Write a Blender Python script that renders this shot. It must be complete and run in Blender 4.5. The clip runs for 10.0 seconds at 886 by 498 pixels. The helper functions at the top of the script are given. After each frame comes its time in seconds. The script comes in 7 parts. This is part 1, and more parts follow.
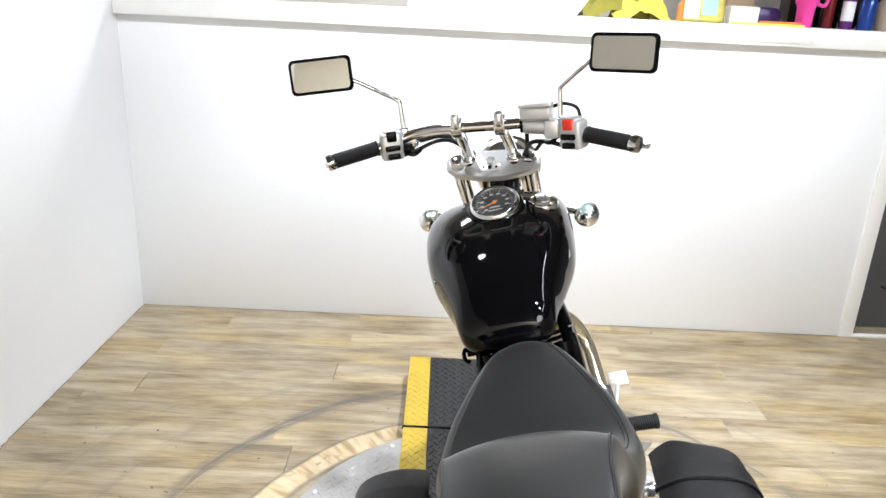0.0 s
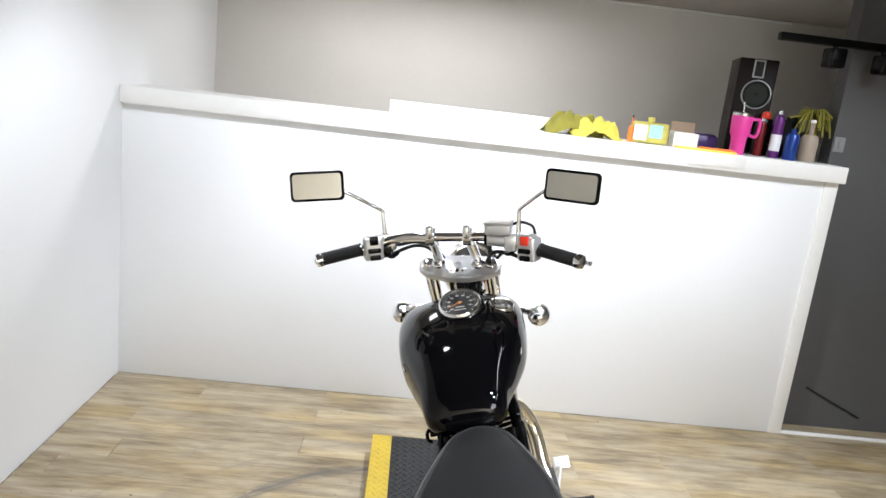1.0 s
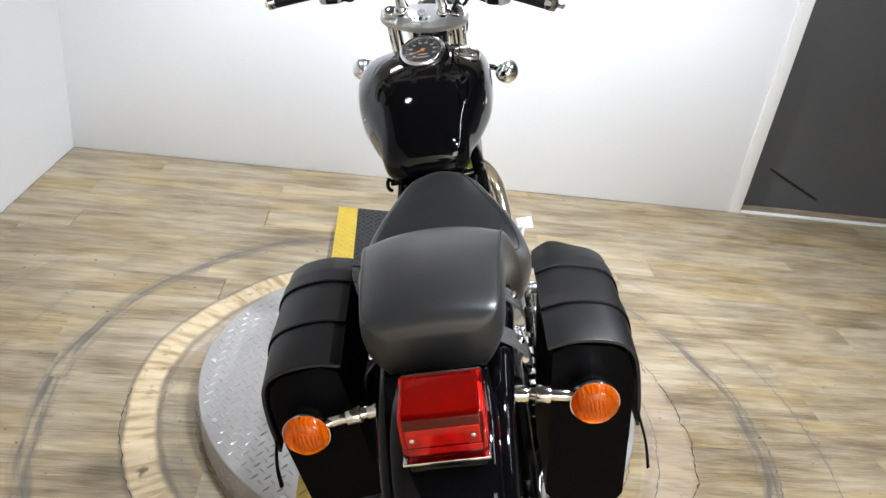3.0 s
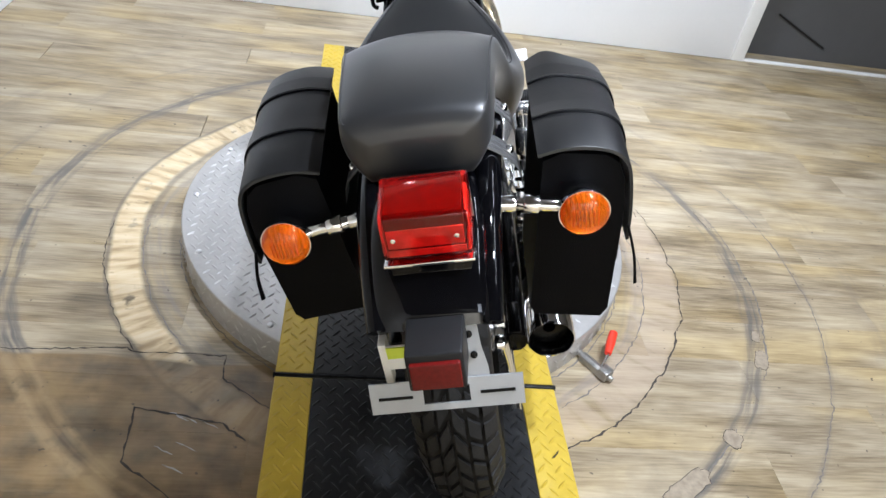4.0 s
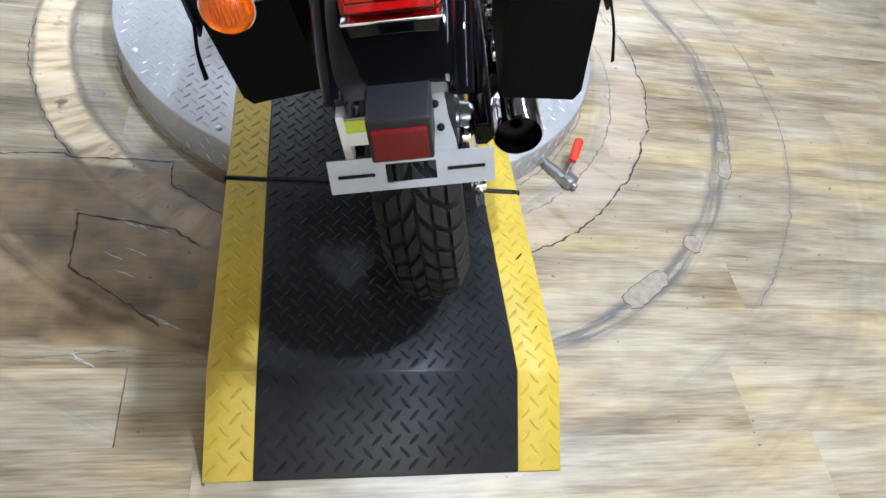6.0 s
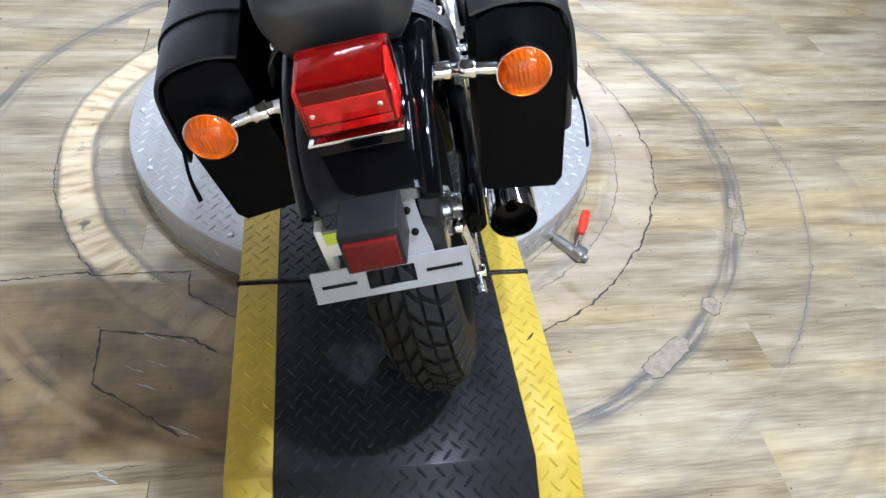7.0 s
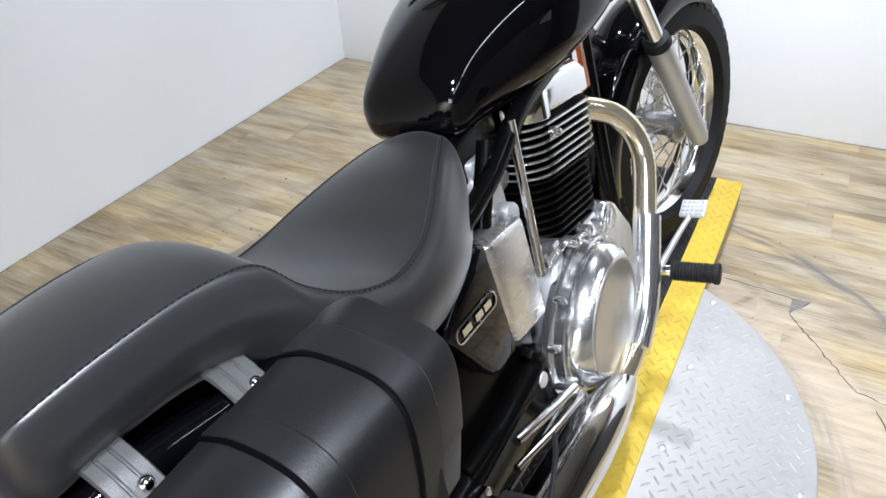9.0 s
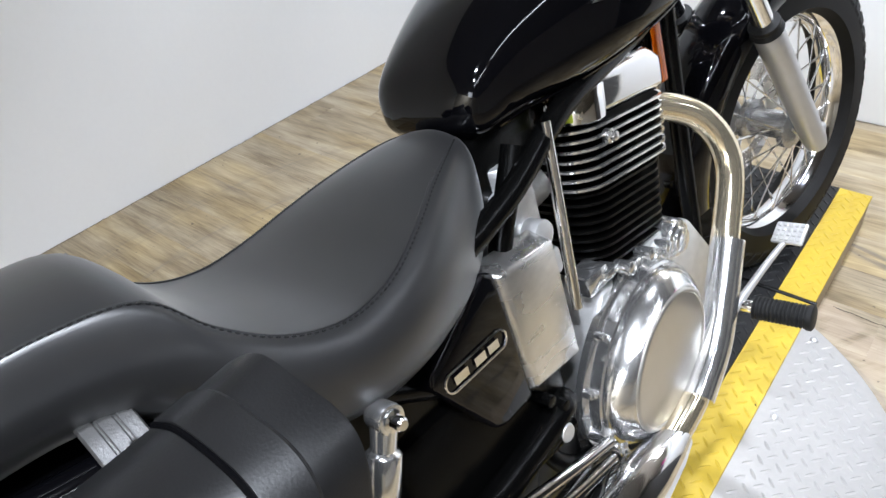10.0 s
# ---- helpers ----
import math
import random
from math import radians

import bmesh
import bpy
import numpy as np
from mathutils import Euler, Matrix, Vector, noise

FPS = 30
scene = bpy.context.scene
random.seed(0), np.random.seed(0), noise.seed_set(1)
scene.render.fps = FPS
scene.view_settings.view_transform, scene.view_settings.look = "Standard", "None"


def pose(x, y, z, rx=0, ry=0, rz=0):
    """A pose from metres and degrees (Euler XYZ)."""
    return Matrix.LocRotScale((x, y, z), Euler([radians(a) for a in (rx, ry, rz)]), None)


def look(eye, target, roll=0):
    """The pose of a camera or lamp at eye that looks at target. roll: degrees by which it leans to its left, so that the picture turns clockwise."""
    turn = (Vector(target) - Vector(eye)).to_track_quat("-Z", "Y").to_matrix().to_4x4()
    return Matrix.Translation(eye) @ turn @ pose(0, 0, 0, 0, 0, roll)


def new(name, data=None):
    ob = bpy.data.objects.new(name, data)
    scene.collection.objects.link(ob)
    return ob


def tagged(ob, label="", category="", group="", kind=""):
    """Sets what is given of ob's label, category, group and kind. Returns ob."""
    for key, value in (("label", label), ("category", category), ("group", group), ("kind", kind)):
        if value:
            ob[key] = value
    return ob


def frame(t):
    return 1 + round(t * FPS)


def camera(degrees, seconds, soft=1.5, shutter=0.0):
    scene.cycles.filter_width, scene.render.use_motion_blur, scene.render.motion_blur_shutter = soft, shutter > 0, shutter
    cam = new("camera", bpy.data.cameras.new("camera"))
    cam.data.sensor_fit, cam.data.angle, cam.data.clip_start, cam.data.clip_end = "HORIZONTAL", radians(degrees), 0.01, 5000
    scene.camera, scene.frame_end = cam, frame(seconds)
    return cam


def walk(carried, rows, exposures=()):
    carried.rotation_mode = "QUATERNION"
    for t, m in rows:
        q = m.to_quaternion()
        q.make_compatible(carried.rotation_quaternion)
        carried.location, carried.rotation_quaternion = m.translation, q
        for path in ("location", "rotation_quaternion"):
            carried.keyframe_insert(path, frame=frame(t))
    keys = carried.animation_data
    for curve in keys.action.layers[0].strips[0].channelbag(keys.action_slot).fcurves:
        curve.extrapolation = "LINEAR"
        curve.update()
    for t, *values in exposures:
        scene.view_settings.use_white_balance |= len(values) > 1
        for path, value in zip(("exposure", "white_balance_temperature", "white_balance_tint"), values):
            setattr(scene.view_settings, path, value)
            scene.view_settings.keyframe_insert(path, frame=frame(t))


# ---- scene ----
cam = camera(63.0, 10.0)
PATH = [
    (0, (-0.123, -0.797, 1.467), (-0.101, 1.096, 0.821), 2.9),
    (0.5, (-0.178, -0.994, 1.586), (-0.138, 0.938, 1.071), 3.5),
    (1, (-0.159, -1.049, 1.596), (-0.048, 0.9, 1.161), 6.7),
    (1.5, (-0.154, -1.052, 1.587), (-0.028, 0.892, 1.134), 7.0),
    (2, (-0.144, -1.061, 1.554), (0.0, 0.857, 1.005), 7.6),
    (2.5, (-0.136, -1.062, 1.494), (0.043, 0.797, 0.777), 7.8),
    (3, (-0.112, -1.029, 1.444), (0.125, 0.729, 0.521), 8.6),
    (3.2, (-0.101, -1.025, 1.42), (0.153, 0.683, 0.41), 9.2),
    (4.3, (-0.084, -1.03, 1.323), (0.22, 0.466, 0.03), 11.7),
    (4.5, (-0.08, -1.03, 1.308), (0.234, 0.424, -0.03), 12.8),
    (5, (-0.074, -1.031, 1.277), (0.277, 0.326, -0.15), 14.4),
    (5.5, (-0.078, -1.032, 1.252), (0.322, 0.237, -0.241), 16.7),
    (5.7, (-0.08, -1.036, 1.232), (0.334, 0.197, -0.288), 17.4),
    (6.8, (-0.068, -1.028, 1.27), (0.351, 0.265, -0.196), 11.7),
    (7, (-0.008, -1.025, 1.284), (0.302, 0.359, -0.126), 6.8),
    (7.2, (0.107, -1.018, 1.312), (0.279, 0.485, 0.003), 2.1),
    (7.5, (0.292, -1.024, 1.367), (0.23, 0.628, 0.241), 2.3),
    (7.7, (0.365, -0.991, 1.371), (0.118, 0.66, 0.269), -0.7),
    (8, (0.414, -0.845, 1.343), (0.013, 0.738, 0.189), 1.3),
    (8.2, (0.449, -0.71, 1.337), (0.107, 0.854, 0.139), 5.5),
    (8.5, (0.472, -0.575, 1.346), (0.128, 0.957, 0.107), 3.2),
    (8.8, (0.526, -0.413, 1.324), (-0.099, 1.071, 0.139), -0.7),
    (9, (0.566, -0.32, 1.326), (-0.239, 1.078, 0.145), -3.1),
    (9.5, (0.612, -0.133, 1.284), (-0.358, 1.11, 0.054), -4.6),
    (10, (0.589, -0.097, 1.264), (-0.46, 1.093, 0.045), -5.7),
]
walk(cam, [(t, look(eye, target, roll)) for t, eye, target, roll in PATH],
     [(0.0, 0.0, 6150, 10), (0.5, -0.20, 6100, 10), (1.5, -0.20, 6100, 10), (2.5, -0.28, 6100, 10), (3.2, -0.15, 5950, 10), (4.5, 0.05, 5500, 10), (5.5, 0.13, 5250, 10), (7.0, 0.10, 5250, 10), (7.4, -0.07, 5430, 10), (8.0, -0.08, 5550, 10), (8.5, -0.08, 5500, 10), (9.0, -0.14, 5750, 10), (10.0, -0.15, 5850, 10)])

# ---- world and light ----
world = bpy.data.worlds.new("world")
scene.world = world
world.use_nodes = True
world.node_tree.nodes["Background"].inputs["Color"].default_value = (0.9, 0.95, 1.0, 1)
world.node_tree.nodes["Background"].inputs["Strength"].default_value = 0.004


def area_light(name, eye, target, sx, sy, watts, color=(1, 0.97, 0.93), spread=180):
    d = bpy.data.lights.new(name, "AREA")
    d.spread = radians(spread)
    d.shape, d.size, d.size_y, d.energy, d.color = "RECTANGLE", sx, sy, watts, color
    ob = new(name, d)
    ob.matrix_world = look(eye, target)
    return ob


def downlight(name, eye, watts, target=None, cone=112, size=0.05, color=(0.985, 0.99, 1.0)):
    """A recessed ceiling lamp whose can cuts its light off to a cone."""
    d = bpy.data.lights.new(name, "SPOT")
    d.energy, d.color, d.spot_size, d.spot_blend, d.shadow_soft_size = watts, color, radians(cone), 0.65, size
    ob = new(name, d)
    ob.matrix_world = look(eye, target or (eye[0] + 0.001, eye[1], 0.0))
    return ob


def tube_light(name, eye, length, watts, lean=0.0, color=(0.985, 0.99, 1.0)):
    """A bare strip lamp under the ceiling, running along the bike."""
    ob = area_light(name, eye, (0, 0, 0), 0.045, length, watts, color, 165)
    ob.matrix_world = pose(*eye, 0, lean, 0)
    return ob


downlight("downlight_front", (0.35, 1.45, 2.27), 190, (0.35, 2.3, 0.4), 108, 0.05)
downlight("downlight_rear", (0.48, -0.05, 2.27), 125, None, 118, 0.045)
downlight("downlight_entry", (0.78, -0.45, 2.27), 140, None, 116, 0.045)
tube_light("tube_light_rear", (1.2, -0.35, 2.26), 1.1, 5, 8)
tube_light("tube_light_front", (1.1, 0.9, 2.26), 1.1, 5, 6)
downlight("downlight_left", (-0.62, 1.35, 2.27), 100, (-0.95, 2.1, 0.1), 116, 0.05)
downlight("downlight_right", (1.9, 1.3, 2.27), 100, (1.72, 2.15, 0.4), 112)
# added soft fill from behind, no lamp of the place
area_light("fill_light_rear", (1.2, -2.0, 2.2), (0.35, 2.5, 1.0), 0.9, 0.9, 10, (0.98, 0.99, 1.0), 100)
# unseen spot added to light the room's east end
downlight("fill_spot_east", (3.5, 0.6, 2.27), 50)
# unseen light added to brighten the south wall that the mirrors reflect
area_light("mirror_wall_fill", (0.6, -2.6, 2.2), (0.6, -3.4, 1.3), 1.6, 0.3, 110, (1, 0.97, 0.92))
# unseen light added to lift the far wall behind the counter
area_light("far_wall_fill", (-0.1, 3.2, 2.2), (-0.1, 3.2, 0), 1.6, 0.3, 26.0, (1, 0.95, 0.89))


# ---- materials ----
def material(name, color, rough=0.5, metal=0.0, vary=0.12, scale=40.0, bump=0.0, bump_scale=200.0, coat=0.0,
             rough_vary=0.1, sheen=0.0, trans=0.0, ior=1.45, stretch=(1, 1, 1), blotch=0.0, blotch_scale=3.0, per_object=0.0, specular=0.5):
    m = bpy.data.materials.new(name)
    m.use_nodes = True
    t = m.node_tree
    b = t.nodes["Principled BSDF"]
    N = t.nodes.new

    def L(a, c):
        t.links.new(a, c)
    co = N("ShaderNodeTexCoord")
    mp = N("ShaderNodeMapping")
    mp.inputs["Scale"].default_value = stretch
    L(co.outputs["Object"], mp.inputs["Vector"])
    n1 = N("ShaderNodeTexNoise")
    n1.inputs["Scale"].default_value, n1.inputs["Detail"].default_value = scale, 5
    L(mp.outputs["Vector"], n1.inputs["Vector"])
    n2 = N("ShaderNodeTexNoise")
    n2.inputs["Scale"].default_value, n2.inputs["Detail"].default_value = blotch_scale, 4
    L(mp.outputs["Vector"], n2.inputs["Vector"])
    val = N("ShaderNodeMath")
    val.operation = "MULTIPLY_ADD"
    L(n1.outputs["Fac"], val.inputs[0])
    val.inputs[1].default_value, val.inputs[2].default_value = 2 * vary, 1 - vary
    val2 = N("ShaderNodeMath")
    val2.operation = "MULTIPLY_ADD"
    L(n2.outputs["Fac"], val2.inputs[0])
    val2.inputs[1].default_value, val2.inputs[2].default_value = 2 * blotch, 1 - blotch
    mul = N("ShaderNodeMath")
    mul.operation = "MULTIPLY"
    L(val.outputs[0], mul.inputs[0])
    L(val2.outputs[0], mul.inputs[1])
    last = mul
    if per_object:
        oi = N("ShaderNodeObjectInfo")
        v3 = N("ShaderNodeMath")
        v3.operation = "MULTIPLY_ADD"
        L(oi.outputs["Random"], v3.inputs[0])
        v3.inputs[1].default_value, v3.inputs[2].default_value = 2 * per_object, 1 - per_object
        m3 = N("ShaderNodeMath")
        m3.operation = "MULTIPLY"
        L(mul.outputs[0], m3.inputs[0])
        L(v3.outputs[0], m3.inputs[1])
        last = m3
    mix = N("ShaderNodeVectorMath")
    mix.operation = "SCALE"
    mix.inputs[0].default_value = color
    L(last.outputs[0], mix.inputs["Scale"])
    L(mix.outputs[0], b.inputs["Base Color"])
    r = N("ShaderNodeMath")
    r.operation, r.use_clamp = "MULTIPLY_ADD", True
    L(n2.outputs["Fac"], r.inputs[0])
    r.inputs[1].default_value, r.inputs[2].default_value = 2 * rough_vary * rough, rough * (1 - rough_vary)
    L(r.outputs[0], b.inputs["Roughness"])
    b.inputs["Metallic"].default_value = metal
    b.inputs["Coat Weight"].default_value = coat
    b.inputs["Coat Roughness"].default_value = 0.03
    b.inputs["Transmission Weight"].default_value = trans
    b.inputs["IOR"].default_value = ior
    b.inputs["Sheen Weight"].default_value = sheen
    b.inputs["Sheen Roughness"].default_value = 0.35
    b.inputs["Specular IOR Level"].default_value = specular
    if bump:
        n3 = N("ShaderNodeTexNoise")
        n3.inputs["Scale"].default_value, n3.inputs["Detail"].default_value = bump_scale, 3
        L(mp.outputs["Vector"], n3.inputs["Vector"])
        bu = N("ShaderNodeBump")
        bu.inputs["Strength"].default_value, bu.inputs["Distance"].default_value = bump, 0.002
        L(n3.outputs["Fac"], bu.inputs["Height"])
        L(bu.outputs["Normal"], b.inputs["Normal"])
    return m


PAINT = material("gloss_black_paint", (0.0015, 0.0015, 0.002), 0.05, coat=0.0, specular=0.42, vary=0.05, rough_vary=0.3)
VINYL = material("black_seat_vinyl", (0.014, 0.014, 0.0145), 0.38, bump=0.04, bump_scale=700, rough_vary=0.25, blotch=0.2, specular=0.9, sheen=0.13)
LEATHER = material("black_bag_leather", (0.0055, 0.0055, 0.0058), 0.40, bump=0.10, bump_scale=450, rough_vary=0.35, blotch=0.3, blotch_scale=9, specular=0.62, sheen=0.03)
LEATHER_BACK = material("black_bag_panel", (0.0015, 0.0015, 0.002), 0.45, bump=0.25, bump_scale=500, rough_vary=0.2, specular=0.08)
STRAP = material("worn_grey_strap", (0.055, 0.054, 0.053), 0.36, bump=0.2, bump_scale=500, blotch=0.25, blotch_scale=20)
CHROME = material("chrome", (0.9, 0.9, 0.91), 0.09, metal=1, vary=0.03, rough_vary=0.5, blotch_scale=12)
HEADER = material("heat_tinted_chrome", (0.88, 0.78, 0.58), 0.14, metal=0.9, vary=0.12, scale=9, rough_vary=0.5, blotch_scale=12)
ALU = material("polished_aluminium", (0.88, 0.88, 0.88), 0.16, metal=0.95, vary=0.05, scale=30, rough_vary=0.3, bump=0.006, bump_scale=60, blotch=0.06, blotch_scale=9)
BRUSHED = material("brushed_aluminium", (0.76, 0.75, 0.73), 0.27, metal=0.95, vary=0.1, scale=60, stretch=(1, 1, 3), rough_vary=0.3, bump=0.02, bump_scale=250, blotch=0.1, blotch_scale=8)
SLIDER = material("satin_slider_aluminium", (0.5, 0.5, 0.5), 0.42, metal=0.7, vary=0.06, scale=60, rough_vary=0.2, bump=0.03, bump_scale=250)
CAST = material("cast_aluminium", (0.68, 0.68, 0.68), 0.36, metal=0.75, vary=0.15, scale=60, bump=0.3, bump_scale=300, blotch=0.15, blotch_scale=14)
SILVER = material("silver_paint", (0.62, 0.62, 0.62), 0.3, metal=0.55, vary=0.05, rough_vary=0.2)
BLACK = material("black_metal", (0.0015, 0.0015, 0.0015), 0.25, specular=0.2, vary=0.2, rough_vary=0.4, bump=0.05, bump_scale=150)
FINS = material("black_engine_enamel", (0.0015, 0.0015, 0.0015), 0.35, specular=0.2, vary=0.2, rough_vary=0.4)
RUBBER = material("black_rubber", (0.014, 0.014, 0.014), 0.55, specular=0.25, vary=0.2, bump=0.15, bump_scale=250)
# Darker than the tread blocks, so the grooves' shade is in the colour.
TYRE_BASE = material("tyre_side_and_groove_shade", (0.009, 0.0084, 0.008), 0.6, specular=0.15, vary=0.2, scale=60)
TYRE = material("tyre_rubber", (0.016, 0.0155, 0.015), 0.6, specular=0.15, vary=0.25, scale=60, bump=0.3, bump_scale=180, blotch=0.3, blotch_scale=12)
RED = material("red_lens", (0.82, 0.0006, 0.0001), 0.06, vary=0.25, scale=30, trans=0.95, bump=0.12, bump_scale=70)
HUB = material("dull_hub_casting", (0.46, 0.46, 0.46), 0.27, metal=0.9, vary=0.2, scale=50, bump=0.2, bump_scale=300, blotch=0.3, blotch_scale=14)
RED_DARK = material("dark_red_reflector", (0.11, 0.006, 0.005), 0.25, vary=0.35, scale=220, specular=0.3)
AMBER = material("amber_lens", (0.76, 0.17, 0.001), 0.08, vary=0.5, scale=60, trans=0.75)
MIRROR = material("mirror_glass", (0.86, 0.87, 0.86), 0.012, metal=1, vary=0.01, rough_vary=0.0)
GLASS = material("clear_gauge_glass", (1, 1, 1), 0.02, vary=0, rough_vary=0, trans=1.0)
DIAL = material("dark_dial_face", (0.012, 0.012, 0.013), 0.4)
DIAL_MARK = material("white_dial_marks", (0.3, 0.29, 0.26), 0.5)
NEEDLE = material("orange_needle", (0.55, 0.22, 0.05), 0.45)
KILL = material("red_switch_plastic", (0.75, 0.04, 0.015), 0.4)
PLATE = material("grey_plate_metal", (0.36, 0.372, 0.39), 0.42, metal=0.4, vary=0.08, scale=40, blotch=0.12, blotch_scale=12)
STICKER_W = material("white_sticker", (0.75, 0.75, 0.72), 0.5)
STICKER_Y = material("lime_sticker", (0.6, 0.72, 0.05), 0.5)
STEEL = material("tread_plate_aluminium", (0.47, 0.457, 0.443), 0.46, metal=0.5, vary=0.1, scale=80, rough_vary=0.35, bump=0.06, bump_scale=120, blotch=0.12, blotch_scale=5)
RAMP_BLACK = material("black_ramp_paint", (0.017, 0.017, 0.0175), 0.34, specular=0.3, vary=0.25, scale=50, rough_vary=0.4, bump=0.12, bump_scale=200, blotch=0.25, blotch_scale=7)
RAMP_YELLOW = material("yellow_ramp_paint", (0.52, 0.37, 0.035), 0.5, vary=0.14, scale=60, rough_vary=0.3, bump=0.1, bump_scale=200, blotch=0.2, blotch_scale=9)
WALL = material("white_wall_paint", (0.84, 0.855, 0.875), 0.42, vary=0.015, scale=60, rough_vary=0.2, bump=0.04, bump_scale=60, blotch=0.03, blotch_scale=1.5)
TRIM = material("white_trim_paint", (0.8, 0.8, 0.78), 0.4, vary=0.03, scale=30, bump=0.05, bump_scale=50)
GREY_WALL = material("dark_grey_wall_paint", (0.085, 0.085, 0.088), 0.55, vary=0.05, scale=20, bump=0.06, bump_scale=80, blotch=0.12)
FAR_WALL = material("off_white_far_wall", (0.66, 0.645, 0.62), 0.6, vary=0.03, scale=30, bump=0.05, bump_scale=60, blotch=0.05)
# The unseen booth ceiling's lack of light is put into its dark colour.
CEIL_UNLIT = material("unlit_ceiling_tone", (0.09, 0.085, 0.08), 0.85, vary=0.06, scale=14, bump=0.2, bump_scale=40, blotch=0.15)
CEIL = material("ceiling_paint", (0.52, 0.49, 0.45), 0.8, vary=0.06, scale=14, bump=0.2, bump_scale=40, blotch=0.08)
DIRT_SHADE = material("gap_dirt_and_shade", (0.06, 0.05, 0.042), 0.85, vary=0.4, scale=60)


# ---- mesh helpers ----
def finish(bm, name, mat, parent=None, label="", sharp=38, smooth=True):
    bmesh.ops.recalc_face_normals(bm, faces=bm.faces)
    lim = radians(sharp)
    for fc in bm.faces:
        fc.smooth = smooth
    for e in bm.edges:
        if len(e.link_faces) == 2 and e.calc_face_angle(0) > lim:
            e.smooth = False
    me = bpy.data.meshes.new(name)
    bm.to_mesh(me)
    bm.free()
    for m in (mat if isinstance(mat, (list, tuple)) else [mat]):
        me.materials.append(m)
    ob = new(name, me)
    if parent is not None:
        ob.parent = parent
    if label:
        ob["label"] = label
    return ob


def part(name, bm, mat, parent, label="", sharp=38):
    return finish(bm, name, mat, parent, label, sharp)


def thing(name, m, label, category, group="", kind=""):
    ob = new(name)
    ob.matrix_world = m
    ob.empty_display_size = 0.1
    return tagged(ob, label, category, group, kind)


def box(bm, lo, hi, bev=0.0, seg=2, m=None):
    lo, hi = Vector(lo), Vector(hi)
    c, s = (lo + hi) / 2, hi - lo
    r = bmesh.ops.create_cube(bm, size=1.0, matrix=Matrix.Translation(c) @ Matrix.Diagonal((s.x, s.y, s.z, 1)))
    vs = r["verts"]
    if bev:
        es = list({e for v in vs for e in v.link_edges})
        out = bmesh.ops.bevel(bm, geom=es, offset=bev, offset_type="OFFSET", segments=seg, profile=0.5, affect="EDGES", clamp_overlap=True)
        vs = list({v for f_ in out["faces"] for v in f_.verts} | {v for v in vs if v.is_valid})
    if m is not None:
        bmesh.ops.transform(bm, matrix=m, verts=vs)
    return vs


def rings(bm, rs, closed=True, cap=True, loop=False):
    """Skin a list of point rings."""
    vv = [[bm.verts.new(p) for p in r] for r in rs]
    k = len(vv[0])
    n = len(vv)
    for i in range(n if loop else n - 1):
        a, b = vv[i], vv[(i + 1) % n]
        for j in range(k if closed else k - 1):
            q = (j + 1) % k
            bm.faces.new((a[j], a[q], b[q], b[j]))
    if cap and closed and not loop:
        bm.faces.new(vv[0][::-1])
        bm.faces.new(vv[-1])
    return vv


def frame_of(axis):
    z = Vector(axis).normalized()
    x = z.orthogonal().normalized()
    return x, z.cross(x), z


def lathe(bm, profile, origin, axis, seg=24, cap=True, loop=False):
    """profile: (distance along the axis, radius)."""
    x, y, z = frame_of(axis)
    o = Vector(origin)
    rs = []
    for d_, r_ in profile:
        r_ = max(r_, 1e-4)
        rs.append([o + z * d_ + (x * math.cos(2 * math.pi * i / seg) + y * math.sin(2 * math.pi * i / seg)) * r_ for i in range(seg)])
    return rings(bm, rs, cap=cap, loop=loop)


def rod(bm, a, b, r, r2=None, seg=12, bev=0.0):
    a, b = Vector(a), Vector(b)
    L = (b - a).length
    r2 = r if r2 is None else r2
    pr = [(0, r), (L, r2)]
    if bev:
        pr = [(0, r - bev), (bev * 0.3, r - bev * 0.3), (bev, r), (L - bev, r2), (L - bev * 0.3, r2 - bev * 0.3), (L, r2 - bev)]
    lathe(bm, pr, a, b - a, seg)


def spline(pts, n=8):
    P = [Vector(p) for p in pts]
    P = [P[0] * 2 - P[1]] + P + [P[-1] * 2 - P[-2]]
    out = []
    for i in range(1, len(P) - 2):
        p0, p1, p2, p3 = P[i - 1:i + 3]
        for k in range(n):
            t = k / n
            out.append(0.5 * (2 * p1 + (p2 - p0) * t + (2 * p0 - 5 * p1 + 4 * p2 - p3) * t * t + (3 * p1 - p0 - 3 * p2 + p3) * t ** 3))
    out.append(P[-2])
    return out


def tube(bm, pts, r, seg=12, n=8, flat=1.0, cap=True):
    """A pipe along a smooth line; r a number or one radius per given point; flat squeezes it."""
    c = spline(pts, n) if n > 1 else [Vector(p) for p in pts]
    m = len(pts)
    up = None
    rs = []
    for i, p in enumerate(c):
        d_ = (c[min(i + 1, len(c) - 1)] - c[max(i - 1, 0)]).normalized()
        up = d_.orthogonal().normalized() if up is None else (up - d_ * up.dot(d_)).normalized()
        s = d_.cross(up)
        if isinstance(r, (int, float)):
            rr = r
        else:
            u = i / (len(c) - 1) * (m - 1)
            k = min(int(u), m - 2)
            rr = r[k] + (r[k + 1] - r[k]) * (u - k)
        rs.append([p + (up * math.cos(2 * math.pi * j / seg) + s * flat * math.sin(2 * math.pi * j / seg)) * rr for j in range(seg)])
    rings(bm, rs, cap=cap)


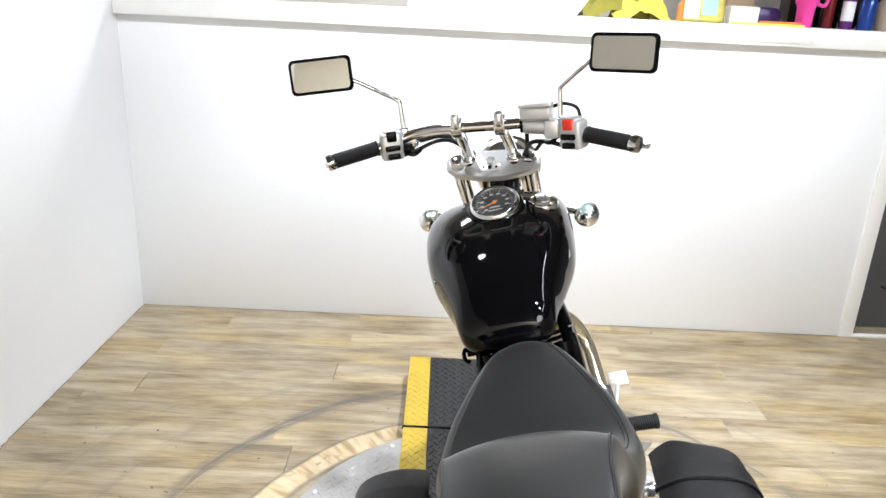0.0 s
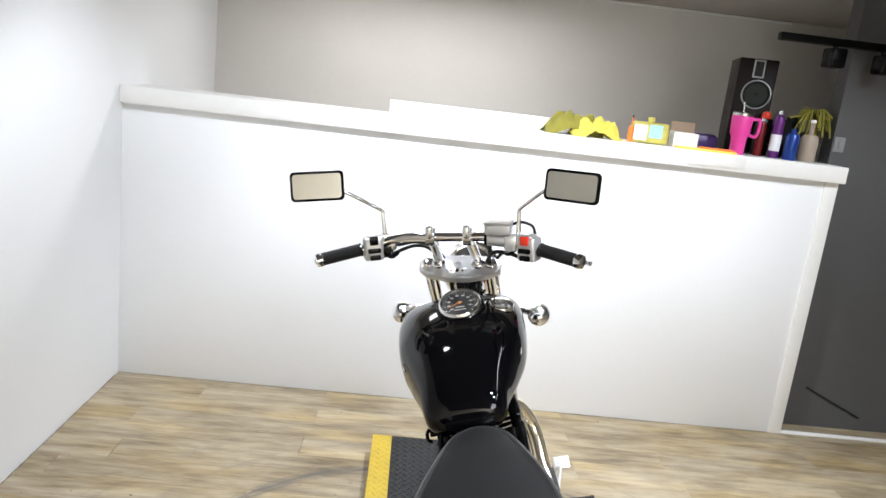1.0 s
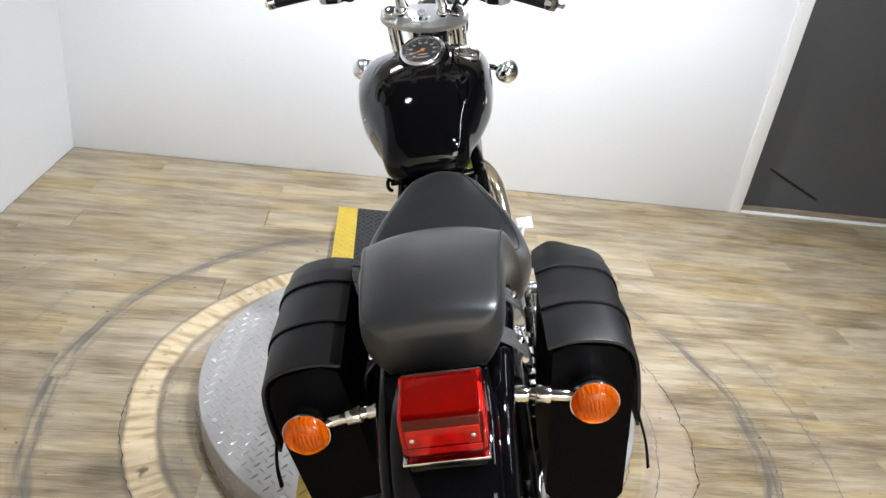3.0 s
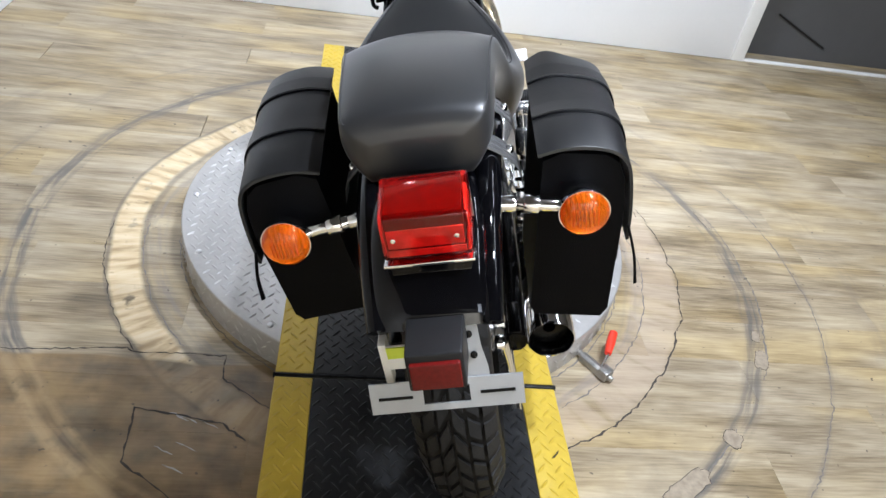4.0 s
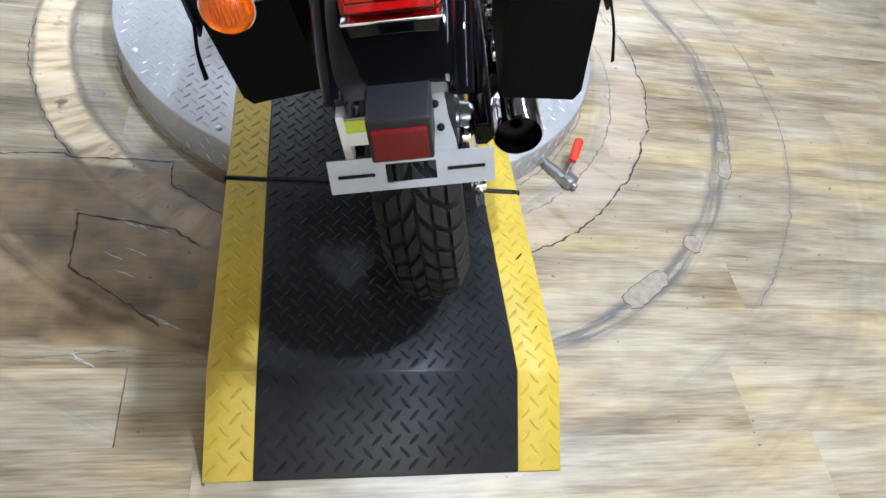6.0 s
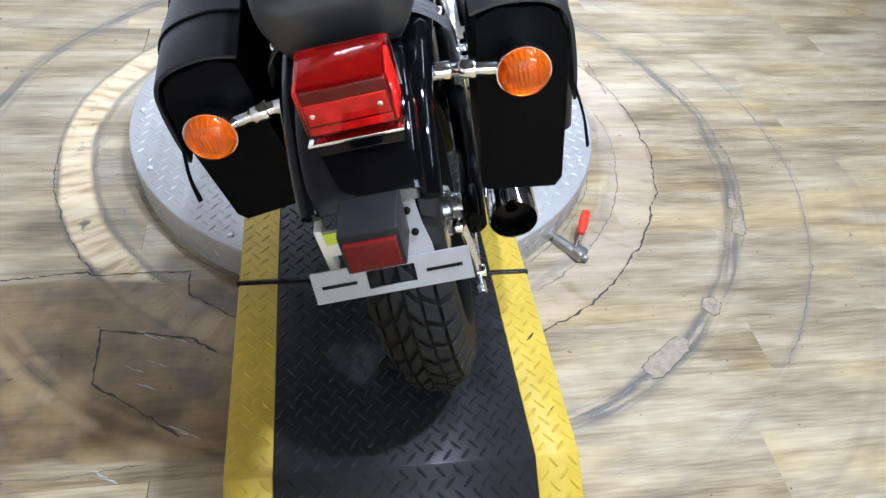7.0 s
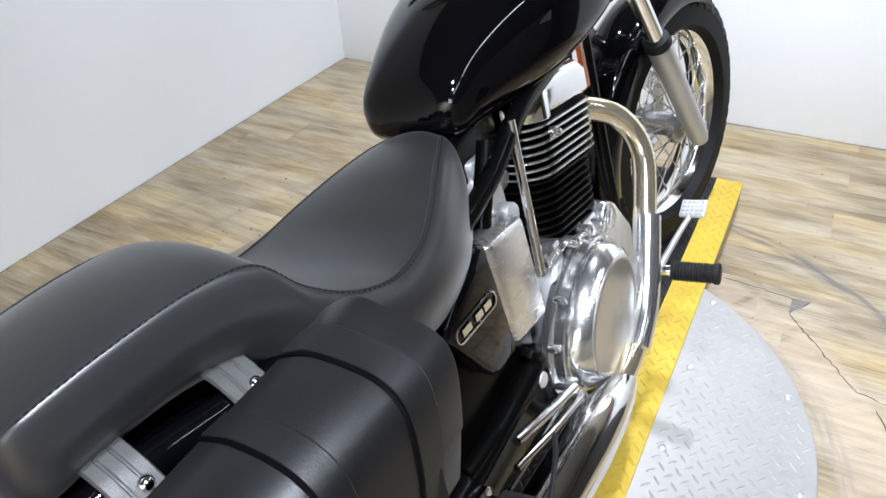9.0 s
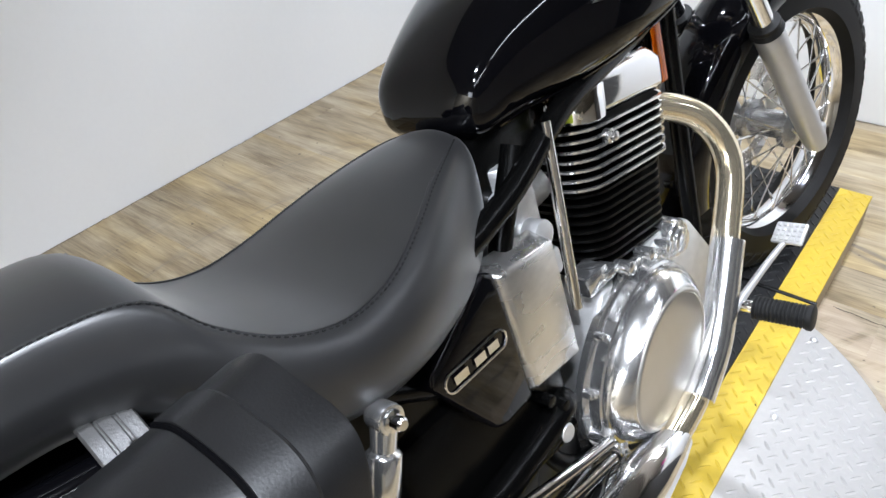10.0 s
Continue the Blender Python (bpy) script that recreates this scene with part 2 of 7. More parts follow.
def cubic(rows, n):
    """Smooth rows of numbers to n steps between each two."""
    R_ = [np.array(r, float) for r in rows]
    R_ = [2 * R_[0] - R_[1]] + R_ + [2 * R_[-1] - R_[-2]]
    out = []
    for i in range(1, len(R_) - 2):
        a, b, c, e = R_[i - 1:i + 3]
        for k in range(n):
            t = k / n
            out.append(0.5 * (2 * b + (c - a) * t + (2 * a - 5 * b + 4 * c - e) * t * t + (3 * b - a - 3 * c + e) * t ** 3))
    out.append(R_[-2])
    return out


def prism(bm, outline, a, b, bev=0.0, axis="x", seg=2):
    """An outline in the two other axes, drawn out from a to b along axis."""
    def P(u, v, w):
        return {"x": (w, u, v), "y": (u, w, v), "z": (u, v, w)}[axis]
    lo = [bm.verts.new(P(u, v, a)) for u, v in outline]
    hi = [bm.verts.new(P(u, v, b)) for u, v in outline]
    k = len(lo)
    fs = [bm.faces.new(lo[::-1]), bm.faces.new(hi)]
    for j in range(k):
        fs.append(bm.faces.new((lo[j], lo[(j + 1) % k], hi[(j + 1) % k], hi[j])))
    if bev:
        bmesh.ops.recalc_face_normals(bm, faces=fs)
        es = [e for e in {e for f_ in fs for e in f_.edges} if e.calc_face_angle(0) > 0.5]
        bmesh.ops.bevel(bm, geom=es, offset=bev, segments=seg, profile=0.5, affect="EDGES", clamp_overlap=True)
    return lo + hi


# ---- the room ----
XL, YB, XR, YR, YF, ZC = -1.535, 2.455, 5.0, -3.4, 4.0, 2.29
DISC = (0.117, 0.716)


def plank_material():
    m = bpy.data.materials.new("wood_look_vinyl_plank")
    m.use_nodes = True
    t = m.node_tree
    b = t.nodes["Principled BSDF"]
    N = t.nodes.new

    def L(a, c):
        t.links.new(a, c)

    def math_(op, a, c=0.0, e=None):
        n = N("ShaderNodeMath")
        n.operation = op
        for i, v in enumerate((a, c, e)):
            if v is None:
                continue
            if isinstance(v, (int, float)):
                n.inputs[i].default_value = v
            else:
                L(v, n.inputs[i])
        return n.outputs[0]

    def ramp(fac, stops):
        n = N("ShaderNodeValToRGB")
        el = n.color_ramp.elements
        while len(el) < len(stops):
            el.new(0.5)
        for e_, (p_, c_) in zip(el, stops):
            e_.position, e_.color = p_, (*c_, 1)
        L(fac, n.inputs["Fac"])
        return n.outputs["Color"]

    def mix(fac, a, c):
        n = N("ShaderNodeMix")
        n.data_type = "RGBA"
        if isinstance(fac, (int, float)):
            n.inputs[0].default_value = fac
        else:
            L(fac, n.inputs[0])
        for i, v in ((6, a), (7, c)):
            if isinstance(v, tuple):
                n.inputs[i].default_value = (*v, 1)
            else:
                L(v, n.inputs[i])
        return n.outputs[2]

    def noise_(vec, scale, detail=4, dist=0.0):
        n = N("ShaderNodeTexNoise")
        n.inputs["Scale"].default_value, n.inputs["Detail"].default_value, n.inputs["Distortion"].default_value = scale, detail, dist
        L(vec, n.inputs["Vector"])
        return n.outputs["Fac"]

    def band(v, lo, hi, soft):
        up = math_("SMOOTH_MIN", 1.0, math_("MAXIMUM", 0.0, math_("DIVIDE", math_("SUBTRACT", v, lo), soft)), 0.1)
        dn = math_("SMOOTH_MIN", 1.0, math_("MAXIMUM", 0.0, math_("DIVIDE", math_("SUBTRACT", hi, v), soft)), 0.1)
        return math_("MULTIPLY", up, dn)

    geo = N("ShaderNodeNewGeometry")
    pos = geo.outputs["Position"]
    oi = N("ShaderNodeObjectInfo")
    # grain runs along the plank, shifted plank by plank
    shift = N("ShaderNodeCombineXYZ")
    L(math_("MULTIPLY", oi.outputs["Random"], 37.0), shift.inputs[0])
    L(math_("MULTIPLY", oi.outputs["Random"], 91.0), shift.inputs[1])
    add = N("ShaderNodeVectorMath")
    add.operation = "ADD"
    L(pos, add.inputs[0])
    L(shift.outputs[0], add.inputs[1])
    mp = N("ShaderNodeMapping")
    mp.inputs["Scale"].default_value = (2.4, 20.0, 1.0)
    L(add.outputs[0], mp.inputs["Vector"])
    mp2 = N("ShaderNodeMapping")
    mp2.inputs["Scale"].default_value = (6.0, 90.0, 1.0)
    L(add.outputs[0], mp2.inputs["Vector"])
    broad = noise_(mp.outputs["Vector"], 1.5, 5, 0.5)
    fine = noise_(mp2.outputs["Vector"], 2.0, 4)
    mp3 = N("ShaderNodeMapping")
    mp3.inputs["Scale"].default_value = (2.2, 6.0, 1.0)
    L(add.outputs[0], mp3.inputs["Vector"])
    cloud = noise_(mp3.outputs["Vector"], 1.2, 3)
    hue = noise_(mp3.outputs["Vector"], 0.8, 2)
    tone = math_("ADD", math_("MULTIPLY", broad, 0.34), math_("MULTIPLY", fine, 0.27))
    tone = math_("ADD", tone, math_("MULTIPLY", cloud, 0.39))
    tone = math_("ADD", tone, math_("MULTIPLY", math_("SUBTRACT", oi.outputs["Random"], 0.5), 0.055))
    wood = ramp(tone, [(0.35, (0.135, 0.10, 0.057)), (0.44, (0.25, 0.194, 0.118)), (0.53, (0.37, 0.30, 0.198)), (0.64, (0.49, 0.41, 0.28))])
    # some stretches are yellower, others greyed by wear
    tint = ramp(hue, [(0.36, (0.97, 0.99, 1.04)), (0.5, (1.0, 1.0, 0.98)), (0.64, (1.06, 1.0, 0.80))])
    tm = N("ShaderNodeVectorMath")
    tm.operation = "MULTIPLY"
    L(wood, tm.inputs[0])
    L(tint, tm.inputs[1])
    wood = tm.outputs[0]
    # rings worn by wheels that circle the turntable
    sub = N("ShaderNodeVectorMath")
    sub.operation = "SUBTRACT"
    L(pos, sub.inputs[0])
    sub.inputs[1].default_value = (DISC[0], DISC[1], 0)
    ln = N("ShaderNodeVectorMath")
    ln.operation = "LENGTH"
    L(sub.outputs[0], ln.inputs[0])
    sep = N("ShaderNodeSeparateXYZ")
    L(pos, sep.inputs[0])
    wob = noise_(pos, 3.0, 3)
    rad = math_("ADD", ln.outputs["Value"], math_("MULTIPLY", math_("SUBTRACT", wob, 0.5), 0.05))
    patch = noise_(pos, 2.2, 3)
    scuff = noise_(pos, 26.0, 4)
    west = band(sep.outputs["X"], -2.0, 0.0, 0.15)
    east = math_("SUBTRACT", 1.0, west)
    # the torn ring on the west side shows bare backing with cross scratches
    ang = math_("ARCTAN2", math_("SUBTRACT", sep.outputs["Y"], DISC[1]), math_("SUBTRACT", sep.outputs["X"], DISC[0]))
    comb = N("ShaderNodeCombineXYZ")
    L(math_("MULTIPLY", ang, 26.0), comb.inputs[0])
    L(math_("MULTIPLY", rad, 6.0), comb.inputs[1])
    cross = noise_(comb.outputs[0], 1.0, 4)
    bare = ramp(cross, [(0.36, (0.36, 0.25, 0.125)), (0.5, (0.61, 0.475, 0.28)), (0.66, (0.70, 0.59, 0.40))])
    worn = math_("MULTIPLY", math_("MULTIPLY", band(rad, 0.752, 0.842, 0.012), west), band(scuff, 0.30, 2.0, 0.1))
    wood = mix(math_("MULTIPLY", worn, 0.92), wood, bare)
    edge = math_("MULTIPLY", math_("ADD", band(rad, 0.733, 0.757, 0.008), band(rad, 0.836, 0.852, 0.006)), west)
    wood = mix(math_("MULTIPLY", edge, 0.5), wood, (0.12, 0.10, 0.08))
    worn_e = math_("MULTIPLY", math_("MULTIPLY", band(rad, 0.69, 0.845, 0.02), east), band(cross, 0.30, 2.0, 0.2))
    wood = mix(math_("MULTIPLY", worn_e, 0.42), wood, (0.50, 0.395, 0.30))
    comb2 = N("ShaderNodeCombineXYZ")
    L(math_("MULTIPLY", ang, 5.0), comb2.inputs[0])
    L(math_("MULTIPLY", rad, 55.0), comb2.inputs[1])
    arcs = noise_(comb2.outputs[0], 1.0, 4)
    grey_a = math_("MULTIPLY", band(rad, 1.025, 1.10, 0.025), band(arcs, 0.36, 2.0, 0.22))
    wood = mix(math_("MULTIPLY", grey_a, math_("MULTIPLY_ADD", patch, 0.8, 0.42)), wood, (0.10, 0.093, 0.088))
    grey_b = math_("MULTIPLY", band(rad, 0.68, 0.74, 0.02), band(arcs, 0.40, 2.0, 0.2))
    wood = mix(math_("MULTIPLY", grey_b, 0.5), wood, (0.2, 0.18, 0.165))
    thin = math_("MULTIPLY", band(rad, 1.245, 1.29, 0.015), band(arcs, 0.42, 2.0, 0.2))
    wood = mix(math_("MULTIPLY", thin, 0.35), wood, (0.16, 0.14, 0.12))
    wide = math_("MULTIPLY", band(rad, 1.40, 1.52, 0.05), band(arcs, 0.40, 2.0, 0.2))
    wood = mix(math_("MULTIPLY", wide, 0.22), wood, (0.16, 0.14, 0.12))
    # brown old layer beside the ramp, the bike's shadow also in its colour, with a pale arc through it
    wx = math_("ADD", sep.outputs["X"], math_("MULTIPLY", math_("SUBTRACT", wob, 0.5), 0.15))
    wy = math_("ADD", sep.outputs["Y"], math_("MULTIPLY", math_("SUBTRACT", patch, 0.5), 0.12))
    brown = math_("MULTIPLY", band(wx, -1.12, -0.10, 0.03), band(wy, -0.30, 0.187, 0.012))
    blot = ramp(noise_(pos, 9.0, 5), [(0.38, (0.075, 0.046, 0.016)), (0.5, (0.165, 0.098, 0.034)), (0.64, (0.26, 0.168, 0.065))])
    wood = mix(math_("MULTIPLY", brown, 0.76), wood, blot)
    arc_ = math_("MULTIPLY", math_("MULTIPLY", math_("ADD", band(rad, 1.035, 1.062, 0.012), band(rad, 1.072, 1.11, 0.014)), brown), band(scuff, 0.3, 2.0, 0.2))
    wood = mix(math_("MULTIPLY", arc_, 0.6), wood, (0.34, 0.245, 0.125))
    grime = math_("MULTIPLY", band(patch, 0.5, 2.0, 0.2), band(scuff, 0.45, 2.0, 0.2))
    wood = mix(math_("MULTIPLY", grime, 0.17), wood, (0.13, 0.11, 0.09))
    spots = noise_(pos, 42.0, 2)
    wood = mix(math_("MULTIPLY", band(spots, 0.72, 2.0, 0.03), 0.75), wood, (0.05, 0.04, 0.03))
    L(wood, b.inputs["Base Color"])
    L(math_("MULTIPLY_ADD", fine, 0.25, 0.3), b.inputs["Roughness"])
    bu = N("ShaderNodeBump")
    bu.inputs["Strength"].default_value, bu.inputs["Distance"].default_value = 0.12, 0.002
    L(fine, bu.inputs["Height"])
    L(bu.outputs["Normal"], b.inputs["Normal"])
    return m


PLANK = plank_material()


def structure(name, lo, hi, mat, label, category, bev=0.0):
    bm = bmesh.new()
    box(bm, lo, hi, bev)
    return tagged(finish(bm, name, mat), label, category, "", "structure")


BEIGE_WALL = material("beige_wall_paint", (0.76, 0.70, 0.58), 0.6, vary=0.04, scale=20, blotch=0.06)
floor = structure("floor", (XL, YR, -0.12), (XR, YF, -0.006), PLANK, "wood-look vinyl plank floor with circular wear marks", "floor")
structure("wall_west", (XL - 0.12, YR - 0.1, -0.12), (XL, YF + 0.1, ZC), WALL, "plain white painted wall with soft scuffs", "wall")
structure("wall_north", (XL, YF, -0.12), (XR, YF + 0.12, ZC), FAR_WALL, "off-white wall of the room behind the counter", "wall")
structure("wall_east", (XR, YR - 0.1, -0.12), (XR + 0.12, YF + 0.1, ZC), FAR_WALL, "plain off-white wall", "wall")
structure("wall_south", (XL, YR - 0.12, -0.12), (XR, YR, ZC), BEIGE_WALL, "plain beige wall", "wall")
structure("ceiling", (XL - 0.1, YB + 0.1, ZC), (XR + 0.1, YF + 0.1, ZC + 0.1), CEIL, "low beige ceiling behind the counter", "ceiling")
structure("ceiling_booth", (XL - 0.1, YR - 0.1, ZC), (XR + 0.1, YB + 0.1, ZC + 0.1), CEIL_UNLIT, "unseen ceiling over the turntable, coloured dark as if unlit", "ceiling")
structure("wall_half", (XL, YB, 0.0), (1.882, YB + 0.1, 1.356), WALL, "white half wall in front of a raised counter", "half wall", 0.002)
structure("trim_post", (1.882, YB - 0.008, 0.0), (1.952, YB + 0.1, 1.356), TRIM, "white corner trim at the end of the half wall", "trim", 0.003)
structure("trim_cap", (XL, YB - 0.04, 1.356), (1.966, YB + 0.34, 1.437), TRIM, "thick white counter ledge with nail holes", "ledge", 0.004)
structure("wall_grey", (1.952, YB + 0.13, 0.0), (XR, YB + 0.23, ZC), GREY_WALL, "dark grey painted wall panel beside the counter", "wall")
structure("trim_threshold", (1.952, YB - 0.005, 0.0), (XR, YB + 0.022, 0.012), TRIM, "narrow white strip along the floor", "trim", 0.003)


def build_planks():
    width, length, gap = 0.152, 1.22, 0.00004
    cache = {}
    rnd = random.Random(5)
    y = -1.4
    while y < YB + 0.1:
        x = XL - rnd.random() * length
        while x < 4.0:
            a, b_ = max(x, XL + 0.001), x + length
            if b_ - a > 0.03:
                key = round(b_ - a, 2)
                if key not in cache:
                    bm = bmesh.new()
                    hx, hy = (key - gap) / 2, (width - gap) / 2
                    top = [bm.verts.new((sx * (hx - 0.0005), sy * (hy - 0.0005), 0)) for sx, sy in ((-1, -1), (1, -1), (1, 1), (-1, 1))]
                    mid = [bm.verts.new((sx * hx, sy * hy, -0.0004)) for sx, sy in ((-1, -1), (1, -1), (1, 1), (-1, 1))]
                    low = [bm.verts.new((sx * hx, sy * hy, -0.006)) for sx, sy in ((-1, -1), (1, -1), (1, 1), (-1, 1))]
                    bm.faces.new(top)
                    for j in range(4):
                        k = (j + 1) % 4
                        bm.faces.new((mid[j], mid[k], top[k], top[j]))
                        bm.faces.new((low[j], low[k], mid[k], mid[j]))
                    me = bpy.data.meshes.new("plank")
                    bm.to_mesh(me)
                    bm.free()
                    me.materials.append(PLANK)
                    cache[key] = me
                ob = new("plank", cache[key])
                ob.location = ((a + b_) / 2, y + width / 2, 0)
                ob.parent = floor
            x += length
        y += width


# ---- turntable and ramps ----
def lozenges(bm, spots, z, length=0.03, w=0.0075, h=0.0018, m=None):
    """Raised tread bars, each a low six-sided mound."""
    for x, y, ang, zz in spots:
        c, s = math.cos(ang), math.sin(ang)
        pts = []
        for u, v, k in ((-0.5, 0, 0), (-0.25, -0.5, 0), (0.25, -0.5, 0), (0.5, 0, 0), (0.25, 0.5, 0), (-0.25, 0.5, 0)):
            pts.append(bm.verts.new((x + c * u * length - s * v * w, y + s * u * length + c * v * w, zz)))
        a = bm.verts.new((x - c * 0.28 * length, y - s * 0.28 * length, zz + h))
        b_ = bm.verts.new((x + c * 0.28 * length, y + s * 0.28 * length, zz + h))
        for f_ in ((0, 1, a), (1, 2, b_, a), (2, 3, b_), (3, 4, b_), (4, 5, a, b_), (5, 0, a)):
            bm.faces.new([pts[q] if isinstance(q, int) else q for q in f_])


def tread_grid(x0, x1, y0, y1, pitch, z_of, keep=None):
    """Two interleaved grids of bars that lean either way."""
    out = []
    dx, dy = pitch * 1.15, pitch * 1.3
    ny, nx = max(1, int((y1 - y0) / dy)), max(1, int((x1 - x0) / dx))
    dx, dy = (x1 - x0) / nx, (y1 - y0) / ny
    for j in range(ny):
        for i in range(nx):
            for k in (0, 1):
                x, y = x0 + (i + 0.25 + 0.5 * k) * dx, y0 + (j + 0.25 + 0.5 * k) * dy
                if keep is None or keep(x, y):
                    out.append((x, y, radians(-48 if k else 48), z_of(x, y)))
    return out


def worn_tread_material():
    """Yellow paint with the odd tread bar scuffed through to black, most of all where boots step."""
    m = RAMP_YELLOW.copy()
    m.name = "worn_yellow_tread"
    t = m.node_tree
    b = t.nodes["Principled BSDF"]
    src = b.inputs["Base Color"].links[0].from_socket
    geo = t.nodes.new("ShaderNodeNewGeometry")
    nz = t.nodes.new("ShaderNodeTexNoise")
    nz.inputs["Scale"].default_value = 2.6
    t.links.new(geo.outputs["Position"], nz.inputs["Vector"])
    ad = t.nodes.new("ShaderNodeMath")
    ad.operation = "MULTIPLY_ADD"
    t.links.new(nz.outputs["Fac"], ad.inputs[0])
    ad.inputs[1].default_value = 1.3
    t.links.new(geo.outputs["Random Per Island"], ad.inputs[2])
    gt = t.nodes.new("ShaderNodeMath")
    gt.operation = "GREATER_THAN"
    t.links.new(ad.outputs[0], gt.inputs[0])
    gt.inputs[1].default_value = 1.78
    mx = t.nodes.new("ShaderNodeMix")
    mx.data_type = "RGBA"
    t.links.new(gt.outputs[0], mx.inputs[0])
    t.links.new(src, mx.inputs[6])
    mx.inputs[7].default_value = (0.05, 0.042, 0.02, 1)
    t.links.new(mx.outputs[2], b.inputs["Base Color"])
    return m


WORN_YELLOW = worn_tread_material()
RX0, RX1, YW = -0.203, 0.433, 0.083
TOP = 0.1


def turntable():
    t = thing("turntable", pose(DISC[0], DISC[1], 0), "round aluminium tread-plate turntable on the vinyl floor", "turntable")
    bm = bmesh.new()
    lathe(bm, [(0, 0.637), (0.088, 0.642), (0.0925, 0.6405), (0.094, 0.638)], (0, 0, 0), (0, 0, 1), 96)
    part("drum", bm, STEEL, t, sharp=50)
    bm = bmesh.new()
    spots = tread_grid(-0.635, 0.635, -0.635, 0.635, 0.0285, lambda x, y: 0.094,
                       lambda x, y: math.hypot(x, y) < 0.622 and not (RX0 - DISC[0] - 0.012 < x < RX1 - DISC[0] + 0.012))
    lozenges(bm, spots, 0, 0.026, 0.0068, 0.0019)
    tagged(part("tread", bm, STEEL, t), kind="stuff")
    bm = bmesh.new()
    for j in range(3):
        for i in range(132):
            a = 2 * math.pi * (i + 0.5 * (j % 2)) / 132
            c, s = math.cos(a), math.sin(a)
            o = Vector((0.6395 * c, 0.6395 * s, 0.02 + j * 0.027))
            tn, up, nr = Vector((-s, c, 0)), Vector((0, 0, 1)), Vector((c, s, 0))
            d1 = (tn + up * (1 if (i + j) % 2 else -1)).normalized()
            d2 = (tn - up * (1 if (i + j) % 2 else -1)).normalized()
            vs = [bm.verts.new(o + d1 * u * 0.026 + d2 * v * 0.0065 + nr * k) for u, v, k in ((-.5, 0, .001), (0, -.5, .001), (.5, 0, .001), (0, .5, .001), (0, 0, .004))]
            for q in range(4):
                bm.faces.new((vs[q], vs[(q + 1) % 4], vs[4]))
    tagged(part("side_tread", bm, STEEL, t), kind="stuff")
    bm0 = bmesh.new()
    lathe(bm0, [(0, 0.008), (0.003, 0.008), (0.005, 0.0055), (0.0055, 0.001)], (0, 0, 0.094), (0, 0, 1), 12)
    bolt = part("bolt", bm0, CAST, t)
    spots = [(0.613 * math.cos(radians(a)), 0.613 * math.sin(radians(a))) for h in (0, 180) for a in (h - 55.4, h - 24.4, h, h + 24.4, h + 55.4)]
    spots += [(x, y) for x in (-0.348, 0.348) for y in (-0.253, 0.0, 0.253)]
    bolt.location = (*spots[0], 0)
    for x, y in spots[1:]:
        o = bolt.copy()
        scene.collection.objects.link(o)
        o.location = (x, y, 0)


PLYWOOD = material("bare_plywood", (0.36, 0.29, 0.19), 0.7, vary=0.25, scale=30, stretch=(1, 1, 6), blotch=0.2, blotch_scale=6)


def ramp_section(label, y0, y1, crease=None, base=0.0, sheet=None):
    """A tread-plate deck with a black lane between two yellow edges; beyond the crease it falls to the floor."""
    t = thing("ramp", pose(0, 0, base), label, "ramp", "ramp sections")
    T = TOP - base
    foot = 0.0
    if sheet:
        foot = T - sheet
        bm = bmesh.new()
        box(bm, (RX0 + 0.003, y0 + 0.004, 0.0), (RX1 - 0.003, y1 - 0.004, foot - 0.0005), 0.002, 1)
        part("wooden_base", bm, PLYWOOD, t, "bare wooden base under the plate")
    for nm, xa, xb, mt in (("yellow_edge", RX0, RX0 + YW, RAMP_YELLOW), ("black_lane", RX0 + YW, RX1 - YW, RAMP_BLACK), ("yellow_edge", RX1 - YW, RX1, RAMP_YELLOW)):
        bm = bmesh.new()
        prof = [(y1, foot), (y1, T), (crease if crease is not None else y0, T)]
        prof += [(y0, 0.004), (y0, 0.0)] if crease is not None else [(y0, foot)]
        prism(bm, [(y, z) for y, z in prof], xa + 0.0004, xb - 0.0004, 0.0012, "x", 1)
        p = part(nm, bm, mt, t)

        def z_of(x, y):
            if crease is None or y > crease:
                return T
            return 0.004 + (T - 0.004) * (y - y0) / (crease - y0)
        bm = bmesh.new()
        cut = [(y0 + 0.008, y1 - 0.006)] if crease is None else [(crease + 0.006, y1 - 0.006)]
        for a, b_ in cut:
            lozenges(bm, tread_grid(xa + 0.004, xb - 0.004, a, b_, 0.0275, z_of), 0, 0.03, 0.0068, 0.0024)
        if crease is not None:
            # sloped tread, laid flat and then tipped onto the slope
            ln = math.hypot(crease - y0, T)
            bs = bmesh.new()
            lozenges(bs, tread_grid(xa + 0.004, xb - 0.004, 0.008, ln - 0.006, 0.0275, lambda x, y: 0.0), 0, 0.03, 0.0068, 0.0024)
            bmesh.ops.transform(bs, matrix=Matrix.Translation((0, y0, 0.0045)) @ Matrix.Rotation(math.atan2(T - 0.004, crease - y0), 4, "X"), verts=bs.verts)
            me = bpy.data.meshes.new("tmp")
            bs.to_mesh(me)
            bs.free()
            bm.from_mesh(me)
            bpy.data.meshes.remove(me)
        tagged(part("tread", bm, WORN_YELLOW if mt is RAMP_YELLOW else mt, p), kind="stuff")
    return t


turntable()
ramp_section("black tread-plate ramp with yellow edges sloping to the floor", -0.555, 0.051, -0.40)
ramp_section("black tread-plate lane with yellow edges across the turntable", 0.065, 1.325, None, 0.0942)
ramp_section("black tread-plate platform with yellow edges under the front wheel", 1.339, 1.842, sheet=0.008)


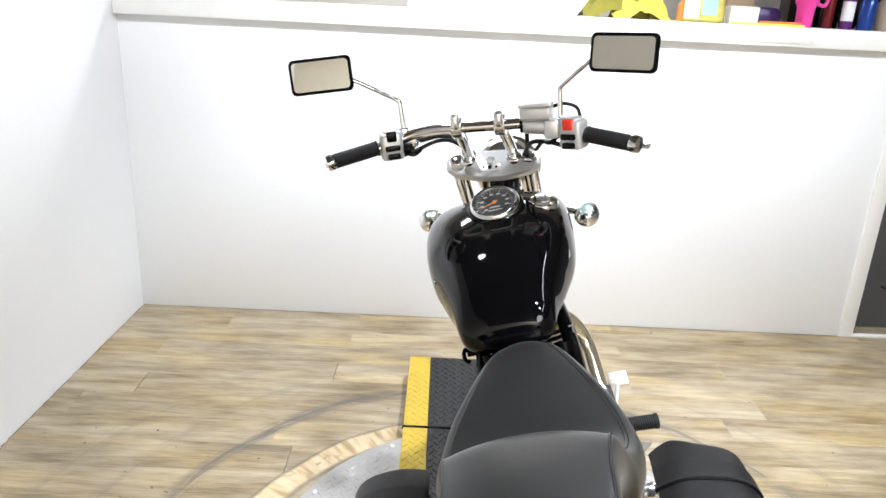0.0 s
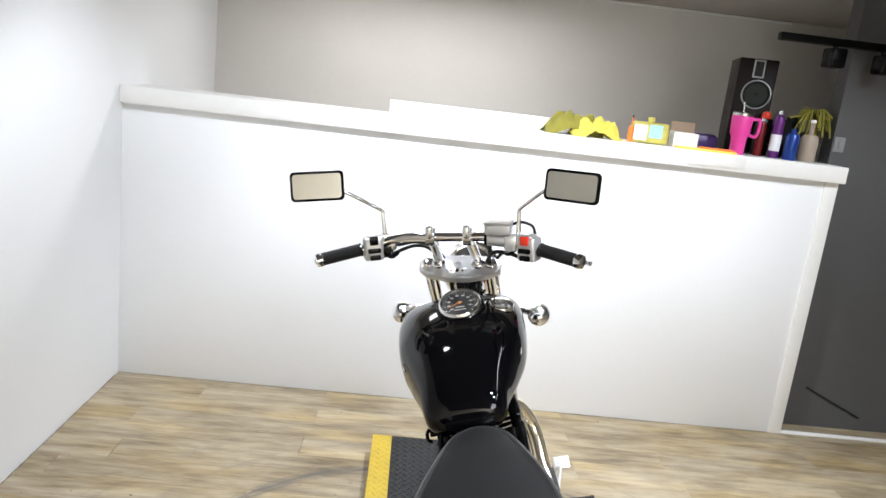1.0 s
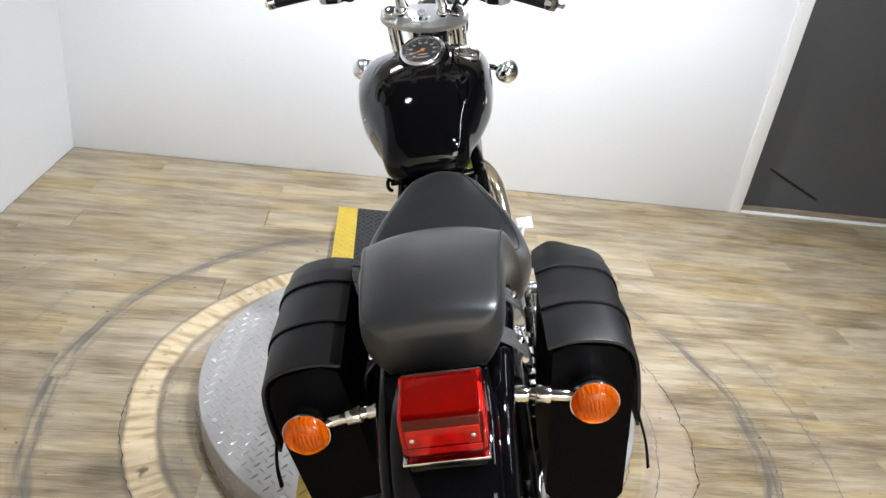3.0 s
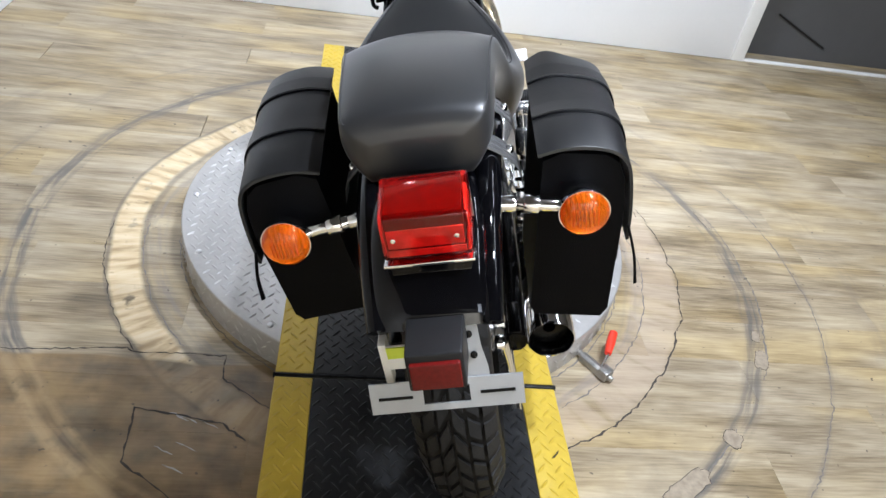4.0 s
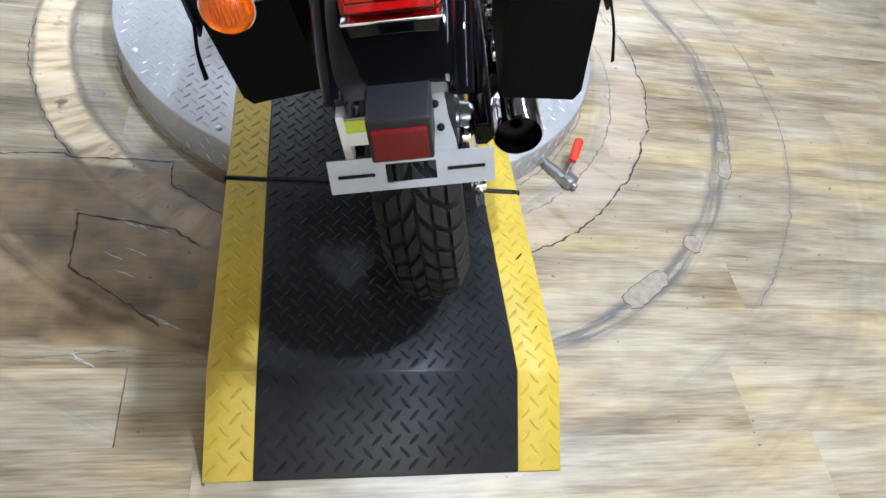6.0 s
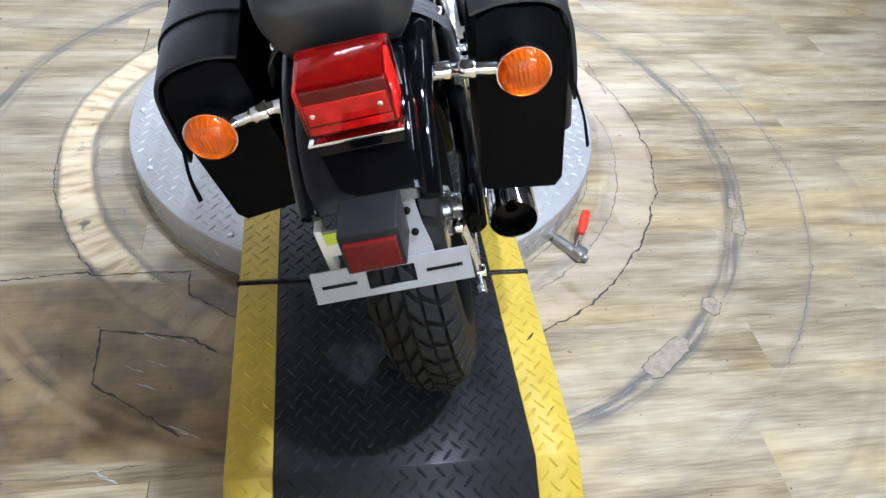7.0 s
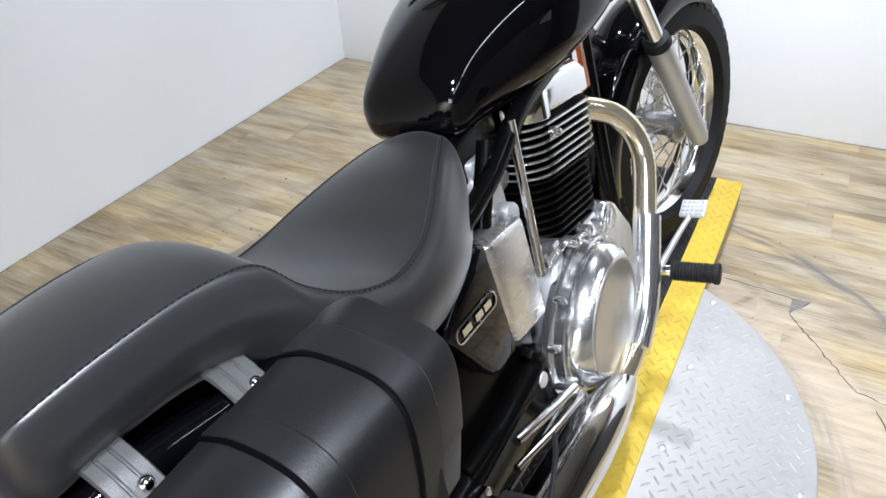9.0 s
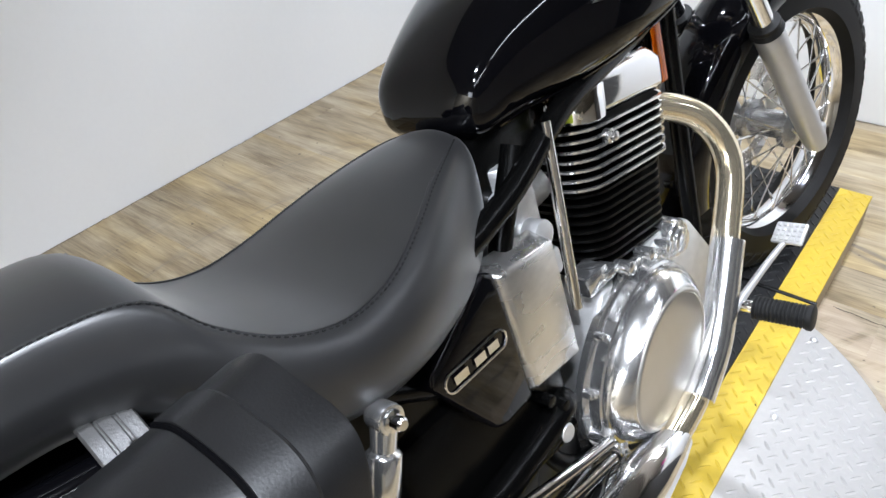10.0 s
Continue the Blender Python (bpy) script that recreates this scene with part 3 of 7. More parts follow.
def joint_rod(y):
    bm = bmesh.new()
    rod(bm, (RX0 - 0.004, y, TOP - 0.004), (RX1 + 0.004, y, TOP - 0.004), 0.0065, seg=10)
    tagged(finish(bm, "hinge_rod", BLACK), "black steel rod lying in the gap between ramp sections", "rod", "hinge rods")


joint_rod(0.058)
joint_rod(1.332)


# ---- the motorcycle ----
# its own frame: x to its right, y forward from the rear axle, z up from the tyre's foot; it leans on its side stand
BIKE = pose(0.240, 0.070, TOP + 0.0018, 0, -16, -4) @ Matrix.Scale(1.03, 4)
bike = thing("motorcycle", BIKE, "black cruiser motorcycle with chrome engine leaning on its side stand", "motorcycle")
RAKE = radians(35)
AX = Vector((0, -math.sin(RAKE), math.cos(RAKE)))
AX0 = Vector((0, 1.626, 0))
STEER = Matrix.Translation((-0.014, 0, -0.010)) @ Matrix.Translation(AX0) @ Matrix.Rotation(radians(-12), 4, AX) @ Matrix.Translation(-AX0)


def axis_at(z, off=0.0):
    """The steering line's y at height z, off metres ahead of it."""
    return 1.626 - z * math.tan(RAKE) + off


def bpart(name, bm, mat, label="", parent=None, steer=False, sharp=38):
    if steer:
        bmesh.ops.transform(bm, matrix=STEER, verts=bm.verts)
    return part(name, bm, mat, parent or bike, label, sharp)


def rpart(name, bm, mat, label="", parent=None, by=(0.009, 0.018, 0.014)):
    """A part of the bike's tail, set off by a small step."""
    bmesh.ops.translate(bm, vec=by, verts=bm.verts)
    return bpart(name, bm, mat, label, parent)


# wheels
def wheel(cy, cz, tyre_r, tyre_w, rim_r, steer, drum):
    C = Vector((0, cy, cz))
    X = Vector((1, 0, 0))
    h = tyre_w / 2
    bm = bmesh.new()
    crown = 0.022 if tyre_w > 0.12 else 0.03
    prof = []
    for k in range(13):
        a = math.pi * k / 12
        prof.append((-h * math.cos(a), rim_r + 0.008 + (tyre_r - rim_r - 0.008) * (math.sin(a) ** 0.62)))
    prof += [(h * 0.62, rim_r - 0.004), (-h * 0.62, rim_r - 0.004)]
    lathe(bm, prof, C, X, 72, loop=True)
    wh = bpart("wheel", bm, TYRE_BASE, "black tyre on a spoked chrome wheel", None, steer, 60)
    # tread blocks: raised slanted bars in rows round the tyre
    bm = bmesh.new()
    nb = 44 if drum else 48
    for i in range(nb):
        for side in (-1, 1):
            for row, (u0, u1, skew) in enumerate(((0.04, 0.28, 0.085), (0.36, 0.61, 0.06), (0.69, 0.96, 0.04))):
                a0 = 2 * math.pi * (i + 0.5 * row + 0.25 * side) / nb
                dv = 2 * math.pi / nb * 0.66
                vs = []
                for u, av in ((u0, a0), (u1, a0 + skew), (u1, a0 + dv + skew), (u0, a0 + dv)):
                    x = side * u * h
                    rr = rim_r + 0.008 + (tyre_r - rim_r - 0.008) * (max(0.0, 1 - (x / h) ** 2) ** 0.31)
                    for k in (0.0, 0.0065):
                        vs.append(bm.verts.new(C + Vector((x * (1 + k * 2), math.cos(av) * (rr + k), math.sin(av) * (rr + k)))))
                bm.faces.new((vs[1], vs[3], vs[5], vs[7]))
                for q in range(4):
                    bm.faces.new((vs[2 * q], vs[(2 * q + 2) % 8], vs[(2 * q + 3) % 8], vs[2 * q + 1]))
    tagged(bpart("tread", bm, TYRE, "", wh, steer, 30), kind="stuff")
    bm = bmesh.new()
    w = h * 0.62
    lathe(bm, [(-w, rim_r + 0.012), (-w - 0.004, rim_r + 0.004), (-w + 0.004, rim_r - 0.006), (-w * 0.55, rim_r - 0.016), (0, rim_r - 0.024),
               (w * 0.55, rim_r - 0.016), (w - 0.004, rim_r - 0.006), (w + 0.004, rim_r + 0.004), (w, rim_r + 0.012), (0, rim_r - 0.012)], C, X, 72, loop=True)
    bpart("rim", bm, CHROME, "chrome rim", wh, steer, 50)
    hub_r = 0.075 if drum else 0.032
    hw = 0.055
    bm = bmesh.new()
    if drum:
        lathe(bm, [(-0.07, 0.02), (-0.065, 0.05), (-0.03, 0.06), (0.0, 0.08), (0.010, 0.096), (0.024, 0.098), (0.027, 0.092), (0.040, 0.091), (0.043, 0.083),
                   (0.052, 0.081), (0.056, 0.042), (0.068, 0.038), (0.072, 0.026), (0.088, 0.024)], C, X, 48)
    else:
        lathe(bm, [(-0.06, 0.02), (-0.055, 0.045), (-0.04, 0.045), (-0.035, 0.03), (0.035, 0.03), (0.04, 0.045), (0.055, 0.045), (0.06, 0.02)], C, X, 32)
    bpart("hub", bm, HUB, "cast aluminium hub", wh, steer)
    ns = 36
    for i in range(ns):
        side = 1 if i % 2 else -1
        a = 2 * math.pi * i / ns
        b_ = a + (0.42 if (i // 2) % 2 else -0.42)
        rh = hub_r if not drum else (0.096 if side > 0 else 0.055)
        p0 = C + Vector((side * (hw if not drum else 0.017), math.cos(b_) * rh, math.sin(b_) * rh))
        p1 = C + Vector((side * 0.012, math.cos(a) * (rim_r - 0.018), math.sin(a) * (rim_r - 0.018)))
        bm = bmesh.new()
        lathe(bm, [(0, 0.0032), (0.018, 0.0032), (0.02, 0.0019), ((p0 - p1).length, 0.0019)], p1, p0 - p1, 6)
        bpart("spoke", bm, CHROME, "", wh, steer)
    if not drum:
        bm = bmesh.new()
        lathe(bm, [(0, 0.13), (0.004, 0.13), (0.004, 0.085), (0, 0.085)], C + Vector((-0.066, 0, 0)), X, 48, loop=True)
        bpart("brake_disc", bm, BRUSHED, "steel brake disc", wh, steer)
    return wh


R_REAR, R_FRONT = 0.302, 0.331
REAR_Y = -0.140
wheel(REAR_Y, R_REAR, R_REAR, 0.132, 0.200, False, True)
FRONT_Y, FRONT_Z = 1.355, 0.355
wheel(FRONT_Y, FRONT_Z, R_FRONT, 0.106, 0.236, True, False)

# rear axle nut, brake arm and rod
bm = bmesh.new()
lathe(bm, [(0, 0.02), (0.012, 0.02), (0.014, 0.012), (0.03, 0.011), (0.032, 0.008)], (0.086, REAR_Y, R_REAR), (1, 0, 0), 6)
bpart("axle_nut", bm, CHROME, "chrome axle nut")
bm = bmesh.new()
rod(bm, (0.060, -0.206, 0.318), (0.086, -0.206, 0.318), 0.014, seg=14, bev=0.003)
tube(bm, [(0.084, -0.206, 0.318), (0.090, -0.203, 0.26), (0.092, -0.200, 0.194)], [0.011, 0.008, 0.010], 10, 5, 0.55)
rod(bm, (0.080, -0.200, 0.192), (0.106, -0.200, 0.192), 0.011, seg=12, bev=0.002)
rod(bm, (0.094, -0.245, 0.186), (0.098, 0.55, 0.222), 0.004, seg=8)
rod(bm, (0.094, -0.250, 0.186), (0.094, -0.222, 0.188), 0.0085, seg=8)
bpart("brake_arm", bm, CHROME, "chrome drum brake arm with adjuster rod")

# swing arm, frame and shocks
bm = bmesh.new()
for s in (-1, 1):
    tube(bm, [(s * 0.105, REAR_Y - 0.05, 0.30), (s * 0.108, 0.05, 0.31), (s * 0.10, 0.36, 0.34), (s * 0.085, 0.42, 0.345)], 0.021, 12, 6)
    box(bm, (s * 0.105 - 0.012, REAR_Y - 0.05, 0.275), (s * 0.105 + 0.012, REAR_Y + 0.03, 0.325), 0.006)
bpart("swing_arm", bm, BLACK, "black tubular swing arm")
bm = bmesh.new()
for s in (-1, 1):
    tube(bm, [(s * 0.03, 0.93, 0.78), (s * 0.055, 0.80, 0.735), (s * 0.085, 0.55, 0.71), (s * 0.095, 0.40, 0.655), (s * 0.10, 0.2, 0.625), (s * 0.102, -0.05, 0.65), (s * 0.088, -0.2, 0.668)], 0.0155, 10, 6)
    tube(bm, [(s * 0.075, 0.46, 0.70), (s * 0.07, 0.38, 0.55), (s * 0.07, 0.36, 0.38), (s * 0.08, 0.38, 0.26), (s * 0.085, 0.48, 0.205), (s * 0.09, 0.75, 0.205), (s * 0.05, 0.86, 0.26), (s * 0.03, 0.905, 0.5), (s * 0.02, 0.935, 0.74)], 0.0155, 10, 6)
    tube(bm, [(s * 0.08, 0.36, 0.42), (s * 0.09, 0.2, 0.53), (s * 0.10, 0.02, 0.645)], 0.013, 10, 6)
rod(bm, (0, axis_at(0.74) , 0.74), (0, axis_at(0.93), 0.93), 0.032, seg=16)
box(bm, (-0.035, 0.30, 0.62), (0.035, 0.56, 0.725), 0.015, 2)
box(bm, (-0.07, 0.02, 0.42), (0.07, 0.36, 0.62), 0.02, 2)
# added black block stands in for shade and clutter ahead of the wheel
box(bm, (-0.085, 0.13, 0.20), (0.085, 0.44, 0.47), 0.02, 2)
bpart("frame", bm, BLACK, "black tubular frame with an added black block for shaded clutter")


def shock(s):
    top, low = Vector((s * 0.16, 0.118, 0.588)), Vector((s * 0.155, 0.0, 0.325))
    d_ = (low - top).normalized()
    bm = bmesh.new()
    lathe(bm, [(-0.013, 0.006), (-0.012, 0.0145), (-0.010, 0.0155), (0.010, 0.0155), (0.012, 0.0145), (0.013, 0.006)], top, (1, 0, 0), 20)
    lathe(bm, [(0.006, 0.0135), (0.032, 0.0125), (0.034, 0.0155), (0.037, 0.0178), (0.079, 0.0178), (0.082, 0.016), (0.083, 0.011), (0.09, 0.011), (0.092, 0.0155), (0.108, 0.0155), (0.11, 0.009)], top, d_, 24)
    bpart("shock_cover", bm, ALU, "polished shock absorber cover")
    bm = bmesh.new()
    lathe(bm, [(0.012, 0.011), (0.015, 0.011), (0.016, 0.0075), (0.026, 0.007), (0.028, 0.005)], top, (s, 0, 0), 14)
    bpart("shock_bolt", bm, CHROME, "chrome bolt")
    bm = bmesh.new()
    L_ = (low - top).length
    pts = []
    x, y, z = frame_of(d_)
    for i in range(90):
        a = i / 12 * 2 * math.pi
        pts.append(top + d_ * (0.105 + (L_ - 0.135) * i / 89) + (x * math.cos(a) + y * math.sin(a)) * 0.021)
    tube(bm, pts, 0.0042, 6, 1)
    bpart("shock_spring", bm, BLACK, "black coil spring")
    bm = bmesh.new()
    rod(bm, top + d_ * 0.1, low, 0.008, seg=10)
    lathe(bm, [(-0.018, 0.006), (-0.016, 0.018), (0.016, 0.018), (0.018, 0.006)], low, (1, 0, 0), 16)
    bpart("shock_rod", bm, CHROME, "chrome shock rod")


shock(1)
shock(-1)

# fuel tank
TANK = [  # y, half width, top, bottom
    (0.414, 0.047, 0.762, 0.732), (0.421, 0.073, 0.784, 0.724), (0.442, 0.094, 0.815, 0.711), (0.5, 0.110, 0.856, 0.713), (0.58, 0.137, 0.893, 0.712),
    (0.66, 0.162, 0.914, 0.72), (0.74, 0.173, 0.926, 0.732), (0.8, 0.175, 0.930, 0.744), (0.845, 0.171, 0.927, 0.762), (0.872, 0.155, 0.914, 0.785), (0.884, 0.118, 0.890, 0.812)]
TANK_X = -0.026


def tank_ring(y, w, zt, zb, n=40):
    out = []
    zc = zb + (zt - zb) * 0.46
    for i in range(n):
        a = 2 * math.pi * i / n
        c, s = math.cos(a), math.sin(a)
        e = 0.70 if s > 0 else 0.65
        x = w * math.copysign(abs(c) ** (0.72 if s > 0 else 0.7), c)
        z = zc + (zt - zc if s > 0 else zc - zb) * math.copysign(abs(s) ** e, s)
        out.append(Vector((TANK_X + x, y, z)))
    return out


bm = bmesh.new()
rings(bm, [tank_ring(*r) for r in cubic(TANK, 6)])
tank = bpart("fuel_tank", bm, PAINT, "gloss black teardrop fuel tank", None, False, 60)
bm = bmesh.new()
for s in (-1, 1):
    lip = []
    for r in cubic(TANK, 2)[5:-3]:
        ring = tank_ring(*r)
        lip.append(ring[-5] if s > 0 else ring[25])
    tube(bm, lip, 0.0035, 8, 2)
bpart("tank_seam", bm, PAINT, "", tank)
# winged emblem as a plain bar
for s in (-1, 1):
    bm = bmesh.new()
    m = Matrix.Translation((TANK_X + s * 0.1565, 0.665, 0.826)) @ Matrix.Rotation(radians(-s * 10), 4, "Z")
    prism(bm, [(-0.065, -0.006), (-0.02, 0.010), (0.05, 0.020), (0.058, 0.010), (0.046, -0.012), (0.0, -0.013)], -0.0025, 0.0025, 0.0012, "x", 2)
    bmesh.ops.transform(bm, matrix=m, verts=bm.verts)
    em = bpart("tank_emblem", bm, CHROME, "plain chrome wing-shaped emblem", tank)
    bm = bmesh.new()
    prism(bm, [(-0.03, -0.004), (0.04, 0.006), (0.036, -0.006), (0.0, -0.009)], s * 0.0022, s * 0.0032, 0, "x")
    bmesh.ops.transform(bm, matrix=m, verts=bm.verts)
    bpart("emblem_inlay", bm, BLACK, "", em)

# speedometer
SP = Vector((-0.015, 0.735, 0.926))
SN = Vector((0, -0.42, 0.907)).normalized()
bm = bmesh.new()
lathe(bm, [(-0.03, 0.060), (-0.012, 0.0655), (0.004, 0.066), (0.012, 0.0625), (0.017, 0.056)], SP, SN, 40)
m = Matrix.Translation((-0.011, 0.79, 0.926))
box(bm, (-0.045, -0.035, -0.012), (0.045, 0.04, 0.014), 0.01, 3, m)
speedo = bpart("speedometer", bm, BLACK, "round chrome-ringed speedometer in a black pod")
bm = bmesh.new()
lathe(bm, [(0.010, 0.0585), (0.019, 0.0565), (0.0235, 0.052), (0.0225, 0.0475), (0.016, 0.046), (0.012, 0.05)], SP, SN, 48, loop=True)
bpart("bezel", bm, CHROME, "chrome ring", speedo)
bm = bmesh.new()
lathe(bm, [(0.0165, 0.0475), (0.0172, 0.0475)], SP, SN, 40)
bpart("dial", bm, DIAL, "dark dial", speedo)
sx = Vector((1, 0, 0))
sy = SN.cross(sx)
bm = bmesh.new()
for i in range(27):
    a = radians(225 - i * 270 / 26)
    big = i % 3 == 0
    p0 = SP + SN * 0.0178 + (sx * math.cos(a) + sy * math.sin(a)) * (0.036 if big else 0.039)
    p1 = SP + SN * 0.0178 + (sx * math.cos(a) + sy * math.sin(a)) * 0.043
    rod(bm, p0, p1, 0.0009 if big else 0.0005, seg=5)
    if big:
        c = SP + SN * 0.0176 + (sx * math.cos(a) + sy * math.sin(a)) * 0.030
        q = [c + sx * u * 0.0042 + sy * v * 0.0030 for u, v in ((-1, -1), (1, -1), (1, 1), (-1, 1))]
        bm.faces.new([bm.verts.new(p) for p in q])
for w, v0, v1 in ((0.012, -0.018, -0.013), (0.016, -0.028, -0.024)):
    q = [SP + SN * 0.0176 + sx * u * w + sy * v for u, v in ((-1, v0), (1, v0), (1, v1), (-1, v1))]
    bm.faces.new([bm.verts.new(p) for p in q])
bpart("dial_marks", bm, DIAL_MARK, "white dial numerals and ticks", speedo)
bm = bmesh.new()
a = radians(205)
tube(bm, [SP + SN * 0.019 + (sx * math.cos(a) + sy * math.sin(a)) * r_ for r_ in (-0.008, 0.01, 0.036)], [0.0012, 0.0012, 0.0006], 6, 2)
rod(bm, SP + SN * 0.0175, SP + SN * 0.0205, 0.0045, seg=12)
bpart("needle", bm, NEEDLE, "orange needle", speedo)
for x in (-0.022, 0.022):
    bm = bmesh.new()
    rod(bm, (x - 0.011, 0.792, 0.935), (x - 0.011, 0.788, 0.9435), 0.005, seg=12, bev=0.001)
    bpart("pod_screw", bm, CHROME, "", speedo)

# filler cap
CP, CN = Vector((0.092, 0.752, 0.910)), Vector((0.2, -0.25, 0.95)).normalized()
bm = bmesh.new()
lathe(bm, [(-0.012, 0.034), (0.004, 0.0345), (0.009, 0.032), (0.0115, 0.026), (0.0125, 0.015), (0.0128, 0.002)], CP, CN, 36)
cap = bpart("filler_cap", bm, CHROME, "round chrome fuel filler cap with lock")
bm = bmesh.new()
x_, y_, z_ = frame_of(CN)
m = Matrix.Translation(CP + CN * 0.0125) @ CN.to_track_quat("Z", "Y").to_matrix().to_4x4() @ Matrix.Rotation(radians(25), 4, "Z")
lathe(bm, [(-0.002, 0.0165), (0.001, 0.0165), (0.0022, 0.014), (0.0018, 0.010), (0.0026, 0.006), (0.003, 0.001)], CP + CN * 0.0125, CN, 20)
box(bm, (-0.014, -0.004, 0.000), (0.014, 0.004, 0.0048), 0.0015, 2, m)
bpart("lock_flap", bm, HUB, "dull lock cover", cap)

# seat
SEAT = [  # y, seam half width, seam height, crown, widest half width, its height, bottom half width, bottom
    (-0.262, 0.060, 0.762, 0.003, 0.066, 0.744, 0.050, 0.712),
    (-0.254, 0.083, 0.780, 0.006, 0.089, 0.750, 0.070, 0.702),
    (-0.232, 0.097, 0.792, 0.010, 0.103, 0.758, 0.068, 0.702),
    (-0.155, 0.104, 0.799, 0.015, 0.110, 0.764, 0.064, 0.704),
    (-0.070, 0.109, 0.799, 0.018, 0.116, 0.762, 0.070, 0.696),
    (-0.008, 0.115, 0.786, 0.020, 0.130, 0.735, 0.098, 0.664),
    (0.03, 0.120, 0.738, 0.010, 0.146, 0.685, 0.132, 0.625),
    (0.075, 0.134, 0.702, 0.004, 0.160, 0.660, 0.142, 0.602),
    (0.13, 0.142, 0.684, 0.004, 0.168, 0.648, 0.148, 0.592),
    (0.19, 0.136, 0.688, 0.006, 0.163, 0.646, 0.146, 0.592),
    (0.25, 0.116, 0.705, 0.009, 0.147, 0.655, 0.134, 0.598),
    (0.31, 0.088, 0.723, 0.011, 0.120, 0.668, 0.112, 0.606),
    (0.37, 0.060, 0.735, 0.010, 0.088, 0.685, 0.080, 0.622),
    (0.405, 0.038, 0.735, 0.008, 0.060, 0.700, 0.055, 0.650),
    (0.42, 0.015, 0.722, 0.003, 0.03, 0.70, 0.028, 0.675)]


def seat_half(y, ws, zs, cr, wm, zm, wb, zb):
    pts = []
    for k in range(8):
        u = k / 7
        pts.append((ws * u, zs + cr * (1 - u ** 2.2)))
    for k in range(1, 7):
        u = k / 6
        pts.append((ws + (wm - ws) * math.sin(u * math.pi / 2), zs + (zm - zs) * (1 - math.cos(u * math.pi / 2))))
    for k in range(1, 5):
        u = k / 4
        pts.append((wm + (wb - wm) * u * u, zm + (zb - zm) * u))
    pts.append((wb * 0.5, zb))
    return pts


rows = cubic(SEAT, 5)
bm = bmesh.new()
rs = []
for r in rows:
    h = seat_half(*r)
    ring = [Vector((x, r[0], z)) for x, z in h] + [Vector((-x, r[0], z)) for x, z in h[:0:-1]]
    rs.append(ring)
rings(bm, rs)
seat = bpart("seat", bm, VINYL, "black stepped vinyl two-up seat", None, False, 70)
bm = bmesh.new()
for s in (-1, 1):
    tube(bm, [(s * r[1], r[0], r[2] + 0.0008) for r in rows[8:-6]], 0.0013, 6, 1)
bpart("piping", bm, VINYL, "stitched seam", seat)

# stitches beside the seam
bm = bmesh.new()
run = 0.0
for i in range(10, len(rows) - 8):
    a, b_ = rows[i], rows[i + 1]
    L_ = math.dist(a[:3], b_[:3])
    while run < L_:
        u = run / L_
        p = a + (b_ - a) * u
        d_ = Vector((b_[1] - a[1], b_[0] - a[0], b_[2] - a[2])).normalized()
        for s in (1,):
            c = Vector((s * (p[1] + (p[4] - p[1]) * 0.2), p[0], p[2] + 0.0004))
            dd = Vector((s * d_.x, d_.y, d_.z))
            lathe(bm, [(-0.0022, 0.0003), (-0.0014, 0.0009), (0.0014, 0.0009), (0.0022, 0.0003)], c, dd, 5)
        run += 0.0068
    run -= L_
tagged(bpart("stitches", bm, RUBBER, "row of small stitches", seat), kind="stuff")

# rear fender
FEN = [(0.10, 0.62, 0.07), (-0.05, 0.655, 0.074), (-0.18, 0.682, 0.076), (-0.28, 0.694, 0.077), (-0.36, 0.686, 0.077), (-0.42, 0.655, 0.076), (-0.455, 0.622, 0.075), (-0.468, 0.602, 0.075)]
bm = bmesh.new()
rs = []
fc = cubic(FEN, 4)
for i, (y, z, w) in enumerate(fc):
    a, b_ = fc[max(i - 1, 0)], fc[min(i + 1, len(fc) - 1)]
    tn = Vector((0, b_[0] - a[0], b_[1] - a[1])).normalized()
    nr = Vector((0, -tn.z, tn.y))
    if nr.z < 0:
        nr = -nr
    o = Vector((0, y, z))
    ring = []
    skirt = 0.055
    outl = [(-1, -skirt), (-1.01, -0.03), (-0.98, -0.013), (-0.9, -0.003), (-0.74, 0.001), (-0.4, 0.003), (0, 0.004), (0.4, 0.003), (0.74, 0.001), (0.9, -0.003), (0.98, -0.013), (1.01, -0.03), (1, -skirt)]
    for u, v in outl:
        ring.append(o + Vector((u * w, 0, 0)) + nr * v)
    for u, v in outl[::-1]:
        ring.append(o + Vector((u * (w - 0.003), 0, 0)) + nr * (v - 0.003))
    rs.append(ring)
rings(bm, rs)
bmesh.ops.translate(bm, vec=(0.004, 0.018, 0.004), verts=bm.verts)
fender = bpart("rear_fender", bm, PAINT, "gloss black rear fender", None, False, 50)
# fender rails
for s in (1, -0.93):
    bm = bmesh.new()
    tube(bm, [(s * 0.10, 0.05, 0.655), (s * 0.098, -0.1, 0.672), (s * 0.088, -0.22, 0.682), (s * 0.081, -0.32, 0.672), (s * 0.077, -0.40, 0.638), (s * 0.0745, -0.462, 0.596)], [0.017, 0.018, 0.0195, 0.0195, 0.018, 0.0145], 16, 6)
    rpart("fender_rail", bm, PAINT, "gloss black fender rail", None, (0.003, 0.018, 0.004))

# tail light
# Pale and dark insides put the lens's light and shade into colour.
LAMP_IN = material("lens_brightening", (0.6, 0.6, 0.6), 0.35, metal=0.2, vary=0.75, scale=45, blotch=0.5, blotch_scale=25)
LENS_DARK = material("lens_top_darkening", (0.06, 0.012, 0.012), 0.5, vary=0.5, scale=40, blotch=0.5, blotch_scale=18)


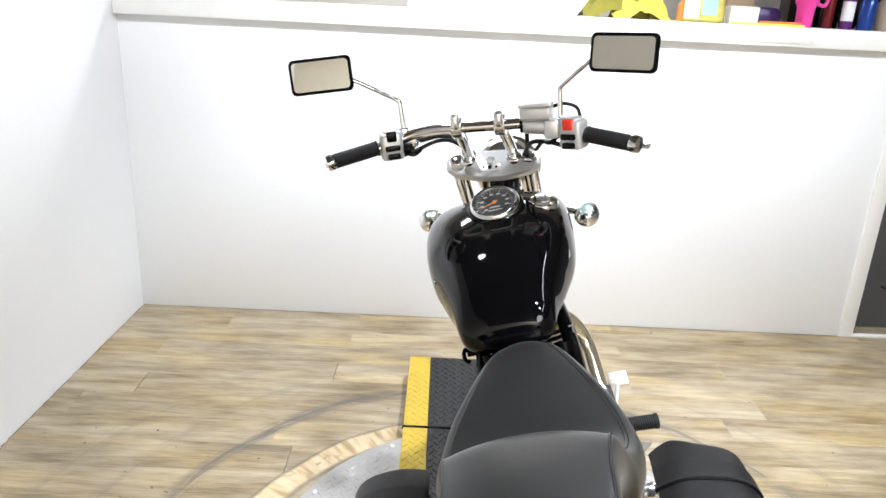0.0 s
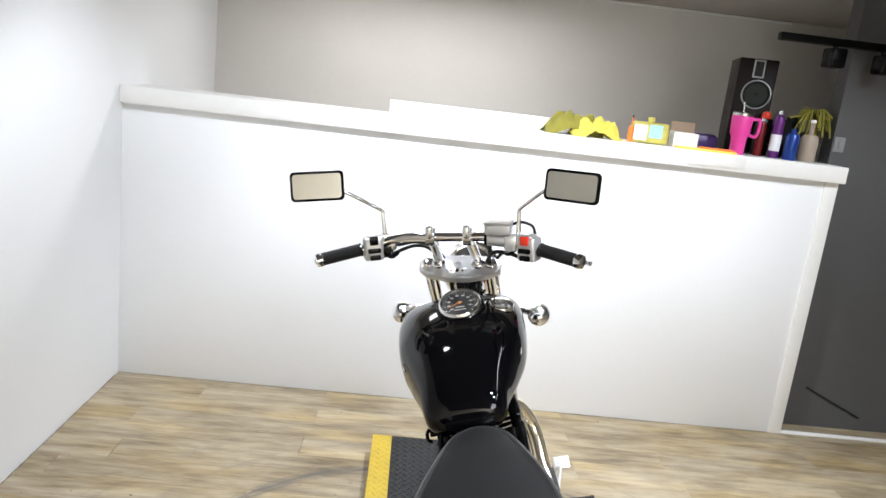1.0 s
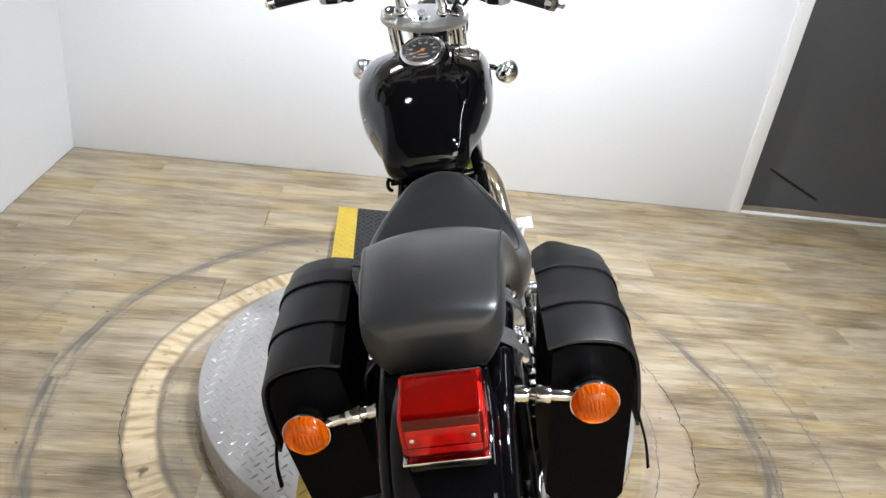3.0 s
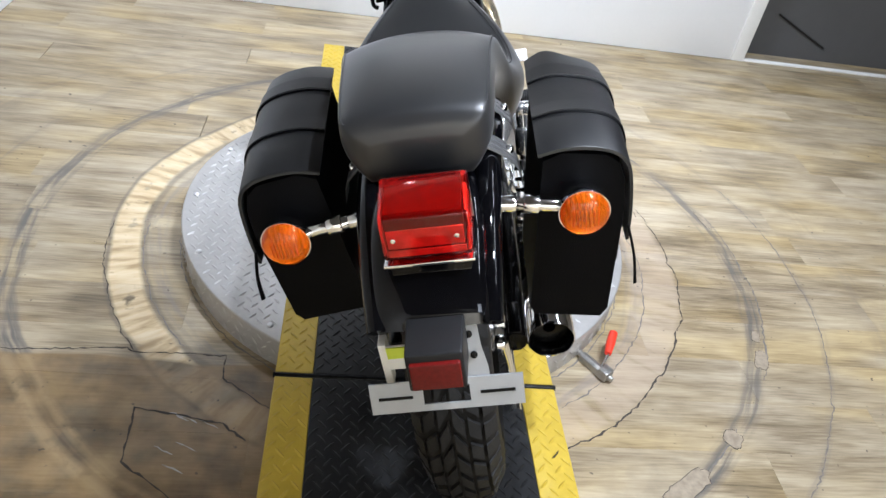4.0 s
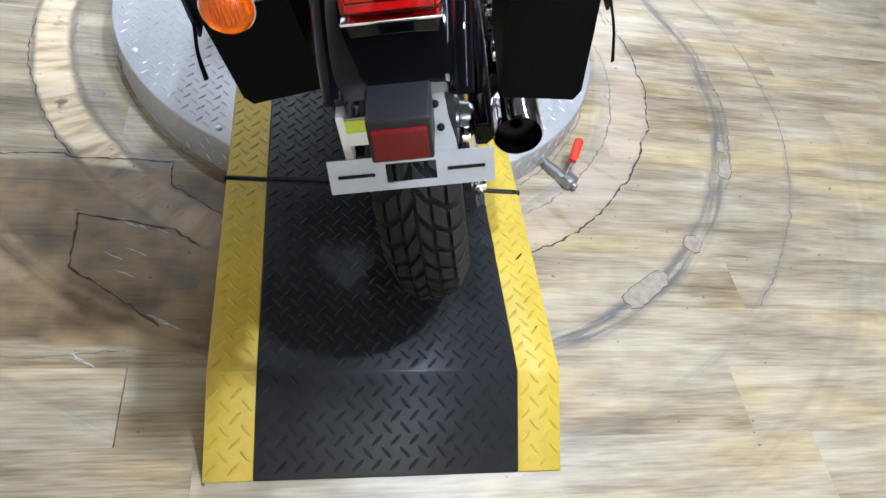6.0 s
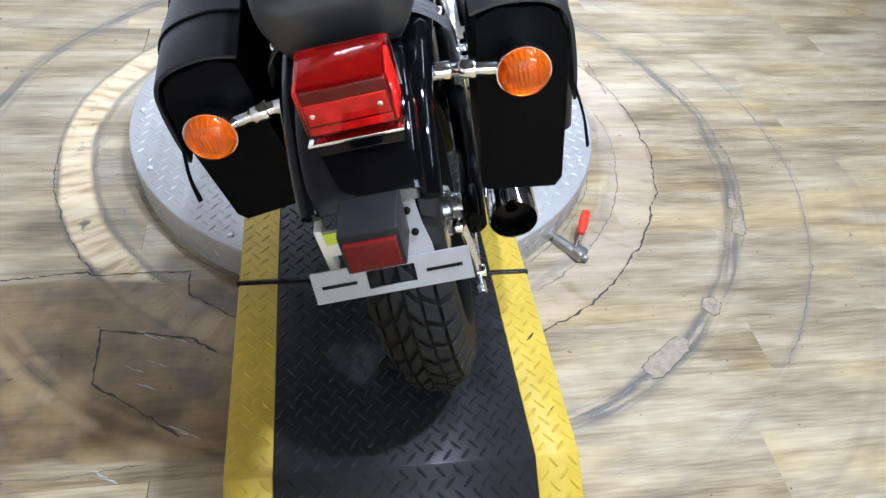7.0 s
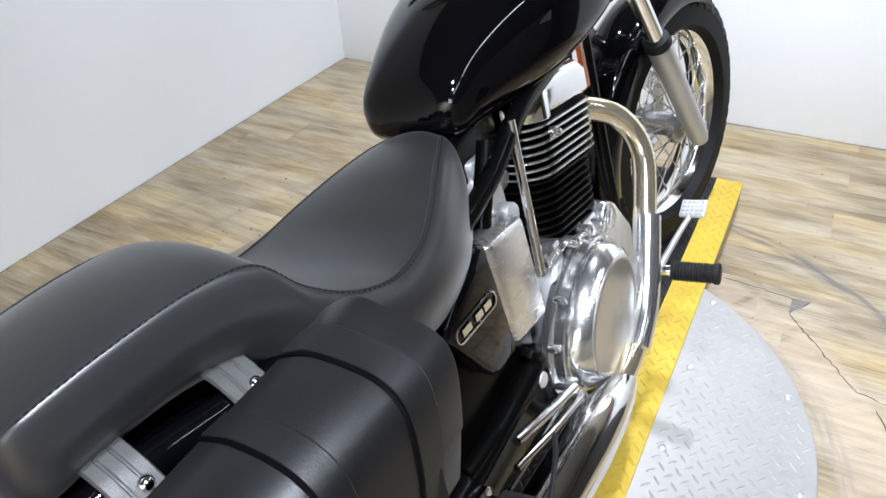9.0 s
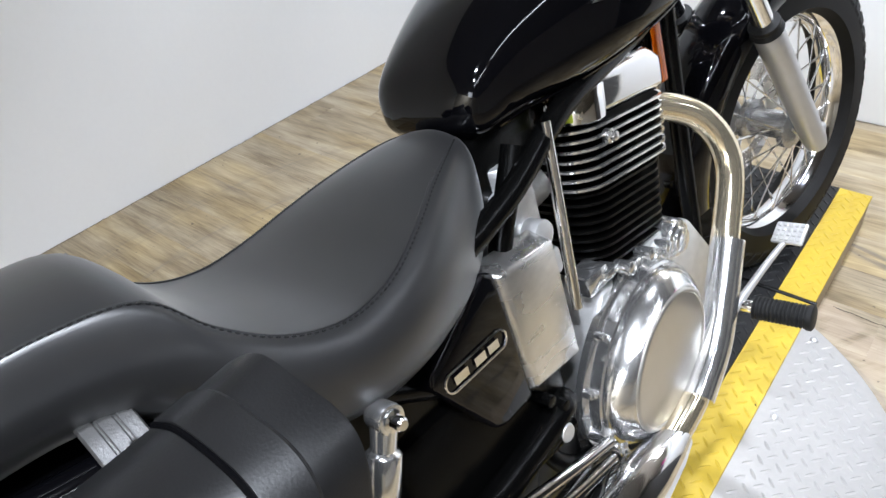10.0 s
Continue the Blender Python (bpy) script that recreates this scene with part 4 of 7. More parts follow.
def hexa(bm, rear, front, bev=0.004):
    """A block from four rear and four front corners."""
    v = [bm.verts.new(p) for p in rear + front]
    fs = [bm.faces.new(v[0:4]), bm.faces.new(v[4:8][::-1])]
    for j in range(4):
        fs.append(bm.faces.new((v[j], v[4 + j], v[4 + (j + 1) % 4], v[(j + 1) % 4])))
    bmesh.ops.recalc_face_normals(bm, faces=fs)
    if bev:
        bmesh.ops.bevel(bm, geom=list({e for f_ in fs for e in f_.edges}), offset=bev, segments=3, profile=0.5, affect="EDGES")


bm = bmesh.new()
hexa(bm, [(-0.054, -0.428, 0.670), (0.054, -0.428, 0.670), (0.052, -0.431, 0.736), (-0.052, -0.431, 0.736)],
     [(-0.058, -0.362, 0.652), (0.058, -0.362, 0.652), (0.056, -0.342, 0.738), (-0.056, -0.342, 0.738)], 0.005)
tail = rpart("tail_light", bm, RED, "red plastic tail light with chrome base")
tail.visible_shadow = False
# pale panes added behind the lens to brighten its lower part and sides
for lo, hi in (((-0.046, -0.4235, 0.687), (0.046, -0.4215, 0.714)), ((-0.047, -0.4235, 0.6745), (0.047, -0.4215, 0.6845)),
               ((-0.0495, -0.42, 0.674), (-0.048, -0.366, 0.730)), ((0.048, -0.42, 0.674), (0.0495, -0.366, 0.730))):
    bm = bmesh.new()
    box(bm, lo, hi, 0.0006, 1)
    rpart("lamp_reflector", bm, LAMP_IN, "pale pane added inside the lens to brighten it", tail)
# dark panels added to shade the lens's top
bm = bmesh.new()
box(bm, (-0.047, -0.419, 0.7305), (0.047, -0.35, 0.7325), 0.0006, 1)
box(bm, (-0.047, -0.4205, 0.673), (0.047, -0.4185, 0.7305), 0.0006, 1)
rpart("lamp_shade", bm, LENS_DARK, "dark red panels added to darken the upper lens", tail)
bm = bmesh.new()
hexa(bm, [(-0.061, -0.366, 0.644), (0.061, -0.366, 0.644), (0.0560, -0.344, 0.733), (-0.0560, -0.344, 0.733)],
     [(-0.058, -0.350, 0.642), (0.058, -0.350, 0.642), (0.054, -0.330, 0.730), (-0.054, -0.330, 0.730)], 0.003)
rpart("lamp_base", bm, CHROME, "chrome lamp base", tail)
bm = bmesh.new()
hexa(bm, [(-0.056, -0.432, 0.662), (0.056, -0.432, 0.662), (0.056, -0.432, 0.667), (-0.056, -0.432, 0.667)],
     [(-0.060, -0.362, 0.644), (0.060, -0.362, 0.644), (0.060, -0.362, 0.650), (-0.060, -0.362, 0.650)], 0.0015)
rpart("lens_lip", bm, CHROME, "chrome lip under the lens", tail)
for x in (-0.038, 0.038):
    bm = bmesh.new()
    rod(bm, (x, -0.425, 0.703), (x, -0.4318, 0.703), 0.0034, seg=12, bev=0.0008)
    rpart("lens_screw", bm, CHROME, "", tail)
bm = bmesh.new()
box(bm, (-0.05, -0.39, 0.625), (0.05, -0.34, 0.645), 0.004)
rpart("lamp_bracket", bm, BLACK, "black bracket", tail)

# rear turn signals
AMBER_RIB = material("amber_rib", (0.42, 0.09, 0.002), 0.25, vary=0.2)
for s in (-1, 1):
    c = Vector((s * 0.209 + 0.005, -0.278, 0.635))
    bm = bmesh.new()
    lathe(bm, [(-0.004, 0.030), (0.004, 0.0345), (0.012, 0.033), (0.019, 0.026), (0.0225, 0.015), (0.0235, 0.002)], c, (0, -1, 0.02), 32)
    sig = bpart("turn_signal", bm, AMBER, "round amber turn signal on a chrome stalk")
    sig.visible_shadow = False
    for k in range(-3, 4):
        bm = bmesh.new()
        box(bm, (c.x + k * 0.0055 - 0.0012, c.y - 0.0242 + abs(k) ** 1.6 * 0.0009, c.z - 0.013), (c.x + k * 0.0055 + 0.0012, c.y - 0.014, c.z + 0.013), 0.0006, 1)
        bpart("lens_rib", bm, AMBER_RIB, "", sig).visible_shadow = False
    bm = bmesh.new()
    lathe(bm, [(-0.006, 0.0355), (0.0, 0.036), (0.012, 0.034), (0.026, 0.027), (0.036, 0.016), (0.04, 0.003)], c, (0, 1, 0), 32)
    bpart("signal_shell", bm, CHROME, "chrome shell", sig)
    bm = bmesh.new()
    rod(bm, (s * 0.183 + 0.005, -0.266, 0.638), (s * 0.118 + 0.005, -0.260, 0.645), 0.0095, seg=14, bev=0.001)
    rod(bm, (s * 0.15 + 0.005, -0.263, 0.642), (s * 0.128 + 0.005, -0.261, 0.644), 0.0135, seg=14, bev=0.002)
    rod(bm, (s * 0.118 + 0.005, -0.260, 0.645), (s * 0.075 + 0.005, -0.258, 0.649), 0.012, seg=14, bev=0.002)
    bpart("stalk", bm, CHROME, "chrome stalk", sig)

# plate bracket and reflector
LAMP_CASE = material("charcoal_plastic", (0.011, 0.011, 0.0115), 0.45, vary=0.15, specular=0.3)
bm = bmesh.new()
m = Matrix.Translation((0.010, -0.483, 0.521)) @ Matrix.Rotation(radians(-22), 4, "X")
xs, zs = [-0.098, -0.060, -0.030, 0.030, 0.040, 0.057, 0.098], [-0.021, -0.012, 0.012, 0.021]
grid = {}


def gv(i, j):
    if (i, j) not in grid:
        grid[i, j] = bm.verts.new((xs[i], -0.0015, zs[j]))
    return grid[i, j]


cells = [(i, j) for i in range(6) for j in range(3) if not (i == 2 and j == 1)]
fcs = [bm.faces.new((gv(i, j), gv(i + 1, j), gv(i + 1, j + 1), gv(i, j + 1))) for i, j in cells]
ex = bmesh.ops.extrude_face_region(bm, geom=fcs)
bmesh.ops.translate(bm, vec=(0, 0.003, 0), verts=[v for v in ex["geom"] if isinstance(v, bmesh.types.BMVert)])
bmesh.ops.transform(bm, matrix=m, verts=bm.verts)
plate = bpart("plate_bracket", bm, PLATE, "bare grey metal number plate bracket")
bm = bmesh.new()
arm = [(-0.015, 0.018), (0.057, 0.018), (0.056, 0.032), (0.050, 0.060), (0.046, 0.105), (0.030, 0.105), (0.018, 0.060)]
rings(bm, [[m @ Vector((x, y, z)) for x, z in arm] for y in (0.0018, 0.0045)])
arm = bpart("plate_arm", bm, PLATE, "bent grey arm up to the fender", plate)
for x, z in ((0.036, 0.078), (0.040, 0.050)):
    bm = bmesh.new()
    lathe(bm, [(0, 0.0048), (0.003, 0.0045), (0.0035, 0.001)], m @ Vector((x, 0.002, z)), m.to_3x3() @ Vector((0, -1, 0)), 10)
    bpart("arm_bolt", bm, BLACK, "", arm)
for x in (-0.065, 0.065):
    bm = bmesh.new()
    box(bm, (x - 0.022, -0.0026, -0.002), (x + 0.022, -0.0015, 0.002), 0, 1, m)
    bpart("slot", bm, BLACK, "", plate)
bm = bmesh.new()
hexa(bm, [(-0.034, -0.543, 0.570), (0.034, -0.543, 0.570), (0.034, -0.535, 0.622), (-0.034, -0.535, 0.622)],
     [(-0.036, -0.465, 0.555), (0.036, -0.465, 0.555), (0.036, -0.465, 0.615), (-0.036, -0.465, 0.615)], 0.003)
lamp = rpart("plate_lamp", bm, LAMP_CASE, "black plate lamp housing with red reflector", None, (0.008, 0.018, 0.008))
bm = bmesh.new()
hexa(bm, [(-0.030, -0.548, 0.576), (0.030, -0.548, 0.576), (0.030, -0.542, 0.612), (-0.030, -0.542, 0.612)],
     [(-0.030, -0.538, 0.576), (0.030, -0.538, 0.576), (0.030, -0.532, 0.612), (-0.030, -0.532, 0.612)], 0.002)
rpart("reflector", bm, RED_DARK, "dark red reflector", lamp, (0.008, 0.018, 0.008))
bm = bmesh.new()
box(bm, (-0.078, -0.462, 0.500), (-0.068, -0.440, 0.575), 0.001)
box(bm, (-0.070, -0.462, 0.530), (-0.036, -0.459, 0.572), 0.001)
inspection = rpart("document_holder", bm, STICKER_W, "white card in a clip", None, (0.008, 0.010, 0.010))
bm = bmesh.new()
box(bm, (-0.068, -0.4640, 0.552), (-0.038, -0.4622, 0.571), 0)
rpart("sticker", bm, STICKER_Y, "lime sticker", inspection, (0.008, 0.010, 0.010))

# engine
bm = bmesh.new()
prism(bm, [(0.49, 0.25), (0.52, 0.20), (0.78, 0.20), (0.85, 0.26), (0.86, 0.33), (0.80, 0.42), (0.72, 0.44), (0.55, 0.43), (0.50, 0.38)], -0.095, 0.088, 0.012, "x")
case = bpart("crankcase", bm, CAST, "cast aluminium crankcase")
bm = bmesh.new()
rod(bm, (0.04, 0.742, 0.418), (0.100, 0.742, 0.414), 0.032, seg=22, bev=0.008)
rod(bm, (0.098, 0.742, 0.414), (0.106, 0.742, 0.414), 0.021, seg=18, bev=0.003)
bpart("case_boss", bm, ALU, "polished round casting boss", case)
bm = bmesh.new()
box(bm, (0.045, 0.520, 0.440), (0.088, 0.572, 0.472), 0.006, 2)
box(bm, (0.055, 0.556, 0.446), (0.094, 0.590, 0.462), 0.006, 2)
bpart("case_lug", bm, ALU, "bright casting lug", case)
for y, z in ((0.600, 0.447), (0.655, 0.438), (0.70, 0.425)):
    bm = bmesh.new()
    rod(bm, (0.078, y, z), (0.108, y, z), 0.011, seg=12, bev=0.003)
    bpart("case_lug", bm, ALU, "", case)


def oval(cy, cz, ry, rz, tilt, n=40):
    c, s = math.cos(tilt), math.sin(tilt)
    return [(cy + ry * math.cos(a) * c - rz * math.sin(a) * s, cz + ry * math.cos(a) * s + rz * math.sin(a) * c) for a in (2 * math.pi * i / n for i in range(n))]


DISC_ALU = material("satin_cover_plate", (0.62, 0.60, 0.56), 0.3, metal=0.9, vary=0.04, scale=30, rough_vary=0.15, blotch=0.06, blotch_scale=8)


def cover(s):
    bm = bmesh.new()
    tl = radians(33)
    secs = [(0.078, 0.158, 0.112), (0.090, 0.158, 0.112), (0.093, 0.154, 0.109), (0.095, 0.147, 0.104), (0.112, 0.146, 0.103), (0.114, 0.142, 0.100), (0.126, 0.140, 0.099), (0.140, 0.128, 0.092), (0.150, 0.115, 0.085), (0.1525, 0.111, 0.083)]
    rs = [[Vector((s * x, y, z)) for y, z in oval(0.586, 0.310, a, b_, tl, 56)] for x, a, b_ in secs]
    rings(bm, rs)
    cv = bpart("engine_cover", bm, ALU, "polished aluminium engine side cover")
    bm = bmesh.new()
    rs = [[Vector((s * x, y, z)) for y, z in oval(0.587, 0.309, a, b_, tl, 56)] for x, a, b_ in ((0.151, 0.112, 0.084), (0.1548, 0.110, 0.082), (0.1562, 0.107, 0.0795), (0.1562, 0.104, 0.077), (0.1540, 0.1025, 0.0755), (0.1544, 0.04, 0.03))]
    rings(bm, rs)
    bpart("cover_disc", bm, DISC_ALU, "brushed oval cover plate", cv)
    for i in (1, 3, 4, 6, 8):
        y, z = oval(0.586, 0.310, 0.154, 0.109, tl, 110)[i * 10]
        bm = bmesh.new()
        rod(bm, (s * 0.090, y, z), (s * 0.106, y, z), 0.0068, seg=10, bev=0.002)
        rod(bm, (s * 0.104, y, z), (s * 0.110, y, z), 0.0042, seg=6, bev=0.001)
        bpart("cover_bolt", bm, ALU, "", cv)
    for a_ in (165, 192, 222, 262):
        y, z = oval(0.586, 0.310, 0.149, 0.105, tl, 360)[a_]
        bm = bmesh.new()
        rod(bm, (s * 0.086, y, z), (s * 0.124, y, z), 0.0095, seg=14, bev=0.003)
        rod(bm, (s * 0.123, y, z), (s * 0.130, y, z), 0.0055, seg=6, bev=0.001)
        bpart("cover_lug", bm, ALU, "bolt lug on the cover", cv)


cover(1)
cover(-1)
# cylinder with cooling fins
TILTC = Matrix.Translation((0, 0.66, 0.42)) @ Matrix.Rotation(radians(-7), 4, "X")
bm = bmesh.new()
box(bm, (-0.055, -0.075, 0.0), (0.055, 0.075, 0.235), 0.02, 3, TILTC)
cyl = bpart("cylinder", bm, FINS, "black finned engine cylinder with polished fin edges")


def fin_outline(w, l, r, n=6):
    out = []
    for cx, cy, a0 in ((w - r, l - r, 0), (r - w, l - r, 90), (r - w, r - l, 180), (w - r, r - l, 270)):
        for i in range(n + 1):
            a = radians(a0 + 90 * i / n)
            out.append((cx + r * math.cos(a), cy + r * math.sin(a)))
    return out


for k in range(17):
    z = 0.012 + k * 0.0135
    top = k > 9
    w, l = (0.088, 0.118) if top else (0.080, 0.104)
    bm = bmesh.new()
    prism(bm, fin_outline(w, l, 0.045), z, z + 0.004, 0, "z")
    bmesh.ops.transform(bm, matrix=TILTC, verts=bm.verts)
    if k > 9:
        bpart("fin", bm, FINS, "", cyl)
        bm = bmesh.new()
        outer, inner = fin_outline(w + 0.001, l + 0.001, 0.046), fin_outline(w - 0.003, l - 0.003, 0.042)
        rings(bm, [[Vector((x, y, z + dz)) for x, y in o] for o, dz in ((inner, 0.0005), (outer, 0.0008), (outer, 0.0042), (inner, 0.0046))], True, False, True)
        bmesh.ops.transform(bm, matrix=TILTC, verts=bm.verts)
        bpart("fin_edge", bm, ALU, "polished fin edge", cyl)
    else:
        bpart("fin", bm, FINS, "", cyl)
for y in (-0.055,):
    for s in (-1, 1):
        bm = bmesh.new()
        lathe(bm, [(0, 0.010), (0.010, 0.010), (0.012, 0.007), (0.018, 0.0065), (0.019, 0.002)], TILTC @ Vector((s * 0.082, y, 0.212)), (s, 0, 0), 14)
        bpart("cylinder_bolt", bm, BRUSHED, "bright cylinder bolt", cyl)
bm = bmesh.new()
prism(bm, [(-0.105, 0.0), (0.112, 0.0), (0.108, 0.05), (0.07, 0.068), (-0.06, 0.062), (-0.1, 0.04)], -0.082, 0.082, 0.012, "x", 3)
bmesh.ops.transform(bm, matrix=TILTC @ Matrix.Translation((0, 0, 0.238)), verts=bm.verts)
head = bpart("cylinder_head_cover", bm, CHROME, "chrome cylinder head cover")
for s in (-1, 1):
    bm = bmesh.new()
    lathe(bm, [(0.0, 0.040), (0.002, 0.042), (0.044, 0.042), (0.052, 0.036), (0.056, 0.01)], (s * 0.048, -0.07, 0.238), (0, 0, 1), 28)
    bmesh.ops.transform(bm, matrix=TILTC, verts=bm.verts)
    bpart("cover_lobe", bm, CHROME, "rounded chrome end of the cover", head)
    bm = bmesh.new()
    lathe(bm, [(0.006, 0.0425), (0.006, 0.0432), (0.04, 0.0432), (0.04, 0.0425)], (s * 0.048, -0.07, 0.238), (0, 0, 1), 28, loop=True)
    bmesh.ops.delete(bm, geom=[v for v in bm.verts if not (v.co.y < -0.098 and -0.004 < s * (v.co.x - s * 0.048) < 0.024)], context="VERTS")
    bmesh.ops.transform(bm, matrix=TILTC, verts=bm.verts)
    bpart("sticker", bm, STICKER_Y, "lime sticker", head)

# fuel tap under the tank
bm = bmesh.new()
rod(bm, (-0.085, 0.488, 0.700), (-0.122, 0.486, 0.700), 0.008, seg=12, bev=0.002)
tube(bm, [(-0.122, 0.486, 0.712), (-0.128, 0.480, 0.704), (-0.127, 0.476, 0.690), (-0.118, 0.474, 0.684)], 0.0045, 8, 5)
bpart("fuel_tap", bm, BLACK, "small black fuel tap lever")

# carburettor side, intake box and rod
bm = bmesh.new()
rod(bm, (0.0, 0.56, 0.60), (0.0, 0.44, 0.585), 0.032, seg=20, bev=0.006)
box(bm, (-0.04, 0.43, 0.53), (0.06, 0.50, 0.64), 0.014, 3)
rod(bm, (0.045, 0.465, 0.575), (0.085, 0.465, 0.575), 0.02, seg=16, bev=0.004)
rod(bm, (0.02, 0.47, 0.63), (0.02, 0.47, 0.67), 0.03, seg=18, bev=0.006)
box(bm, (0.04, 0.455, 0.50), (0.075, 0.50, 0.54), 0.008, 2)
bpart("carburettor", bm, CAST, "cast aluminium carburettor")
bm = bmesh.new()
rod(bm, (0.098, 0.498, 0.715), (0.104, 0.470, 0.465), 0.0075, seg=12)
bpart("pushrod_tube", bm, CHROME, "thin chrome tube beside the cylinder")
bm = bmesh.new()
hexa(bm, [(0.070, 0.315, 0.605), (0.114, 0.348, 0.590), (0.119, 0.352, 0.425), (0.075, 0.33, 0.415)],
     [(0.070, 0.452, 0.592), (0.106, 0.455, 0.577), (0.110, 0.450, 0.408), (0.075, 0.440, 0.405)], 0.006)
bpart("intake_cover", bm, BRUSHED, "brushed aluminium intake cover")
bm = bmesh.new()
hexa(bm, [(-0.118, 0.325, 0.600), (-0.075, 0.305, 0.615), (-0.075, 0.32, 0.415), (-0.122, 0.330, 0.425)],
     [(-0.108, 0.442, 0.585), (-0.075, 0.440, 0.600), (-0.075, 0.430, 0.405), (-0.112, 0.438, 0.408)], 0.006)
bpart("intake_cover", bm, BRUSHED, "brushed aluminium intake cover")
for s in (-1, 1):
    bm = bmesh.new()
    prism(bm, [(0.318, 0.612), (0.212, 0.550), (0.206, 0.53), (0.222, 0.505), (0.272, 0.422), (0.29, 0.414), (0.345, 0.416), (0.338, 0.60)], s * 0.082, s * 0.115, 0.007, "x", 3)
    sc = bpart("side_cover", bm, PAINT, "gloss black side cover with chrome badge")
    a, b_ = Vector((s * 0.1165, 0.222, 0.5235)), Vector((s * 0.1165, 0.326, 0.5245))
    bm = bmesh.new()
    d_ = (b_ - a).normalized()
    n_ = Vector((0, -d_.z, d_.y))
    pts = []
    for k in range(24):
        t = 2 * math.pi * k / 24
        e = (b_ - a).length / 2 - 0.0125
        pts.append((a + b_) / 2 + d_ * (math.copysign(e, math.cos(t)) + 0.0125 * math.cos(t)) + n_ * 0.0125 * math.sin(t))
    tube(bm, pts + [pts[0]], 0.0016, 6, 1)
    bpart("badge_rim", bm, CHROME, "chrome badge outline", sc)
    for u0, u1 in ((-0.038, -0.016), (-0.004, 0.014), (0.019, 0.037)):
        bm = bmesh.new()
        q = [(a + b_) / 2 + d_ * u + n_ * v + Vector((s * w, 0, 0)) for w in (0, 0.0015) for u, v in ((u0, -0.0055), (u1, -0.0055), (u1, 0.0055), (u0, 0.0055))]
        v = [bm.verts.new(p) for p in q]
        bm.faces.new(v[4:8])
        for j in range(4):
            bm.faces.new((v[j], v[(j + 1) % 4], v[4 + (j + 1) % 4], v[4 + j]))
        bpart("badge_bar", bm, CHROME, "plain chrome badge bar", sc)

# pivot cap, brake strut and castings below the cover
bm = bmesh.new()
lathe(bm, [(0.09, 0.012), (0.118, 0.0135), (0.121, 0.012), (0.122, 0.001)], (0, 0.378, 0.329), (1, 0, 0), 20)
bpart("pivot_cap", bm, CAST, "pale swing arm pivot cap")
bm = bmesh.new()
tube(bm, [(0.138, 0.43, 0.276), (0.14, 0.35, 0.298), (0.138, 0.25, 0.325)], 0.0085, 12, 4)
tube(bm, [(0.150, 0.42, 0.262), (0.152, 0.33, 0.280), (0.15, 0.22, 0.305)], 0.006, 10, 4)
bpart("brake_strut", bm, CHROME, "chrome struts behind the engine")
bm = bmesh.new()
lathe(bm, [(0.06, 0.034), (0.095, 0.033), (0.104, 0.026), (0.108, 0.012), (0.1085, 0.001)], (0, 0.515, 0.262), (1, 0, 0), 22)
lathe(bm, [(0.06, 0.016), (0.112, 0.015), (0.116, 0.011), (0.117, 0.001)], (0, 0.485, 0.292), (1, 0, 0), 16)
bpart("sprocket_boss", bm, ALU, "polished casting below the engine cover", case)
for y, z in ((0.372, 0.385), (0.395, 0.36)):
    bm = bmesh.new()
    rod(bm, (0.085, y, z), (0.114, y, z), 0.0085, seg=8, bev=0.002)
    bpart("frame_bolt", bm, BLACK, "")
bm = bmesh.new()
tube(bm, [(0.104, 0.40, 0.325), (0.106, 0.30, 0.332), (0.108, 0.16, 0.336)], 0.0155, 12, 4)
bpart("swing_arm_tube", bm, BLACK, "black swing arm tube")

# exhaust
PIPE = [(0.02, 0.775, 0.615), (0.05, 0.815, 0.605), (0.095, 0.862, 0.565), (0.128, 0.868, 0.49), (0.141, 0.802, 0.385), (0.156, 0.696, 0.270), (0.162, 0.61, 0.219), (0.164, 0.50, 0.20), (0.167, 0.38, 0.202)]
bm = bmesh.new()
tube(bm, PIPE, 0.0222, 20, 8)
bpart("exhaust_pipe", bm, HEADER, "heat-tinted chrome exhaust header")
bm = bmesh.new()
tube(bm, [Vector(p) + Vector((0.004, 0.002, -0.001)) for p in PIPE[4:7]], [0.0262, 0.027, 0.0258], 20, 8)
bpart("heat_shield", bm, ALU, "chrome exhaust heat shield")
bm = bmesh.new()
lathe(bm, [(0, 0.022), (0.04, 0.032), (0.10, 0.041), (0.18, 0.046), (0.50, 0.047), (0.665, 0.046), (0.67, 0.043), (0.66, 0.039), (0.62, 0.038)], (0.167, 0.547, 0.198), (0.007, -1, 0.042), 36, cap=False)
muf = bpart("muffler", bm, CHROME, "long chrome muffler")
bm = bmesh.new()
lathe(bm, [(0.60, 0.0375), (0.657, 0.0384), (0.658, 0.0375), (0.636, 0.036), (0.634, 0.012), (0.60, 0.011), (0.599, 0.001)], (0.167, 0.547, 0.198), (0.007, -1, 0.042), 28, cap=False)
bpart("baffle", bm, BLACK, "black muffler baffle", muf)
bm = bmesh.new()
tube(bm, [(0.17, 0.30, 0.30), (0.19, 0.26, 0.30), (0.205, 0.20, 0.275), (0.20, 0.17, 0.235)], 0.004, 8, 6)
bpart("hose", bm, RUBBER, "thin black hose")

